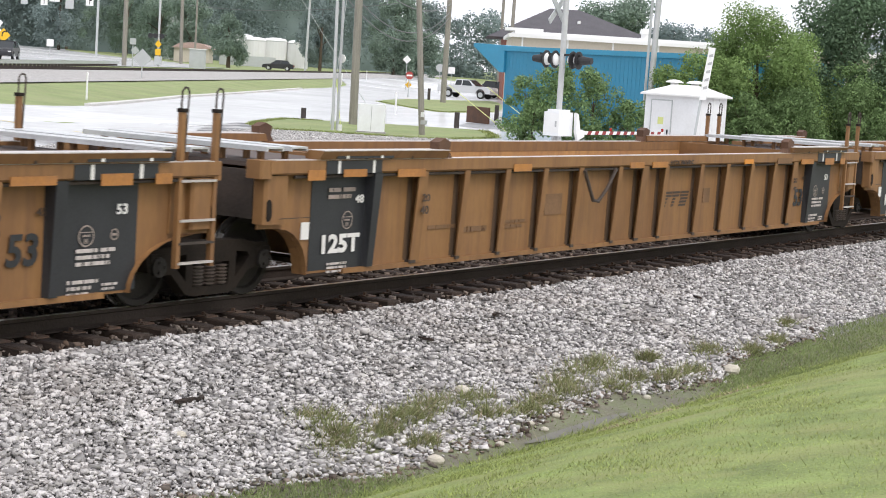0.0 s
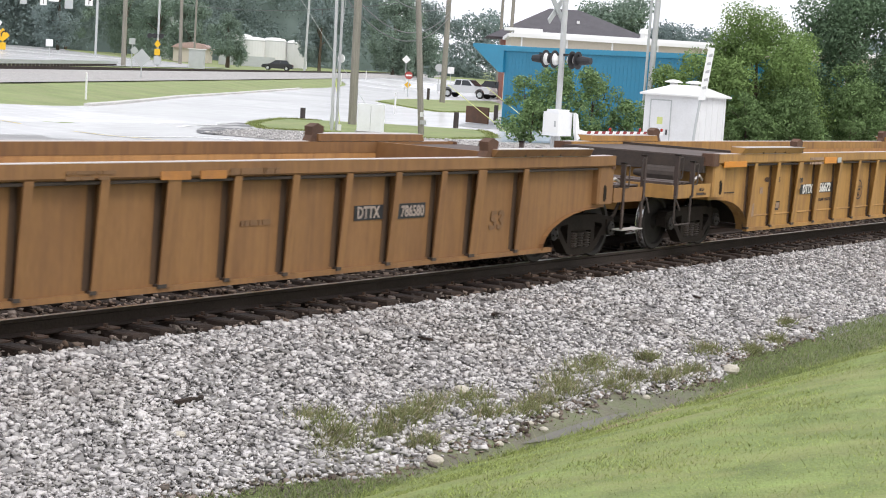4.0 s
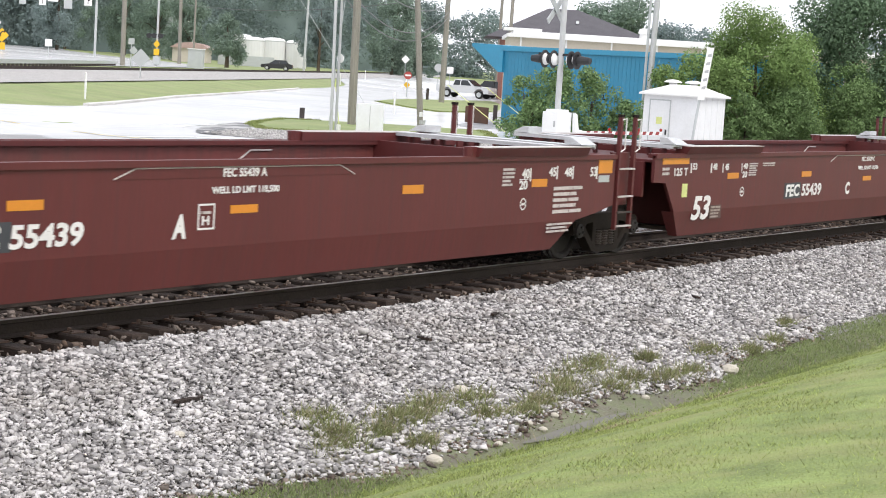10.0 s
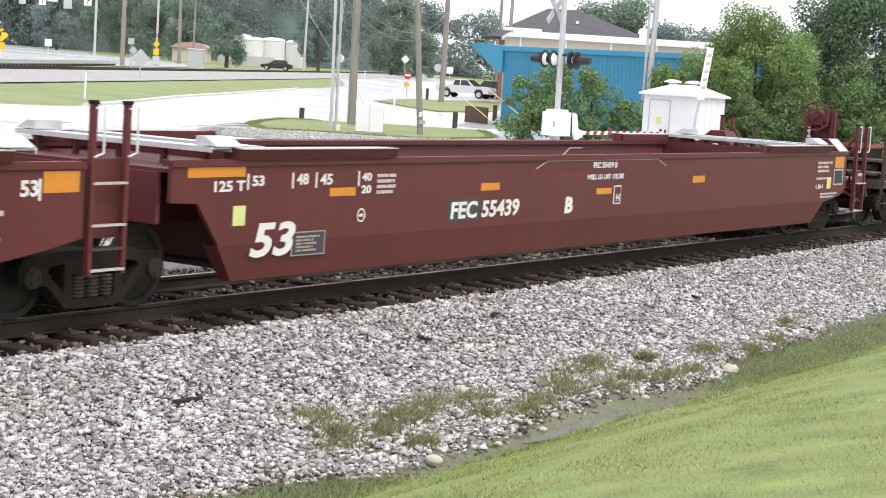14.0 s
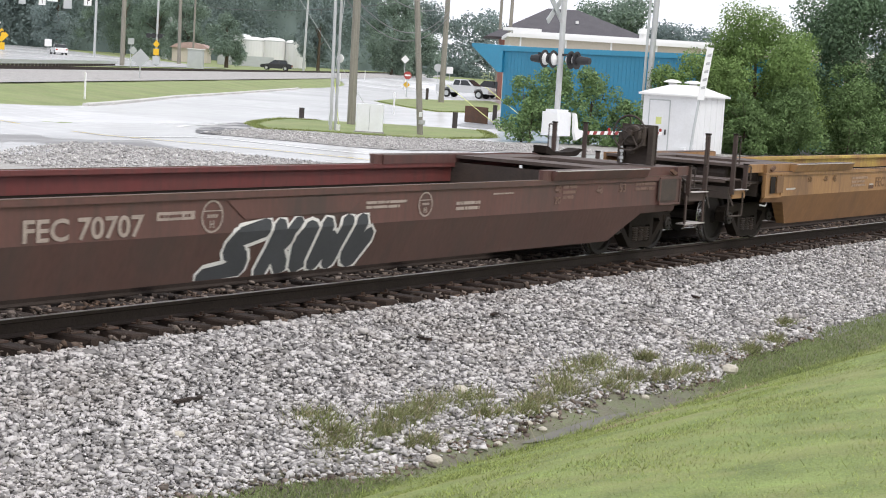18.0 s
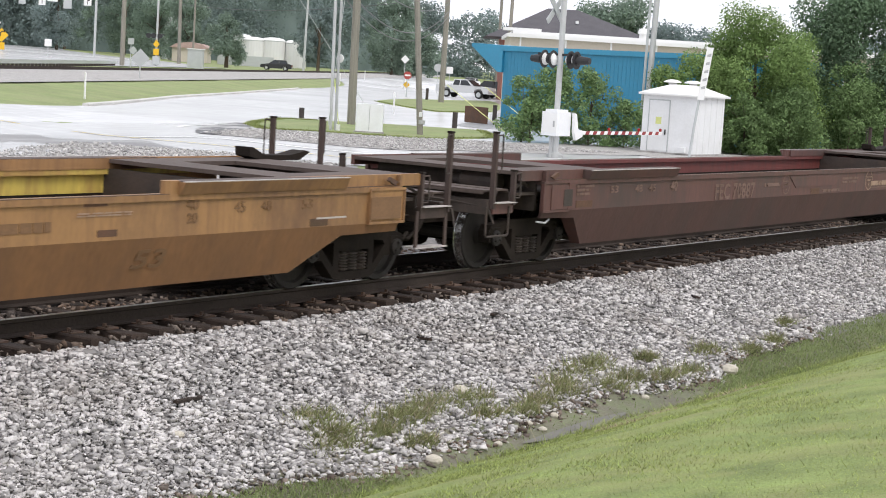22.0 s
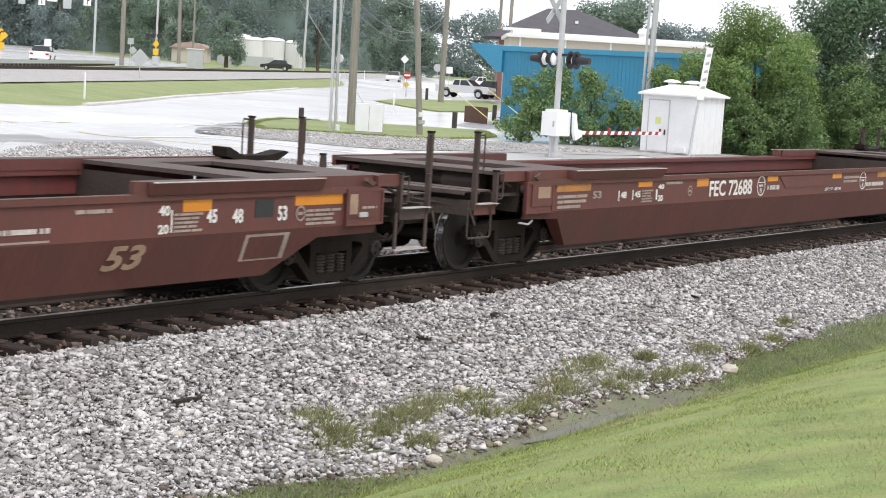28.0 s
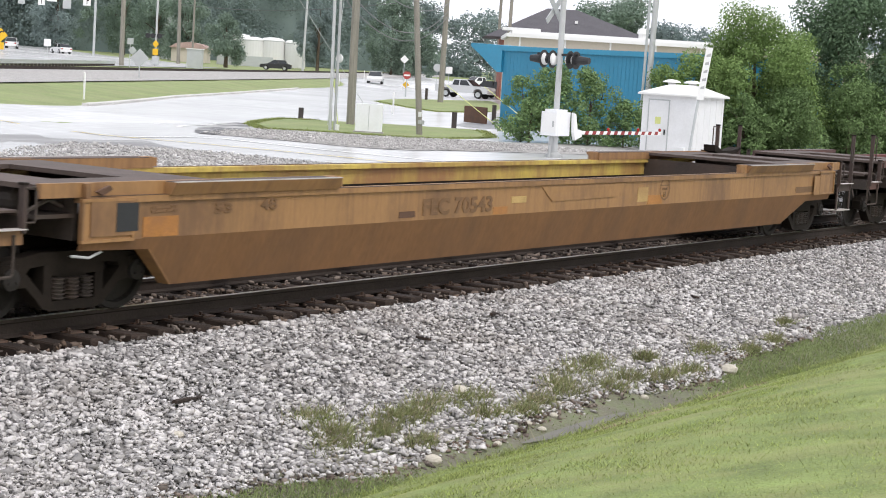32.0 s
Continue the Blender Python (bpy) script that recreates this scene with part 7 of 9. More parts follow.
# ---- vehicles ----
def road_car(name, label, m, paint, kind="sedan"):
    """A car whose front is at +x."""
    t = thing(name, label, "car" if kind != "pickup" else "pickup truck", m)
    if kind == "pickup":
        L, H, W = 5.8, 1.85, 1.95
        low = [(-2.9, 0.55), (-2.2, 0.52), (-2.15, 0.75), (-1.9, 0.95), (-1.5, 0.95), (-1.25, 0.75), (-1.2, 0.5), (1.35, 0.5), (1.4, 0.75), (1.65, 0.95), (2.05, 0.95), (2.3, 0.75), (2.35, 0.5), (2.85, 0.52), (2.9, 0.8), (2.82, 1.12), (1.35, 1.2), (-2.9, 1.18)]
        part("body", G().prism(low, -0.95, 0.95), paint, t)
        cab = [[(-1.15, -0.92, 1.19), (1.3, -0.92, 1.19), (1.3, 0.92, 1.19), (-1.15, 0.92, 1.19)], [(-0.95, -0.74, 1.82), (0.45, -0.74, 1.82), (0.45, 0.74, 1.82), (-0.95, 0.74, 1.82)]]
        cb = part("cab", G().stack(cab), paint, t)
        for s in (-1, 1):
            for x0, x1, q0, q1 in ((-1.0, -0.3, -0.88, -0.3), (-0.2, 0.95, -0.2, 0.45)):
                g = G().add([(x0, s * 0.925, 1.24), (x1, s * 0.925, 1.24), (q1, s * 0.775, 1.74), (q0, s * 0.775, 1.74), (x0, s * 0.90, 1.24), (x1, s * 0.90, 1.24), (q1, s * 0.75, 1.74), (q0, s * 0.75, 1.74)], [(0, 1, 2, 3), (4, 5, 6, 7), (0, 1, 5, 4), (1, 2, 6, 5), (2, 3, 7, 6), (3, 0, 4, 7)])
                part("side_window", g, M_GLASS, cb)
            part("tail_light", G().box(-2.915, -2.87, s * 0.80 - 0.08, s * 0.80 + 0.08, 0.8, 1.1), M_LAMPR, t)
            part("head_light", G().box(2.80, 2.90, s * 0.72 - 0.14, s * 0.72 + 0.14, 0.88, 1.05), M_SIGNW, t)
        part("windscreen", G().add([(1.32, -0.82, 1.22), (1.32, 0.82, 1.22), (0.52, 0.68, 1.78), (0.52, -0.68, 1.78), (1.2, -0.82, 1.22), (1.2, 0.82, 1.22), (0.42, 0.68, 1.78), (0.42, -0.68, 1.78)], [(0, 1, 2, 3), (4, 5, 6, 7), (0, 1, 5, 4), (1, 2, 6, 5), (2, 3, 7, 6), (3, 0, 4, 7)]), M_GLASS, cb)
        part("bumper", G().box(2.82, 2.96, -0.9, 0.9, 0.45, 0.68, 0.03), M_GREYP, t)
        wx, r = (-1.7, 1.85), 0.40
    else:
        low = [(-2.25, 0.32), (-1.75, 0.30), (-1.7, 0.5), (-1.5, 0.68), (-1.2, 0.68), (-1.0, 0.5), (-0.95, 0.28), (0.95, 0.28), (1.0, 0.5), (1.2, 0.68), (1.5, 0.68), (1.7, 0.5), (1.75, 0.30), (2.2, 0.34), (2.28, 0.62), (2.1, 0.80), (1.1, 0.93), (-1.9, 0.98), (-2.25, 0.88)]
        k = 1.18 if kind == "suv" else 1.0
        part("body", G().prism([(a, b * k) for a, b in low], -0.88, 0.88), paint, t)
        z0, z1 = 0.93 * k, 1.45 * (1.18 if kind == "suv" else 1.0)
        xb = -2.1 if kind == "suv" else -1.75
        cb = part("cabin", G().stack([[(xb, -0.82, z0), (1.1, -0.82, z0), (1.1, 0.82, z0), (xb, 0.82, z0)], [(xb + 0.45, -0.66, z1), (0.3, -0.66, z1), (0.3, 0.66, z1), (xb + 0.45, 0.66, z1)]]), M_GLASS, t, "dark windows")
        part("roof", G().box(xb + 0.42, 0.34, -0.67, 0.67, z1, z1 + 0.035, 0.05), paint, cb)
        for x in (-0.4,):
            part("pillar", G().box(x - 0.05, x + 0.05, -0.80, 0.80, z0, z1 - 0.05), paint, cb)
        for s in (-1, 1):
            part("tail_light", G().box(-2.27, -2.2, s * 0.7 - 0.14, s * 0.7 + 0.14, 0.66 * k, 0.82 * k), M_LAMPR, t)
            part("head_light", G().box(2.16, 2.27, s * 0.65 - 0.16, s * 0.65 + 0.16, 0.58 * k, 0.70 * k), M_SIGNW, t)
        wx, r = (-1.35, 1.35), 0.33 * k
    for x in wx:
        for s in (-1, 1):
            w = part("wheel", G().lathe([(r, -0.10), (r + 0.01, 0), (r, 0.10), (r * 0.6, 0.105)], (x, s * 0.82, r), "y", 18), M_TYRE, t)
            part("rim", G().lathe([(r * 0.62, s * 0.085), (r * 0.62, s * 0.125), (r * 0.2, s * 0.115)], (x, s * 0.82, r), "y", 14), M_SIGNG, w)
    return t


HEAD_R = math.degrees(math.atan2(RT.y, RT.x))
road_car("pickup_truck", "silver crew-cab pickup parked beside the road", pose(150.43, 81.32, 0.0, 0, 0, HEAD_R - 27), M_CARS, "pickup")
road_car("parked_car", "dark car parked behind the pickup", pose(160.5, 83.5, 0.0, 0, 0, HEAD_R - 30), M_CARD, "suv")
road_car("parked_car", "silver car parked behind the pickup", pose(166, 87.5, 0.0, 0, 0, HEAD_R - 25), M_CARS, "sedan")
road_car("parked_car", "dark truck parked before the tanks", pose(205, 148.5, 1.0, 0, 0, HEAD_R + 180), M_CARD, "sedan")
CAR_A = road_car("moving_car", "white sedan driving on the highway", pose(0, 0, 0), M_CARW)
CAR_B = road_car("moving_car", "white sedan turning onto the highway", pose(0, 0, 0), M_CARW)
CAR_C = road_car("moving_car", "white sport utility car on the highway", pose(0, 0, 0), M_CARW, "suv")
CAR_D = road_car("moving_car", "white car coming slowly along the road", pose(0, 0, 0), M_CARW)
CAR_E = road_car("pickup_truck", "white pickup pulling in behind the parked cars", pose(0, 0, 0), M_CARW, "pickup")
CAR_F = road_car("moving_car", "dark car leaving along the highway", pose(0, 0, 0), M_CARD, "suv")


# ---- lettering and plates on the cars ----
def left_end_marks(c):
    letters(c, "125T", 1.19, 0.50, 0.75, 0.23, M_WHITE, 0.0, -1.402, 0.04)
    letters(c, "48", 1.81, 1.09, 0.18, 0.10, M_WHITE, 0, -1.402, 0.03)
    ringmark(c, 1.67, 0.89, 0.11, M_FADED, -1.402)
    bars(c, 1.28, 1.83, 1.15, 1.28, M_FADED, 2, -1.402, 4)
    bars(c, 1.31, 1.72, 0.27, 0.39, M_WHITE, 3, -1.402, 4)
    plate(c, "placard", 0.78, 0.93, 0.69, 0.89, M_WHITE, -1.402, "white data placard", 0.004)
    bars(c, 0.20, 0.78, 0.96, 0.97, M_DARKTXT, 1, -1.525, 4)
    plate(c, "reflector", 0.67, 1.00, 1.39, 1.51, M_FADEOR, -1.551)
    plate(c, "reflector", 1.36, 1.82, 1.42, 1.51, M_FADEOR, -1.551)
    plate(c, "reflector", 2.48, 3.09, 1.40, 1.50, M_FADEOR, -1.551)
    letters(c, "20", 3.08, 1.08, 0.17, 0.10, M_DARKTXT, 0, -1.53, 0.03)
    letters(c, "40", 3.05, 0.92, 0.18, 0.11, M_DARKTXT, 0, -1.53, 0.03)


def right_end_marks(c):
    letters(c, "53", 15.63, 0.63, 0.42, 0.32, M_BLACKP, 0.1, -1.402, 0.03)
    letters(c, "45", 16.00, 1.11, 0.15, 0.08, M_DARKTXT, 0, -1.402, 0.02)
    plate(c, "reflector", 16.72, 17.17, 1.40, 1.52, M_FADEOR, -1.551)
    plate(c, "reflector", 17.51, 17.76, 1.40, 1.51, M_FADEOR, -1.551)
    plate(c, "reflector", 15.52, 16.12, 1.42, 1.51, M_FADEOR, -1.551)
    ringmark(c, 17.09, 0.89, 0.06, M_FADED, -1.402)
    letters(c, "20", 15.28, 1.08, 0.15, 0.09, M_DARKTXT, 0, -1.53, 0.03)
    letters(c, "40", 15.27, 0.94, 0.16, 0.07, M_DARKTXT, 0, -1.53, 0.03)
    letters(c, "53", 17.11, 1.09, 0.16, 0.11, M_WHITE, 0, -1.402, 0.03)
    ringmark(c, 16.69, 0.89, 0.11, M_FADED, -1.402)
    bars(c, 16.56, 17.13, 0.59, 0.76, M_WHITE, 3, -1.402, 5)
    bars(c, 16.45, 16.90, 0.29, 0.45, M_WHITE, 3, -1.402, 5)
    bars(c, 16.94, 17.18, 0.33, 0.40, M_WHITE, 2, -1.402, 3)


for key in ("u1", "u2"):
    left_end_marks(CARS[key][0])
for key in ("u0", "u1"):
    right_end_marks(CARS[key][0])
for key in ("u0", "u1", "u2"):
    black_ends(*CARS[key], key != "u0", key != "u2")
logo_bars(CARS["u1"][0], 10.12, 11.04, 0.78, 1.04, M_DARKTXT, -1.39)
plate(CARS["u3"][0], "number_panel", 13.2, 14.75, 0.76, 1.05, M_BLACKP, -1.39)
logo_bars(CARS["u3"][0], 13.25, 14.7, 0.78, 1.03, M_WHITE, -1.397)
graffiti(CARS["s1"][0], 8.67, 11.79, 0.30, 0.93)
c = CARS["u1"][0]
bars(c, 3.45, 4.12, 0.70, 0.75, M_GHOSTY, 1, -1.39, 4)
bars(c, 4.27, 4.90, 0.63, 0.70, M_GHOSTY, 1, -1.39, 4)
bars(c, 5.30, 5.91, 0.64, 0.75, M_GHOSTY, 2, -1.39, 4)
plate(c, "stencil", 6.43, 6.92, 0.78, 1.08, M_GHOSTY, -1.39, "faint square stencil", 0.003)
plate(c, "reflector", 5.26, 5.73, 1.43, 1.53, M_FADEOR, -1.545)
plate(c, "reflector", 8.70, 9.17, 1.43, 1.52, M_FADEOR, -1.545)
letters(c, "DTTX 786580 C", 10.08, 1.47, 0.84, 0.07, M_DARKTXT, 0, -1.545, 0.03)
plate(c, "reflector", 9.45, 9.99, 1.43, 1.52, M_FADEOR, -1.545)
plate(c, "reflector", 12.97, 13.35, 1.45, 1.53, M_ORANGE, -1.545)
plate(c, "patch", 14.42, 15.09, 1.44, 1.54, M_GHOSTY, -1.545, "dull paint patch", 0.004)
plate(c, "stencil", 11.71, 11.97, 0.81, 1.05, M_GHOSTY, -1.39, "faint grey stencil square", 0.004)
c = CARS["u2"][0]
bars(c, 3.45, 3.99, 0.71, 0.80, M_GHOSTY, 1, -1.39, 4)
bars(c, 3.45, 3.99, 0.54, 0.61, M_GHOSTY, 1, -1.39, 5)
bars(c, 4.34, 5.03, 0.62, 0.68, M_TAN, 1, -1.39, 4)
bars(c, 5.37, 5.98, 0.65, 0.75, M_GHOSTY, 2, -1.39, 4)
plate(c, "reflector", 5.07, 5.56, 1.44, 1.53, M_FADEOR, -1.545)
plate(c, "reflector", 9.10, 9.56, 1.44, 1.53, M_FADEOR, -1.545)
plate(c, "reflector", 9.72, 10.14, 1.44, 1.53, M_FADEOR, -1.545)
bars(c, 7.74, 8.45, 1.46, 1.55, M_GHOSTY, 2, -1.545, 4)
bars(c, 10.20, 11.07, 1.48, 1.55, M_GHOSTY, 1, -1.545, 4)
plate(c, "stencil", 6.47, 6.93, 0.75, 1.07, M_GHOSTY, -1.39, "faint grey stencil square", 0.004)
bars(c, 10.60, 11.15, 0.89, 0.95, M_GHOSTY, 1, -1.39, 4)
plate(c, "number_panel", 12.74, 13.34, 0.87, 1.05, M_BLACKP, -1.39, "black number panel", 0.004)
letters(c, "DTTX", 12.79, 0.89, 0.47, 0.15, M_FADED, 0, -1.396, 0.03)
plate(c, "number_panel", 13.66, 14.28, 0.86, 1.05, M_BLACKP, -1.39, "black number panel", 0.004)
letters(c, "786580", 13.72, 0.88, 0.52, 0.15, M_FADED, 0, -1.396, 0.03)
letters(c, "53", 15.86, 0.63, 0.38, 0.26, M_GHOSTY, 0.1, -1.39, 0.03)
c = CARS["u3"][0]
plate(c, "number_panel", 4.04, 4.66, 0.84, 1.02, M_BLACKP, -1.39, "black number panel", 0.004)
plate(c, "number_panel", 4.97, 5.71, 0.85, 1.04, M_BLACKP, -1.39, "black number panel", 0.004)
letters(c, "DTTX", 4.15, 0.85, 0.50, 0.17, M_WHITE, 0.15, -1.396, 0.04)
letters(c, "56672", 4.97, 0.86, 0.59, 0.18, M_WHITE, 0.15, -1.396, 0.04)
letters(c, "D LMT 160700", 4.94, 0.69, 0.73, 0.06, M_DARKTXT, 0, -1.39, 0.03)
letters(c, "20", 3.66, 1.08, 0.14, 0.09, M_BLACKP, 0, -1.53, 0.03)
letters(c, "40", 3.65, 0.91, 0.16, 0.09, M_BLACKP, 0, -1.53, 0.03)
letters(c, "45", 2.86, 1.09, 0.18, 0.09, M_DARKTXT, 0, -1.39, 0.03)
bars(c, 2.85, 3.08, 0.58, 0.71, M_DARKTXT, 2, -1.39, 2)
ringmark(c, 7.15, 0.86, 0.2, M_DARKTXT, -1.39)
plate(c, "reflector", 4.78, 5.40, 1.42, 1.54, M_ORANGE, -1.545)
plate(c, "tag", 5.46, 5.65, 1.43, 1.53, M_SIGNG, -1.545, "pale tag", 0.004)
plate(c, "reflector", 9.56, 10.01, 1.44, 1.54, M_ORANGE, -1.545)
plate(c, "reflector", 13.64, 14.02, 1.43, 1.53, M_ORANGE, -1.545)
bars(c, 4.03, 4.73, 1.41, 1.54, M_TAN, 2, -1.545, 4)
letters(c, "DTTX 656672", 10.17, 1.46, 0.81, 0.07, M_DARKTXT, 0, -1.545, 0.03)
letters(c, "NWF13", 11.28, 0.86, 0.46, 0.10, M_DARKTXT, 0, -1.39, 0.03)
letters(c, "53", 15.27, 0.79, 0.36, 0.34, M_BLACKP, 0.1, -1.39, 0.05)
letters(c, "20", 15.95, 1.07, 0.16, 0.10, M_DARKTXT, 0, -1.52, 0.03)
letters(c, "40", 15.95, 0.90, 0.16, 0.10, M_DARKTXT, 0, -1.515, 0.03)
letters(c, "45", 16.68, 1.09, 0.18, 0.10, M_DARKTXT, 0, -1.39, 0.03)
plate(c, "placard", 16.30, 16.82, 0.72, 0.91, M_PEEL, -1.39, "pale worn data placard", 0.003)
bars(c, 18.57, 19.21, 1.05, 1.09, M_DARKTXT, 1, -1.39, 4)
letters(c, "3", 1.87, 1.09, 0.06, 0.08, M_DARKTXT, 0, -1.39, 0.03)
letters(c, "48", 2.32, 1.10, 0.20, 0.09, M_DARKTXT, 0, -1.39, 0.03)
plate(c, "patch", 1.79, 1.95, 0.50, 0.72, M_TAN, -1.39)
plate(c, "stencil", 2.17, 2.29, 0.90, 1.01, M_TAN, -1.39)
plate(c, "reflector", 0.20, 1.14, 1.40, 1.50, M_ORANGE, -1.545)
plate(c, "placard", 17.19, 17.52, 0.51, 0.79, M_SIGNG, -1.39, "pale data placard", 0.004)
plate(c, "placard_face", 17.21, 17.48, 0.53, 0.78, M_BLACKP, -1.396)
plate(c, "placard", 17.68, 17.88, 0.52, 0.72, M_TAN, -1.39, "pale data placard", 0.004)
letters(c, "IW B R '13", 18.63, 1.05, 0.50, 0.07, M_DARKTXT, 0, -1.39, 0.03)
bars(c, 18.67, 19.17, 0.93, 0.94, M_DARKTXT, 1, -1.39, 6)
plate(c, "tag_frame", 18.39, 18.62, 0.93, 1.01, M_TRUCK, -1.39)
plate(c, "tag", 18.40, 18.59, 0.95, 0.99, M_TAN, -1.396)
bars(c, 16.33, 16.80, 0.74, 0.90, M_GHOSTY, 5, -1.396, 2)
letters(c, "53", 17.78, 1.10, 0.11, 0.09, M_DARKTXT, 0, -1.39, 0.03)
plate(c, "reflector", 18.36, 19.23, 1.42, 1.51, M_ORANGE, -1.545)
plate(c, "notice", 19.31, 19.56, 1.41, 1.54, M_SIGNG, -1.545)
plate(c, "notice", 19.89, 20.16, 0.94, 1.09, M_SIGNG, -1.48)
letters(c, "AIL LD", -0.59, 1.02, 0.19, 0.05, M_DARKTXT, 0, -1.48, 0.03)
bars(c, -0.67, -0.30, 0.95, 0.99, M_DARKTXT, 1, -1.48, 3)
bars(c, 0.51, 1.06, 0.94, 0.96, M_DARKTXT, 1, -1.39, 5)
plate(c, "stencil_frame", 2.89, 3.11, 0.61, 0.74, M_TRUCK, -1.39)
plate(c, "stencil_face", 2.92, 3.07, 0.62, 0.72, M_TAN, -1.396)
plate(c, "notice", 1.82, 1.95, 0.50, 0.73, M_TAN, -1.39)
plate(c, "soot_patch", 17.20, 18.02, 0.85, 1.44, M_SOOT, -1.386, "sooty weathered panel", 0.002)
plate(c, "soot_patch", 15.25, 15.50, 0.33, 0.48, M_SOOT, -1.386, "", 0.002)
c = CARS["fa"][0]
plate(c, "reflector", 0.10, 0.56, 1.33, 1.53, M_ORANGE)
bars(c, 0.72, 1.48, 1.26, 1.46, M_WHITE, 3, -1.5, 4)
bars(c, 0.69, 1.21, 0.95, 0.98, M_WHITE, 1, -1.5, 4)
bars(c, 0.30, 0.63, 0.81, 0.86, M_WHITE, 1, -1.5, 4)
letters(c, "53", 1.92, 1.33, 0.17, 0.12, M_WHITE)
plate(c, "tick_mark", 1.84, 1.89, 1.29, 1.45, M_WHITE)
letters(c, "48", 2.71, 1.33, 0.18, 0.13, M_WHITE)
plate(c, "tick_mark", 2.62, 2.68, 1.29, 1.46, M_WHITE)
letters(c, "45", 3.16, 1.33, 0.19, 0.13, M_WHITE)
plate(c, "tick_mark", 3.09, 3.14, 1.29, 1.46, M_WHITE)
plate(c, "reflector", 3.33, 3.78, 1.18, 1.29, M_ORANGE)
letters(c, "40", 3.96, 1.36, 0.19, 0.10, M_WHITE)
letters(c, "20", 3.97, 1.21, 0.18, 0.10, M_WHITE)
plate(c, "tick_mark", 3.89, 3.92, 1.28, 1.46, M_WHITE)
bars(c, 4.21, 4.65, 1.22, 1.46, M_WHITE, 4, -1.5, 2)
ringmark(c, 3.94, 0.95, 0.085, M_WHITE)
plate(c, "placard", 1.58, 1.79, 0.93, 1.14, M_PLAC, -1.5, "yellow-green placard", 0.004)
letters(c, "53", 1.95, 0.52, 0.70, 0.39, M_WHITE, 0.22, -1.5, 0.03)
bars(c, 2.64, 3.35, 0.52, 0.61, M_WHITE, 2, -1.5, 4)
plate(c, "number_panel", 5.83, 6.68, 0.79, 1.08, M_SPRAY, -1.5, "dark repainted panel", 0.001)
letters(c, "FEC 55439", 5.89, 0.81, 1.74, 0.24, M_WHITE, 0.08, -1.5, 0.03)
plate(c, "reflector", 6.61, 7.08, 1.18, 1.28, M_ORANGE)
letters(c, "A", 8.92, 0.81, 0.22, 0.26, M_WHITE, 0.15, -1.5, 0.05)
plate(c, "reflector", 13.16, 13.62, 1.18, 1.29, M_ORANGE)
plate(c, "reflector", 9.86, 10.33, 1.05, 1.14, M_ORANGE)
letters(c, "FEC 55439 A", 9.71, 1.45, 0.75, 0.10, M_WHITE)
letters(c, "WELL LD LMT 118,500", 9.53, 1.26, 1.16, 0.09, M_WHITE)
plate(c, "frame_bar", 9.33, 9.35, 0.89, 1.16, M_WHITE)
plate(c, "frame_bar", 9.58, 9.60, 0.89, 1.17, M_WHITE)
plate(c, "frame_bar", 9.33, 9.58, 1.15, 1.17, M_WHITE)
plate(c, "frame_bar", 9.34, 9.58, 0.89, 0.91, M_WHITE)
letters(c, "H", 9.39, 0.94, 0.12, 0.10, M_WHITE)
bars(c, 9.37, 9.55, 1.06, 1.09, M_WHITE, 1, -1.5, 1)
bars(c, 15.54, 15.88, 1.23, 1.47, M_WHITE, 5, -1.5, 1)
letters(c, "40", 16.05, 1.32, 0.20, 0.14, M_WHITE)
letters(c, "20", 15.99, 1.17, 0.22, 0.13, M_WHITE)
plate(c, "reflector", 16.34, 16.76, 1.20, 1.31, M_ORANGE)
letters(c, "45", 16.79, 1.34, 0.21, 0.13, M_WHITE)
letters(c, "48", 17.24, 1.33, 0.22, 0.13, M_WHITE)
letters(c, "53", 18.01, 1.32, 0.19, 0.14, M_WHITE)
plate(c, "reflector", 18.27, 18.70, 1.36, 1.56, M_ORANGE)
plate(c, "patch", 18.29, 18.62, 1.23, 1.33, M_SIGNG)
bars(c, 16.96, 17.82, 0.81, 1.19, M_WHITE, 5, -1.5, 1)
bars(c, 16.82, 17.58, 0.54, 0.67, M_WHITE, 3, -1.5, 3)
ringmark(c, 16.12, 0.97, 0.085, M_WHITE)
for x, z in ((16.27, 1.28), (17.02, 1.30), (17.48, 1.29), (18.21, 1.28)):
    plate(c, "tick_mark", x, x + 0.03, z, z + 0.19, M_WHITE)
plate(c, "dividing_line", 15.99, 16.22, 1.305, 1.315, M_WHITE)
letters(c, "END", -1.55, 1.15, 0.16, 0.05, M_WHITE, 0, -1.478, 0.03)
c = CARS["fc"][0]
plate(c, "reflector", 0.27, 1.23, 1.47, 1.57, M_ORANGE)
letters(c, "125 T", 0.70, 1.28, 0.50, 0.13, M_WHITE)
bars(c, 0.27, 0.54, 1.30, 1.42, M_WHITE, 2, -1.5, 2)
letters(c, "53", 1.38, 1.37, 0.16, 0.11, M_WHITE)
plate(c, "tick_mark", 1.31, 1.35, 1.32, 1.48, M_WHITE)
letters(c, "48", 2.16, 1.36, 0.17, 0.11, M_WHITE)
plate(c, "tick_mark", 2.09, 2.13, 1.31, 1.47, M_WHITE)
plate(c, "placard", 1.04, 1.23, 0.93, 1.15, M_PLAC, -1.5, "yellow-green placard", 0.004)
letters(c, "53", 1.43, 0.54, 0.73, 0.40, M_WHITE, 0.22, -1.5, 0.03)
plate(c, "stencil", 2.15, 2.62, 0.54, 0.77, M_DARKRED, -1.5, "dark stencil panel", 0.004)
bars(c, 2.20, 2.59, 0.56, 0.75, M_FADED, 4, -1.5, 2)
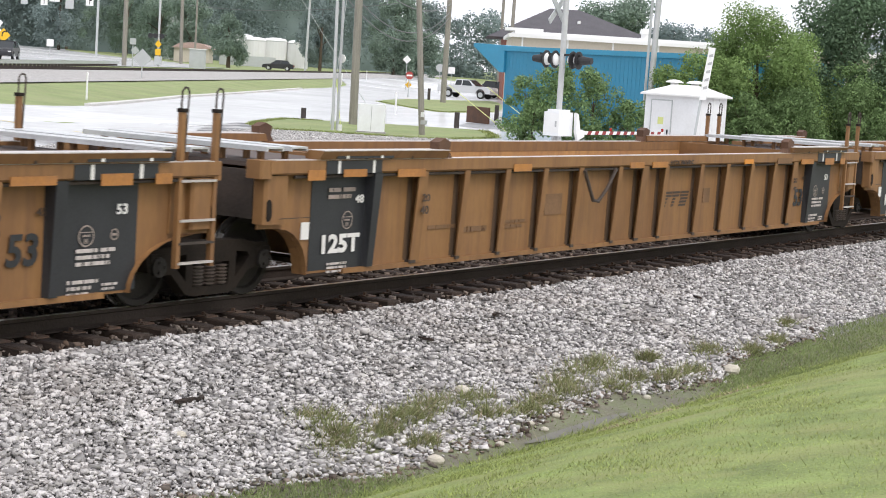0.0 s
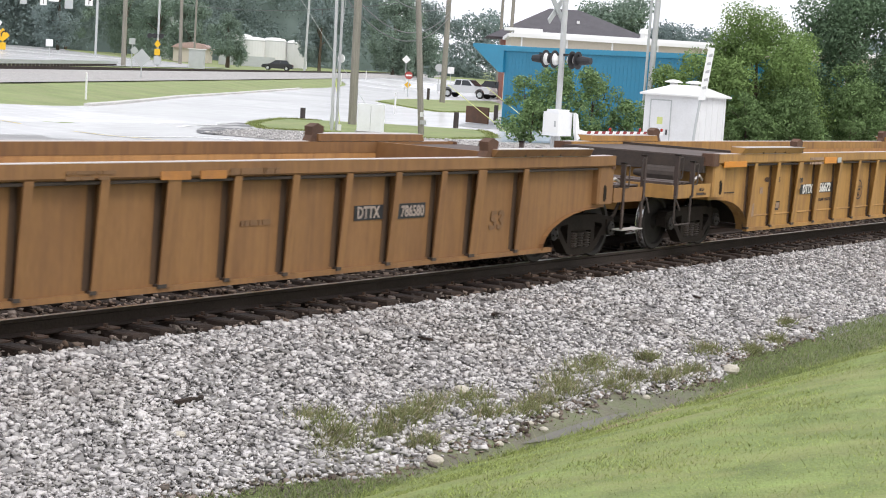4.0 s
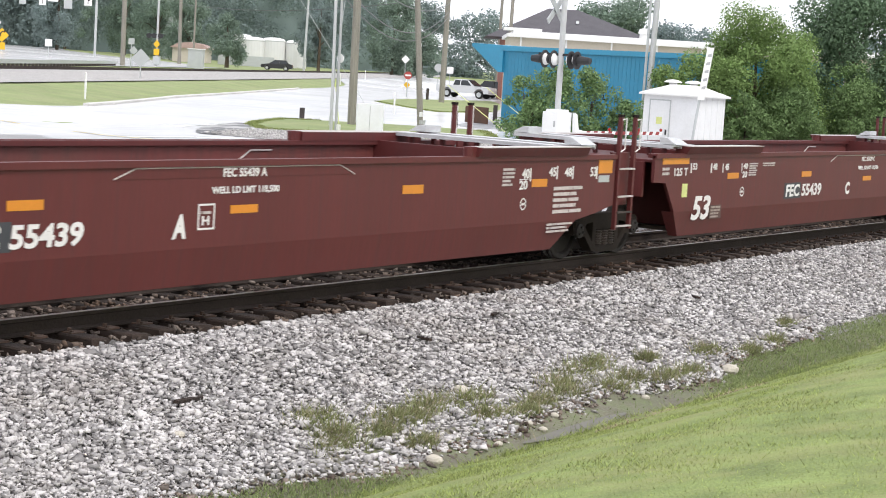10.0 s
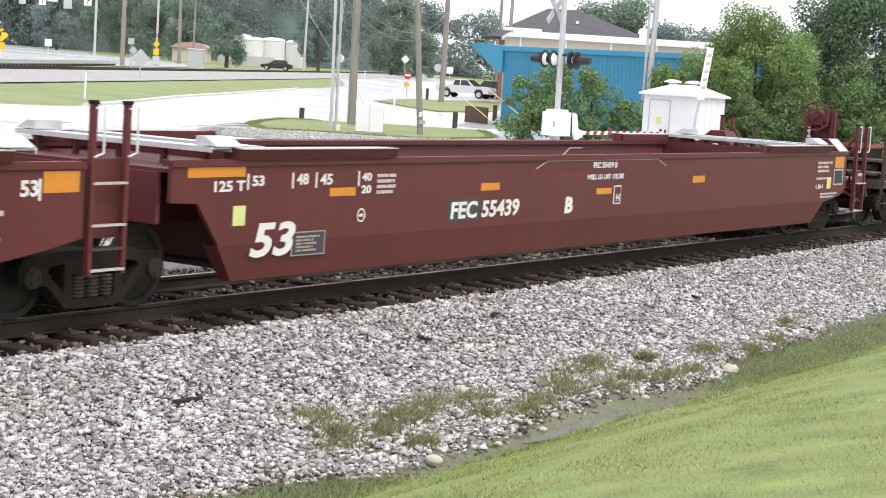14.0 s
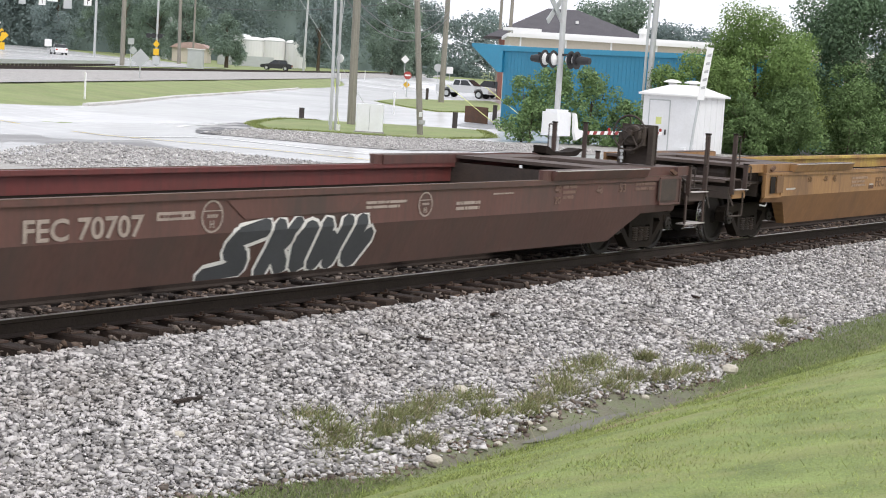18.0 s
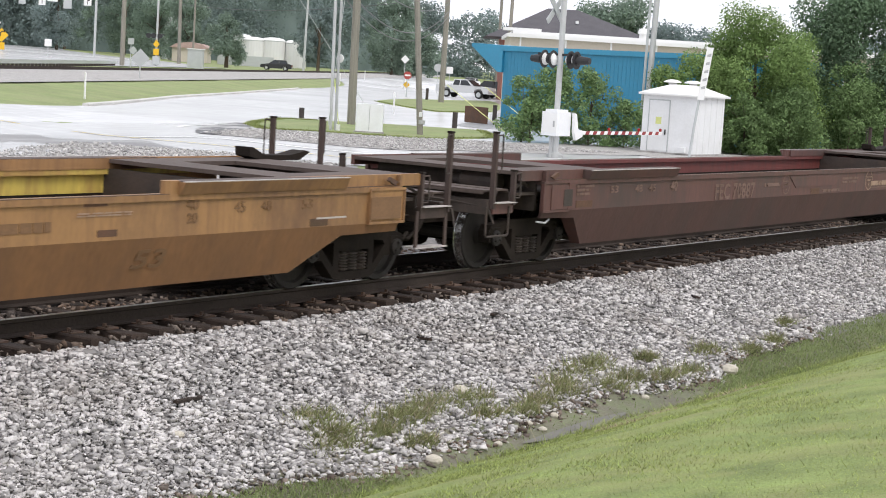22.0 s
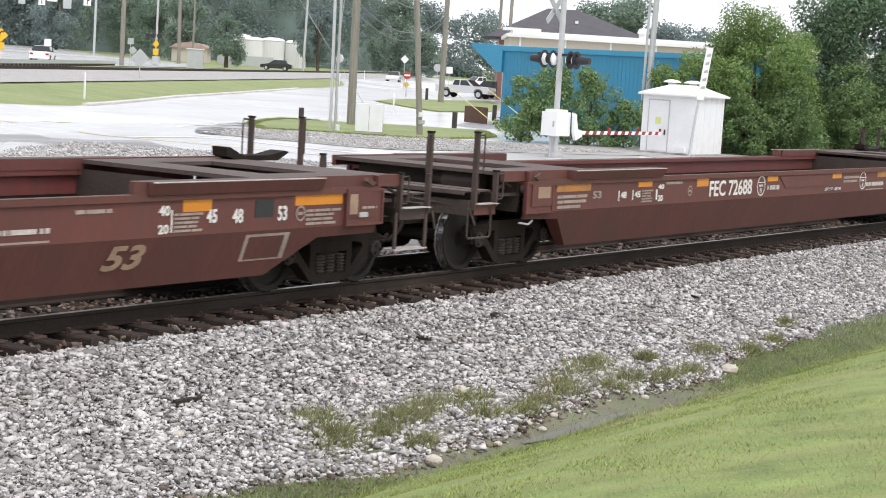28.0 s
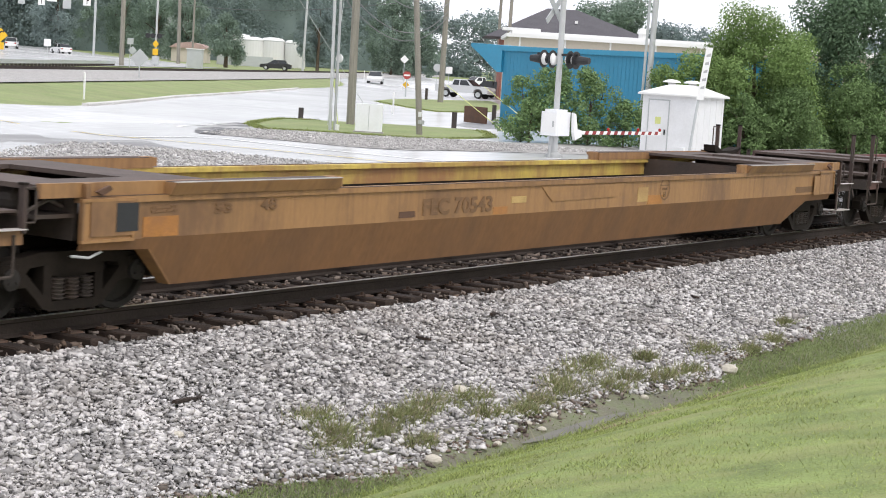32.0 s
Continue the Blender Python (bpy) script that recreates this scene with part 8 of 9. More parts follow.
bars(c, 15.01, 15.43, 1.21, 1.46, M_WHITE, 5, -1.5, 1)
letters(c, "40", 15.49, 1.30, 0.26, 0.15, M_WHITE)
letters(c, "20", 15.51, 1.14, 0.23, 0.13, M_WHITE)
plate(c, "reflector", 15.81, 16.28, 1.18, 1.30, M_ORANGE)
letters(c, "45", 16.28, 1.30, 0.22, 0.17, M_WHITE)
letters(c, "48", 16.72, 1.30, 0.24, 0.17, M_WHITE)
letters(c, "53", 17.48, 1.31, 0.23, 0.16, M_WHITE)
plate(c, "reflector", 17.78, 18.26, 1.34, 1.55, M_ORANGE)
ringmark(c, 15.64, 0.96, 0.085, M_WHITE)
for x, z in ((15.77, 1.27), (16.52, 1.26), (16.97, 1.26), (17.72, 1.27)):
    plate(c, "tick_mark", x, x + 0.03, z, z + 0.21, M_WHITE)
plate(c, "dividing_line", 15.50, 15.74, 1.281, 1.291, M_WHITE)
bars(c, 16.48, 17.30, 0.80, 1.19, M_WHITE, 5, -1.5, 1)
bars(c, 16.37, 17.12, 0.53, 0.69, M_WHITE, 3, -1.5, 3)
letters(c, "45", 2.65, 1.35, 0.16, 0.11, M_WHITE)
plate(c, "tick_mark", 2.56, 2.59, 1.31, 1.46, M_WHITE)
plate(c, "reflector", 2.79, 3.25, 1.20, 1.30, M_ORANGE)
letters(c, "40", 3.41, 1.36, 0.19, 0.10, M_WHITE)
letters(c, "20", 3.39, 1.21, 0.20, 0.11, M_WHITE)
plate(c, "tick_mark", 3.35, 3.37, 1.30, 1.46, M_WHITE)
bars(c, 3.67, 4.06, 1.24, 1.46, M_WHITE, 6, -1.5, 1)
ringmark(c, 3.42, 0.97, 0.085, M_WHITE)
bars(c, 4.26, 4.82, 1.40, 1.46, M_WHITE, 2, -1.5, 3)
plate(c, "number_panel", 5.33, 6.13, 0.79, 1.08, M_SPRAY, -1.5, "dark repainted panel", 0.001)
letters(c, "FEC 55439", 5.40, 0.82, 1.74, 0.23, M_WHITE, 0.08, -1.5, 0.03)
plate(c, "reflector", 6.12, 6.59, 1.18, 1.28, M_ORANGE)
letters(c, "C", 8.42, 0.80, 0.24, 0.24, M_WHITE, 0.1, -1.5, 0.05)
letters(c, "FEC 55439 C", 9.22, 1.44, 0.75, 0.09, M_WHITE)
letters(c, "WELL LD LMT 118,700", 9.04, 1.26, 1.16, 0.09, M_WHITE)
plate(c, "reflector", 9.37, 9.84, 1.05, 1.14, M_ORANGE)
plate(c, "reflector", 12.67, 13.13, 1.16, 1.27, M_ORANGE)
c = CARS["fb"][0]
letters(c, "125 T", 0.68, 1.29, 0.52, 0.12, M_WHITE)
plate(c, "reflector", 0.25, 1.20, 1.45, 1.56, M_ORANGE)
letters(c, "53", 1.32, 1.34, 0.21, 0.12, M_WHITE)
letters(c, "48", 2.12, 1.34, 0.22, 0.13, M_WHITE)
letters(c, "45", 2.56, 1.33, 0.24, 0.13, M_WHITE)
plate(c, "reflector", 2.77, 3.28, 1.19, 1.29, M_ORANGE)
bars(c, 3.71, 4.13, 1.20, 1.44, M_WHITE, 4, -1.5, 1)
letters(c, "40", 3.39, 1.36, 0.2, 0.10, M_WHITE)
letters(c, "20", 3.39, 1.21, 0.2, 0.10, M_WHITE)
for x in (1.24, 2.04, 2.48, 3.32):
    plate(c, "tick_mark", x, x + 0.03, 1.30, 1.48, M_WHITE)
plate(c, "placard", 1.02, 1.23, 0.91, 1.13, M_PLAC, -1.5, "yellow-green placard", 0.004)
letters(c, "53", 1.33, 0.54, 0.81, 0.39, M_WHITE, 0.22, -1.5, 0.03)
plate(c, "stencil_frame", 2.08, 2.72, 0.52, 0.80, M_FADED, -1.5, "thin pale stencil frame", 0.002)
plate(c, "stencil", 2.10, 2.70, 0.535, 0.785, M_SPRAY, -1.505, "dark stencil panel", 0.001)
bars(c, 2.16, 2.62, 0.57, 0.75, M_FADED, 5, -1.506, 2)
plate(c, "number_panel", 5.33, 6.13, 0.79, 1.08, M_SPRAY, -1.5, "dark repainted panel", 0.001)
letters(c, "FEC 55439", 5.40, 0.82, 1.74, 0.23, M_WHITE, 0.08, -1.5, 0.03)
plate(c, "reflector", 6.12, 6.59, 1.18, 1.28, M_ORANGE)
letters(c, "B", 8.42, 0.80, 0.24, 0.24, M_WHITE, 0.1, -1.5, 0.05)
ringmark(c, 3.41, 0.95, 0.085, M_WHITE)
letters(c, "FEC 55439 B", 9.22, 1.44, 0.75, 0.09, M_WHITE)
letters(c, "WELL LD LMT 118,700", 9.04, 1.26, 1.16, 0.09, M_WHITE)
plate(c, "reflector", 9.37, 9.84, 1.05, 1.14, M_ORANGE)
plate(c, "frame_plate", 9.92, 10.15, 0.89, 1.17, M_WHITE)
plate(c, "frame_face", 9.945, 10.125, 0.91, 1.15, M_RED, -1.505)
letters(c, "H", 9.975, 0.94, 0.11, 0.10, M_WHITE, 0, -1.512)
plate(c, "reflector", 12.67, 13.13, 1.16, 1.27, M_ORANGE)
plate(c, "reflector", 19.04, 19.51, 1.32, 1.54, M_ORANGE)
bars(c, 18.14, 18.89, 1.25, 1.45, M_WHITE, 3, -1.5, 4)
bars(c, 18.12, 18.65, 1.11, 1.15, M_WHITE, 1, -1.5, 4)
plate(c, "placard", 18.68, 18.88, 0.93, 1.15, M_PLAC, -1.5, "yellow-green placard", 0.004)
plate(c, "frame_plate", 19.02, 19.50, 0.99, 1.30, M_SIGNG)
plate(c, "data_panel", 19.06, 19.45, 1.02, 1.27, M_BLACKP, -1.505)
letters(c, "L 201-1", 18.11, 0.94, 0.36, 0.08, M_WHITE)
bars(c, 18.37, 19.23, 0.76, 0.85, M_WHITE, 2, -1.5, 4)
letters(c, "B-END", 20.39, 1.14, 0.22, 0.06, M_WHITE, 0, -1.478, 0.03)
c = CARS["s1"][0]
letters(c, "FEC 70707", 6.04, 0.86, 1.67, 0.23, M_FADED, 0, -1.5, 0.02)
ringmark(c, 8.78, 1.03, 0.18, M_FADED)
ringmark(c, 12.91, 1.04, 0.16, M_FADED)
letters(c, "40", 4.10, 1.15, 0.14, 0.07, M_FADED)
bars(c, 4.33, 4.87, 1.11, 1.12, M_GHOSTR, 1, -1.5, 4)
bars(c, 3.54, 4.48, 0.40, 0.41, M_GHOSTR, 1, -1.4, 4)
bars(c, 13.64, 14.25, 0.94, 1.05, M_FADED, 2, -1.5, 4)
letters(c, "40", 16.22, 1.10, 0.18, 0.11, M_GHOSTR)
letters(c, "20", 16.22, 0.94, 0.18, 0.11, M_GHOSTR)
bars(c, 16.45, 16.88, 1.01, 1.20, M_GHOSTR, 3, -1.5, 1)
letters(c, "48", 17.46, 1.06, 0.21, 0.12, M_GHOSTR)
letters(c, "53", 18.19, 1.06, 0.22, 0.14, M_GHOSTR)
bars(c, 18.73, 19.46, 1.08, 1.20, M_GHOSTR, 2, -1.5, 4)
plate(c, "panel_plate", 19.47, 20.10, 0.90, 1.24, M_GRIME, -1.54)
bars(c, 14.55, 15.10, 1.12, 1.14, M_FADED, 1, -1.5, 4)
letters(c, "FEC 70707", 9.98, 1.10, 0.56, 0.08, M_FADED)
bars(c, 11.62, 12.50, 1.02, 1.11, M_FADED, 2, -1.5, 3)
plate(c, "stencil", 7.91, 8.50, 1.01, 1.10, M_FADED)
bars(c, 7.95, 8.45, 1.04, 1.07, M_DARKRED, 1, -1.5, 8)
plate(c, "data_panel", 0.41, 0.71, 0.92, 1.21, M_TRUCK, -1.55, "black data panel", 0.004)
plate(c, "notice", 0.43, 0.65, 1.08, 1.15, M_SIGNG, -1.556)
bars(c, 0.85, 1.54, 1.04, 1.19, M_GHOSTR, 4, -1.5, 2)
plate(c, "patch", 0.03, 0.24, 0.90, 1.22, M_RUSTBOX, -1.548)
letters(c, "53", 1.94, 1.07, 0.20, 0.07, M_GHOSTR)
ringmark(c, 1.72, 1.07, 0.10, M_GHOSTR)
letters(c, "48", 2.78, 1.05, 0.20, 0.11, M_GHOSTR)
letters(c, "45", 3.25, 1.05, 0.20, 0.11, M_GHOSTR)
c = CARS["s2"][0]
ringmark(c, 8.85, 1.05, 0.18, M_GHOSTY)
letters(c, "FEC 71201", 9.90, 1.12, 0.57, 0.07, M_GHOSTY)
bars(c, 11.68, 12.39, 1.02, 1.12, M_TAN, 3, -1.5, 4)
ringmark(c, 12.99, 1.06, 0.17, M_GHOSTY)
bars(c, 13.18, 14.29, 0.96, 1.06, M_GHOSTY, 1, -1.5, 8)
plate(c, "patch", 14.71, 15.04, 1.19, 1.22, M_RUSTBOX)
letters(c, "FEC 71201", 5.73, 0.91, 1.38, 0.20, M_GHOSTY, 0, -1.5, 0.015)
plate(c, "patch", 7.93, 8.26, 0.87, 0.97, M_RUSTBOX)
plate(c, "scrape", 8.00, 8.24, 0.95, 0.97, M_PALE)
plate(c, "patch", 10.01, 10.49, 0.87, 0.94, M_RUSTBOX)
plate(c, "scrape", 10.08, 10.46, 0.93, 0.96, M_PALE)
plate(c, "patch", 5.35, 5.63, 0.88, 0.95, M_RUSTBOX)
plate(c, "scrape", 5.39, 5.62, 0.94, 0.97, M_PALE)
bars(c, 4.36, 5.27, 0.94, 1.13, M_TAN, 3, -1.5, 5)
plate(c, "patch", 8.61, 8.94, 0.87, 0.96, M_YELLOWIN)
letters(c, "53", 15.50, 0.51, 0.50, 0.22, M_GHOSTY, 0.1, -1.42, 0.02)
letters(c, "40", 16.23, 1.11, 0.19, 0.13, M_GHOSTY)
letters(c, "20", 16.24, 0.97, 0.17, 0.11, M_GHOSTY)
letters(c, "45", 17.01, 1.06, 0.19, 0.12, M_GHOSTY, 0, -1.5, 0.0)
letters(c, "48", 17.47, 1.06, 0.19, 0.12, M_GHOSTY, 0, -1.5, 0.0)
letters(c, "53", 18.22, 1.06, 0.20, 0.12, M_GHOSTY, 0, -1.5, 0.0)
plate(c, "patch", 14.91, 15.19, 0.88, 0.95, M_RUSTBOX)
bars(c, 14.62, 15.42, 1.09, 1.13, M_TAN, 2, -1.5, 5)
plate(c, "scrape", 18.51, 19.09, 0.93, 0.95, M_PALE)
plate(c, "patch", 18.39, 18.73, 0.85, 0.94, M_STAINSHADE)
plate(c, "notice", 19.52, 20.16, 0.89, 1.16, M_GHOSTY, -1.552)
plate(c, "data_panel", 0.16, 0.38, 0.91, 1.21, M_TRUCK, -1.55, "black data panel", 0.004)
plate(c, "notice", 0.44, 0.74, 0.91, 1.22, M_GHOSTY, -1.552)
letters(c, "53", 2.04, 1.07, 0.18, 0.10, M_GHOSTY)
letters(c, "48", 2.83, 1.07, 0.20, 0.10, M_GHOSTY)
letters(c, "45", 3.30, 1.06, 0.20, 0.12, M_GHOSTY)
plate(c, "scrape", 1.02, 1.45, 0.95, 0.98, M_PALE)
plate(c, "scrape", 5.38, 5.60, 0.95, 0.98, M_PALE)
c = CARS["s3"][0]
letters(c, "FEC 70887", 5.78, 0.85, 1.65, 0.27, M_GHOSTR, 0, -1.5, 0.02)
ringmark(c, 8.86, 1.05, 0.18, M_GHOSTR)
bars(c, 7.86, 8.58, 1.03, 1.09, M_GHOSTR, 1, -1.5, 4)
bars(c, 0.96, 1.51, 1.05, 1.20, M_GHOSTR, 3, -1.5, 2)
plate(c, "reflector", 0.97, 1.46, 0.87, 0.97, M_RUSTBOX)
letters(c, "53", 2.01, 1.06, 0.25, 0.11, M_GHOSTR)
letters(c, "48", 2.82, 1.05, 0.25, 0.12, M_GHOSTR)
letters(c, "45", 3.29, 1.05, 0.24, 0.12, M_GHOSTR)
letters(c, "40", 4.06, 1.04, 0.25, 0.17, M_GHOSTR)
plate(c, "panel_plate", 0.17, 0.86, 0.87, 1.22, M_DARKRED, -1.54)
plate(c, "stencil", 0.52, 0.77, 0.91, 1.15, M_GRIME, -1.545)
letters(c, "FEC 70887", 9.98, 1.11, 0.61, 0.07, M_GHOSTR)
bars(c, 11.69, 12.59, 1.02, 1.13, M_GHOSTR, 2, -1.5, 6)
ringmark(c, 13.19, 1.05, 0.2, M_TAN)
bars(c, 13.32, 14.47, 0.94, 1.03, M_TAN, 1, -1.5, 9)
plate(c, "underline", 13.34, 14.48, 0.89, 0.91, M_GHOSTR)
letters(c, "53", 15.52, 0.52, 0.54, 0.23, M_TAN, 0.2, -1.42, 0.02)
bars(c, 10.70, 11.59, 0.87, 0.92, M_GHOSTR, 1, -1.5, 5)
plate(c, "reflector", 10.10, 10.53, 0.84, 0.95, M_RUSTBOX)
letters(c, "40", 16.26, 1.12, 0.20, 0.10, M_GHOSTR)
bars(c, 16.52, 17.13, 0.96, 1.10, M_TAN, 4, -1.5, 2)
letters(c, "53", 18.27, 1.05, 0.15, 0.09, M_GHOSTR)
bars(c, 18.89, 19.50, 1.02, 1.17, M_GHOSTR, 3, -1.5, 3)
plate(c, "reflector", 18.99, 19.45, 0.86, 0.96, M_RUSTBOX)
bars(c, 17.98, 18.34, 0.86, 0.92, M_GHOSTR, 1, -1.5, 3)
plate(c, "tag", 18.63, 18.80, 0.88, 0.94, M_SIGNG)
ringmark(c, 18.71, 1.12, 0.1, M_TAN)
plate(c, "stencil_frame", 17.85, 18.39, 0.43, 0.77, M_TAN, -1.43, "", 0.003)
plate(c, "stencil_face", 17.86, 18.35, 0.45, 0.75, M_LOWRED, -1.438)
letters(c, "20", 16.26, 0.87, 0.18, 0.10, M_TAN)
letters(c, "45", 16.98, 0.98, 0.17, 0.13, M_GHOSTR)
letters(c, "48", 17.44, 0.98, 0.17, 0.13, M_GHOSTR)
c = CARS["s4"][0]
plate(c, "reflector", 11.66, 12.13, 1.11, 1.20, M_ORANGE)
letters(c, "LD LMT 156480", 11.27, 0.87, 0.78, 0.09, M_WHITE, 0, -1.5, 0.0)
bars(c, 12.27, 13.17, 1.04, 1.15, M_FADED, 2, -1.5, 6)
ringmark(c, 13.44, 1.05, 0.2, M_WHITE)
bars(c, 13.58, 14.74, 0.95, 1.00, M_WHITE, 1, -1.5, 10)
plate(c, "underline", 13.58, 14.72, 0.86, 0.88, M_FADED)
bars(c, 15.06, 15.59, 1.12, 1.16, M_FADED, 1, -1.5, 2)
letters(c, "40", 16.26, 1.06, 0.17, 0.11, M_WHITE)
letters(c, "20", 16.26, 0.87, 0.16, 0.10, M_WHITE)
plate(c, "tick_mark", 16.46, 16.48, 0.88, 1.12, M_WHITE)
bars(c, 16.50, 16.98, 0.88, 1.08, M_FADED, 5, -1.5, 1)
plate(c, "reflector", 16.64, 17.10, 1.09, 1.23, M_ORANGE)
letters(c, "45", 17.02, 0.96, 0.17, 0.15, M_WHITE)
letters(c, "48", 17.45, 0.94, 0.18, 0.16, M_WHITE)
plate(c, "data_panel", 17.84, 18.17, 0.99, 1.19, M_BLACKP)
letters(c, "53", 18.24, 0.94, 0.17, 0.17, M_WHITE)
letters(c, "53", 15.53, 0.51, 0.60, 0.28, M_TAN, 0.2, -1.42, 0.03)
plate(c, "reflector", 18.56, 19.47, 1.10, 1.23, M_ORANGE)
bars(c, 18.77, 19.46, 0.87, 1.05, M_FADED, 4, -1.5, 2)
plate(c, "panel_plate", 19.50, 20.09, 0.93, 1.24, M_REDOLD, -1.54)
plate(c, "stencil_frame", 17.73, 18.51, 0.49, 0.80, M_FADED, -1.42, "pale stencil frame", 0.003)
plate(c, "stencil_face", 17.79, 18.42, 0.51, 0.77, M_LOWOLD, -1.425)
letters(c, "FEC 72222", 6.23, 0.92, 1.65, 0.21, M_FADED)
ringmark(c, 8.17, 1.07, 0.18, M_FADED)
plate(c, "reflector", 0.92, 1.72, 0.96, 1.22, M_FADEOR, -1.5, "faded orange reflector panel")
plate(c, "reflector", 3.46, 3.91, 0.92, 1.22, M_FADEOR)
plate(c, "reflector", 5.54, 6.01, 1.13, 1.22, M_FADEOR)
plate(c, "reflector", 11.76, 12.25, 1.10, 1.21, M_ORANGE)
bars(c, 0.96, 1.65, 0.98, 1.12, M_GHOSTR, 3, -1.505, 2)
letters(c, "53", 2.05, 0.99, 0.20, 0.10, M_FADED)
plate(c, "tick_mark", 1.98, 2.02, 0.97, 1.12, M_FADED)
plate(c, "data_panel", 2.30, 2.70, 0.98, 1.21, M_BLACKP)
letters(c, "48", 2.85, 0.99, 0.18, 0.10, M_FADED)
letters(c, "45", 3.30, 0.99, 0.21, 0.11, M_FADED)
letters(c, "40", 4.12, 1.06, 0.18, 0.10, M_FADED)
letters(c, "20", 4.12, 0.87, 0.20, 0.09, M_FADED)
bars(c, 8.52, 9.08, 1.00, 1.05, M_FADED, 1, -1.5, 4)
bars(c, 11.31, 12.09, 0.90, 0.96, M_FADED, 1, -1.5, 4)
plate(c, "patch", 10.09, 10.65, 1.13, 1.19, M_SIGNG)
plate(c, "notice", 0.57, 0.72, 1.00, 1.20, M_TAN, -1.545)
plate(c, "notice", 19.55, 19.71, 0.97, 1.21, M_TAN, -1.552)
bars(c, 19.81, 20.13, 1.03, 1.06, M_FADED, 1, -1.548, 3)
plate(c, "tag", 19.76, 19.93, 0.93, 0.99, M_SIGNG, -1.55)
ringmark(c, 18.66, 1.01, 0.09, M_FADED)
c = CARS["s5"][0]
letters(c, "FEC 72688", 6.02, 0.91, 1.76, 0.27, M_WHITE, 0, -1.5, 0.02)
ringmark(c, 8.18, 1.05, 0.18, M_WHITE)
plate(c, "reflector", 8.47, 8.93, 1.12, 1.21, M_ORANGE)
bars(c, 8.47, 9.03, 0.97, 1.05, M_WHITE, 1, -1.5, 6)
plate(c, "reflector", 5.52, 5.97, 1.09, 1.22, M_ORANGE)
ringmark(c, 5.26, 1.03, 0.085, M_FADED)
letters(c, "48", 2.83, 0.97, 0.18, 0.10, M_WHITE)
for x in (2.76, 3.22):
    plate(c, "tick_mark", x, x + 0.03, 0.93, 1.09, M_WHITE)
letters(c, "40", 4.09, 1.08, 0.20, 0.08, M_WHITE)
letters(c, "20", 4.10, 0.89, 0.17, 0.10, M_WHITE)
plate(c, "tick_mark", 4.03, 4.08, 0.92, 1.08, M_WHITE)
bars(c, 3.53, 3.96, 0.89, 1.08, M_FADED, 5, -1.5, 2)
plate(c, "reflector", 3.41, 3.87, 1.13, 1.21, M_ORANGE)
letters(c, "45", 3.29, 0.97, 0.19, 0.10, M_WHITE)
bars(c, 4.36, 4.98, 1.15, 1.19, M_FADED, 1, -1.5, 2)
letters(c, "FEC 72688", 9.99, 1.11, 0.58, 0.08, M_FADED)
plate(c, "reflector", 11.65, 12.12, 1.12, 1.21, M_ORANGE)
bars(c, 12.24, 13.12, 1.03, 1.15, M_FADED, 2, -1.5, 4)
ringmark(c, 13.32, 1.05, 0.18, M_WHITE)
bars(c, 13.51, 14.56, 0.93, 1.01, M_WHITE, 1, -1.5, 9)
plate(c, "underline", 13.52, 14.58, 0.855, 0.875, M_FADED)
plate(c, "reflector", 14.17, 14.67, 1.10, 1.22, M_FADEOR)
letters(c, "LD LMT 160180", 11.28, 0.89, 0.84, 0.06, M_WHITE, 0, -1.5, 0)
letters(c, "40", 16.19, 1.04, 0.19, 0.10, M_WHITE)
letters(c, "20", 16.19, 0.88, 0.15, 0.10, M_WHITE)
plate(c, "tick_mark", 16.39, 16.41, 0.93, 1.09, M_WHITE)
bars(c, 16.44, 16.89, 0.89, 1.11, M_FADED, 6, -1.5, 1)
plate(c, "reflector", 16.58, 17.04, 1.13, 1.23, M_ORANGE)
letters(c, "45", 16.97, 0.98, 0.14, 0.11, M_FADED)
letters(c, "48", 17.43, 0.97, 0.16, 0.11, M_FADED)
letters(c, "L 73-4", 17.81, 1.13, 0.36, 0.07, M_FADED, 0, -1.5, 0.0)
letters(c, "53", 18.19, 0.97, 0.17, 0.12, M_FADED)
plate(c, "tick_mark", 18.39, 18.41, 0.96, 1.09, M_FADED)
plate(c, "reflector", 18.52, 19.41, 1.14, 1.24, M_ORANGE)
bars(c, 18.80, 19.44, 0.89, 1.12, M_FADED, 4, -1.5, 2)
ringmark(c, 18.63, 1.00, 0.09, M_FADED)
ringmark(c, 15.87, 1.06, 0.08, M_FADED)
plate(c, "stencil_frame", 17.67, 18.36, 0.49, 0.81, M_FADED, -1.42, "pale stencil frame", 0.003)
plate(c, "stencil_face", 17.69, 18.33, 0.51, 0.79, M_LOWOLD, -1.425)
plate(c, "reflector", 16.30, 16.58, 0.49, 0.57, M_RUSTBOX, -1.42)
letters(c, "53", 15.52, 0.52, 0.41, 0.28, M_TAN, 0.2, -1.42, 0.03)
plate(c, "notice", 19.50, 19.65, 0.94, 1.20, M_TAN, -1.552)
plate(c, "tag", 19.70, 19.88, 0.96, 1.02, M_SIGNG, -1.552)
plate(c, "reflector", 0.85, 1.86, 1.11, 1.24, M_FADEOR)
bars(c, 0.88, 1.78, 0.87, 1.06, M_FADED, 3, -1.5, 2)
letters(c, "53", 1.93, 0.99, 0.27, 0.11, M_FADED)
plate(c, "panel_plate", 0.09, 0.65, 0.93, 1.24, M_REDOLD, -1.54)
plate(c, "notice", 0.25, 0.59, 1.04, 1.20, M_TAN, -1.545)
for k in (17.90, 18.11):
    plate(c, "stencil_line", k, k + 0.015, 0.52, 0.78, M_FADED, -1.43)
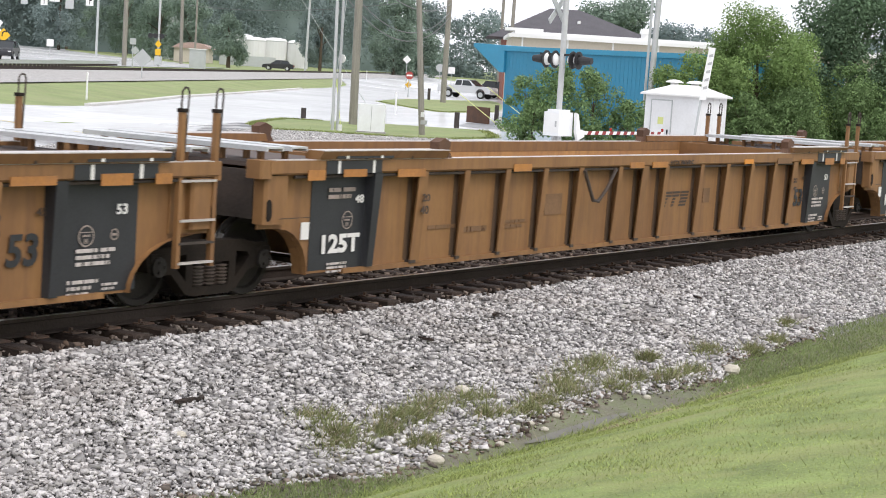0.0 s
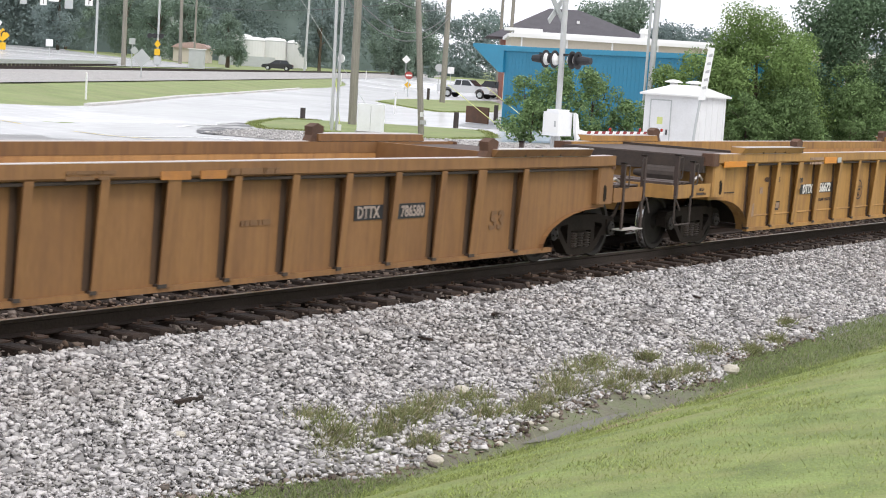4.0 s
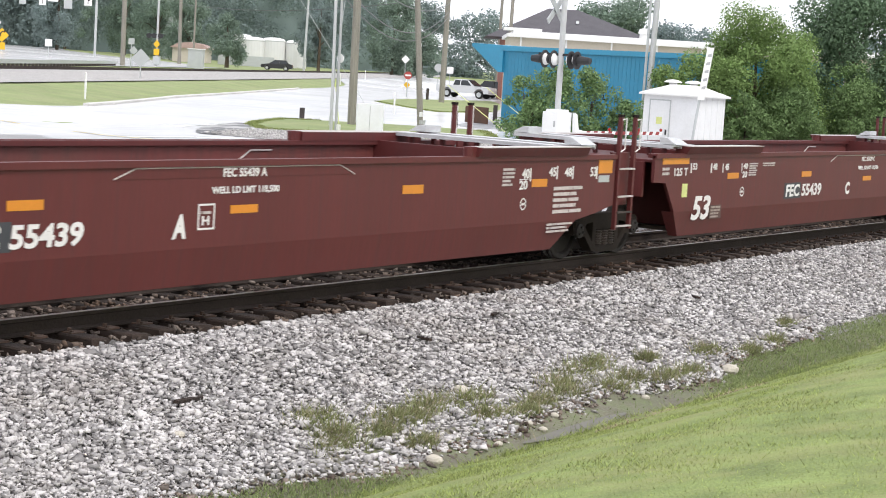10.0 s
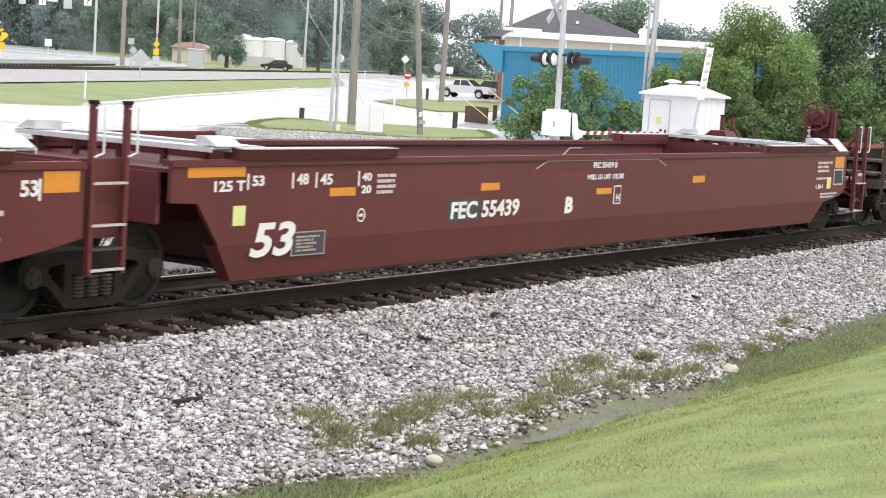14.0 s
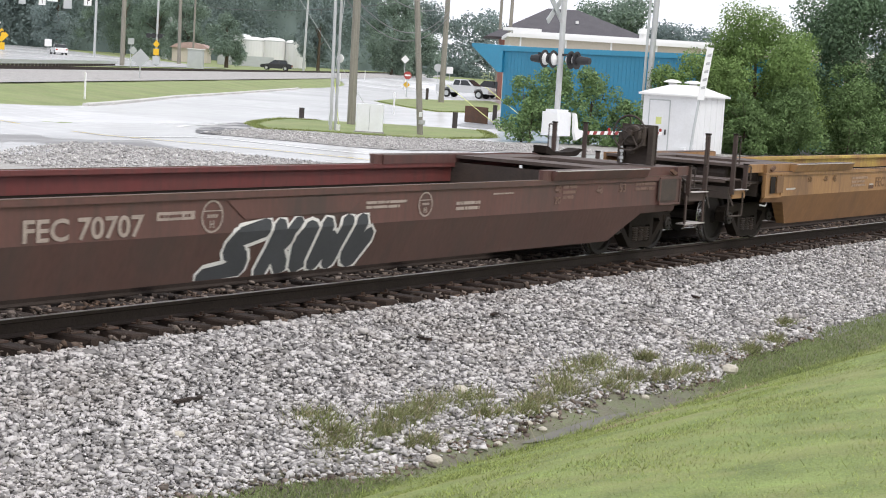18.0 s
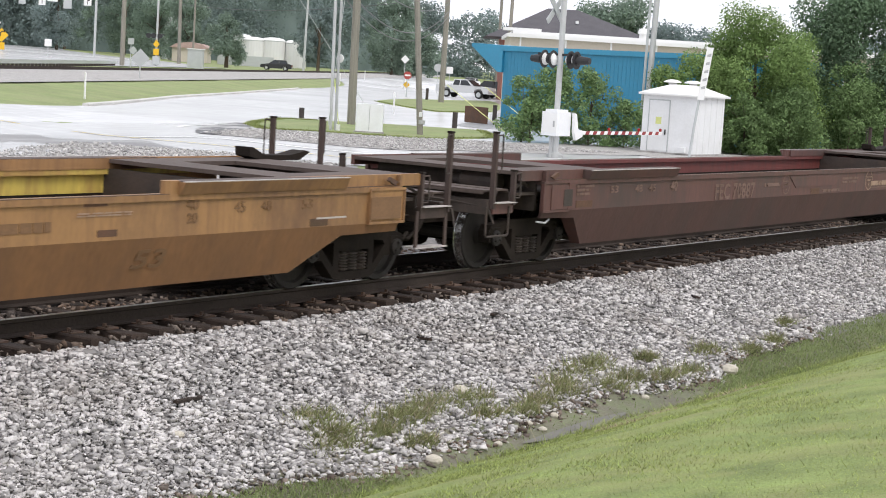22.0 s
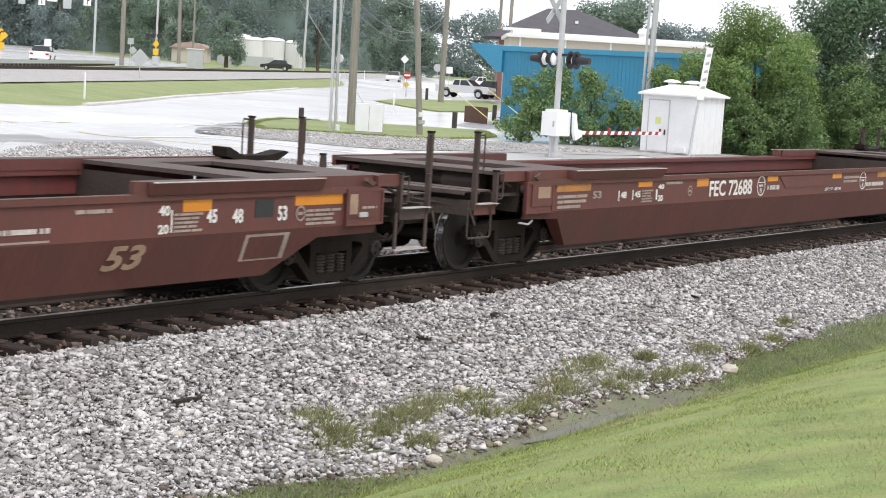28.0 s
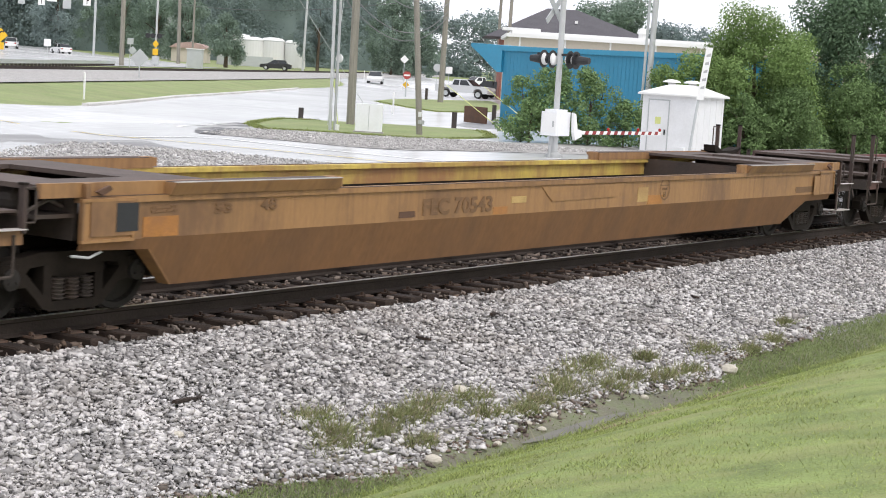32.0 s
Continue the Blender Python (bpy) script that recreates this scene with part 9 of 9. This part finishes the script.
plate(c, "stencil_line", 17.70, 18.32, 0.64, 0.655, M_FADED, -1.432)
c = CARS["s6"][0]
plate(c, "patch", 5.50, 5.85, 0.88, 0.96, M_RUSTBOX)
bars(c, 0.97, 1.39, 1.10, 1.17, M_GHOSTY, 2, -1.5, 4)
letters(c, "FEC 70543", 6.02, 0.89, 1.68, 0.22, M_GHOSTY)
plate(c, "reflector", 0.86, 1.40, 0.85, 1.06, M_FADEOR)
plate(c, "panel_plate", 0.06, 0.72, 0.89, 1.26, M_YELLOWBROWN, -1.54)
plate(c, "data_panel", 0.42, 0.74, 0.93, 1.22, M_BLACKP, -1.546, "black data panel", 0.004)
letters(c, "53", 1.97, 1.06, 0.29, 0.11, M_GHOSTY)
letters(c, "48", 2.76, 1.07, 0.29, 0.13, M_GHOSTY)
plate(c, "patch", 7.74, 8.11, 0.85, 0.95, M_FADEOR)
plate(c, "patch", 8.20, 8.60, 0.99, 1.08, M_PEEL)
plate(c, "patch", 12.0, 12.35, 0.90, 1.12, M_PEEL)
plate(c, "patch", 12.35, 12.86, 0.85, 0.99, M_FADEOR)
ringmark(c, 12.93, 1.08, 0.18, M_GHOSTY)
plate(c, "stencil", 18.43, 19.30, 0.88, 0.99, M_GHOSTY)
plate(c, "panel_plate", 19.23, 20.02, 0.83, 1.19, M_YELLOWBROWN, -1.54)


# ---- grass, weeds and small things by the ditch ----
def blades(name, n, place, h, w, material, label, spread=0.5):
    x, y = place(n)
    n = len(x)
    z = np.array([ground_z(a, b) for a, b in zip(x, y)]) + 0.02
    a = rng.uniform(0, 2 * np.pi, n)
    hh = h * np.exp(rng.normal(0, 0.35, n))
    lx, ly = rng.normal(0, spread, n) * hh, rng.normal(0, spread, n) * hh
    p = np.stack([x, y, z], 1)
    side = np.stack([np.cos(a), np.sin(a), np.zeros(n)], 1) * (w * 0.5)
    tip = p + np.stack([lx, ly, hh], 1)
    V = np.stack([p - side, p + side, tip], 1).reshape(-1, 3)
    return tagged(new(name, tri_mesh(name, V, np.arange(3 * n).reshape(-1, 3), material)), label, kind="stuff")


def on_lawn(n):
    x = 8 + 42 * rng.random(n) ** 1.5
    y = -5.2 - 8.0 * rng.random(n) ** 1.3
    return x, y


def on_ditch(n):
    """Low grass in the ditch's two green ends; the muddy middle stays bare."""
    x = 9 + 34 * rng.random(n)
    y = np.interp(x, TOE_X, TOE_Y) - 0.05 - (5.02 + np.interp(x, TOE_X, TOE_Y)) * rng.random(n) * 1.1
    keep = (x > 21.0 + rng.normal(0, 0.5, n)) | (x < 13.4 + rng.normal(0, 0.35, n)) | (rng.random(n) < 0.03)
    return x[keep], y[keep]


TUFTS = ((18.3, -3.95, 0.30), (18.1, -4.15, 0.25), (19.1, -3.78, 0.34), (19.6, -3.72, 0.25), (15.8, -3.78, 0.28), (16.5, -3.86, 0.25), (14.95, -3.87, 0.26), (15.3, -3.95, 0.24), (16.3, -4.2, 0.20), (14.0, -3.6, 0.26), (13.9, -3.9, 0.2), (13.7, -4.12, 0.26), (14.5, -4.06, 0.2), (14.7, -4.4, 0.18), (20.75, -3.82, 0.16), (22.3, -3.95, 0.24), (21.0, -4.33, 0.26), (20.3, -4.3, 0.24), (19.7, -4.18, 0.26), (19.05, -4.22, 0.26), (17.4, -4.2, 0.22), (16.9, -4.3, 0.18), (24.4, -4.1, 0.2), (25.6, -3.75, 0.15), (23.3, -4.2, 0.2))


def tufts(n):
    k = rng.integers(0, len(TUFTS), n)
    sp = np.array(TUFTS)[k]
    return sp[:, 0] + rng.normal(0, 1, n) * sp[:, 2] * 0.75, sp[:, 1] + rng.normal(0, 1, n) * sp[:, 2] * 0.3


blades("lawn_grass", 190000, on_lawn, 0.021, 0.010, M_BLADE, "short mown grass blades", 0.7)
blades("ditch_grass", 70000, on_ditch, 0.03, 0.014, M_WEEDG, "dark green weeds in the ditch", 0.5)
blades("weeds", 7500, tufts, 0.085, 0.016, M_WEED, "weeds growing between the stones", 0.7)
M_PALEROCK = mat("pale_rock", (0.50, 0.46, 0.39), 0.85, var=0.2, scale=6)
for x, y, r in ((21.8, -4.56, 0.12), (14.39, -4.75, 0.085), (16.52, -3.68, 0.09), (16.6, -4.52, 0.05), (17.2, -4.5, 0.05), (15.6, -4.75, 0.05), (19.2, -4.62, 0.05), (16.6, -4.7, 0.05), (12.2, -3.4, 0.06)):
    bm = bmesh.new()
    bmesh.ops.create_icosphere(bm, subdivisions=2, radius=r)
    for v in bm.verts:
        v.co *= 1 + 0.25 * noise.noise(v.co * 9 + Vector((x, y, 0)))
        v.co.z *= 0.7
    me = bpy.data.meshes.new("rock")
    bm.to_mesh(me)
    bm.free()
    me.materials.append(M_PALEROCK)
    ob = tagged(new("rock", me), "pale rounded rock lying by the ditch", "rock")
    ob.location = (x, y, ground_z(x, y) + r * 0.45)
for x, y, a, L in ((12.9, -2.9, 10, 0.5), (24.8, -2.6, 40, 0.35), (17.5, -2.5, 70, 0.3), (19.6, -2.2, 20, 0.3)):
    ob = thing("wood_scrap", "dark splinter of old tie wood", "debris", pose(x, y, ground_z(x, y) + 0.05, 5, 3, a), g=G().box(-L / 2, L / 2, -0.025, 0.025, -0.01, 0.02), material=M_TIE)


def lawn_edge(n):
    x = 10 + 40 * rng.random(n) ** 1.2
    return x, -5.05 + 0.06 * np.sin(x * 1.7) * np.sin(x * 0.6) + rng.normal(0, 0.06, n)


def scalped(n):
    """Patches of bare roots along the bank's lip."""
    x = 15 + 16 * rng.random(n)
    keep = np.sin(x * 1.9) + np.sin(x * 0.7 + 1) > 0.3
    x = x[keep]
    return x, -5.32 + 0.05 * np.sin(x * 1.3) + rng.normal(0, 0.035, len(x))


blades("bare_roots", 2600, scalped, 0.035, 0.02, M_STEM, "brown scalped roots along the bank's lip", 1.2)
blades("edge_grass", 12000, lawn_edge, 0.05, 0.012, M_BLADE, "ragged longer grass along the lawn's edge", 0.8)
blades("dry_stems", 2600, tufts, 0.10, 0.008, M_STEM, "dry brown stems among the stones", 0.8)
blades("dry_stems", 1200, on_ditch, 0.08, 0.008, M_STEM, "dry brown stems in the ditch", 0.8)
pud = patch("puddle", [(15.9, -4.86), (16.7, -4.80), (17.6, -4.78), (18.3, -4.82), (17.7, -4.93), (16.6, -4.95)], M_PUDDLE, 0.03, "shallow wet puddle in the ditch")


def island_rim(n):
    rims = ([(54.5, 29.6), (57.1, 32.4), (60.3, 34.6), (65.1, 37.1), (66.4, 36.1)], [(70.6, 29.8), (67, 27), (63.8, 25.0), (58.8, 24.3), (57.4, 25.5), (56.8, 26.7), (56.0, 28.6), (54.5, 29.6)], [(104.3, 50.0), (95.3, 48.2), (99.3, 53.1), (110.0, 63.5)])
    xs, ys = [], []
    for rim in rims:
        p = np.array(rim)
        k = rng.integers(0, len(p) - 1, n // 3)
        t = rng.random(n // 3)
        q = p[k] + (p[k + 1] - p[k]) * t[:, None]
        w = 0.5 * noise.noise((3.3, 1.1, 0.2)) + rng.normal(0, 0.13, n // 3)
        xs.append(q[:, 0] + w)
        ys.append(q[:, 1] + rng.normal(0, 0.13, n // 3))
    return np.concatenate(xs), np.concatenate(ys)


blades("verge_grass", 12000, island_rim, 0.045, 0.04, M_LAWN, "ragged grass along the islands' edges", 0.8)


# ---- what moves ----
def drive(car, rows):
    """Keys a car along points on the ground, headed along its way; from and to the clip's ends it keeps still or drives off."""
    pts = [(t, Vector((x, y, ground_z(x, y) + 0.03))) for t, x, y in rows]
    keyed = []
    last = None
    for i, (t, p) in enumerate(pts):
        d = pts[min(i + 1, len(pts) - 1)][1] - pts[max(i - 1, 0)][1]
        a = math.degrees(math.atan2(d.y, d.x)) if d.length > 0.3 else last
        last = a
        keyed.append((t, pose(p.x, p.y, p.z, 0, 0, a)))
    walk(car, keyed)


def motions():
    for car, s0 in MOVING:
        walk(car, [(t, pose(s0 - ran(t), 0, 0)) for t in TRAIN_ROWS])
    steps = [k / 15 for k in range(0, 481)]
    for w, k in WHEELS:
        walk(w, [(t, pose(k, 0, R_WHEEL, 0, -math.degrees(ran(t) / R_WHEEL) % 360, 0)) for t in steps])
    drive(CAR_A, [(0, -100, 60), (12, 72, 118), (14.4, 118, 129), (15.5, 142, 135), (16.6, 165.7, 147.9), (17, 171.5, 155), (17.5, 178.5, 163.5), (18, 184.2, 171.3), (18.5, 189, 179), (19, 191.8, 185.3), (19.5, 191.8, 190), (20.3, 188, 199), (22, 170, 222), (32, 60, 330)])
    drive(CAR_B, [(0, -20, 40), (26, 85, 84), (28, 117, 105.6), (29, 143, 128), (30, 168.6, 150), (31, 188, 170), (31.5, 194, 178), (32, 196, 182.5)])
    drive(CAR_C, [(0, 60, 95), (27, 120, 140), (31, 178, 179), (31.5, 192.7, 191.5), (32, 205.2, 202.7)])
    drive(CAR_D, [(0, 300, 154), (20, 262, 146), (22.5, 250, 146), (24, 236, 143.5), (25, 228, 141.5), (28, 206, 128.5), (29, 200, 125.2), (30, 191.3, 120.1), (31, 184.9, 116.2), (32, 179.8, 113)])
    drive(CAR_E, [(0, 262, 106), (20, 255, 110), (22, 240, 121), (24, 228, 126.5), (25, 226, 127), (32, 225.8, 127.1)])
    drive(CAR_F, [(0, 116.9, 110.5), (1.5, 107, 103), (5, 70, 72), (32, -180, -120)])


motions()
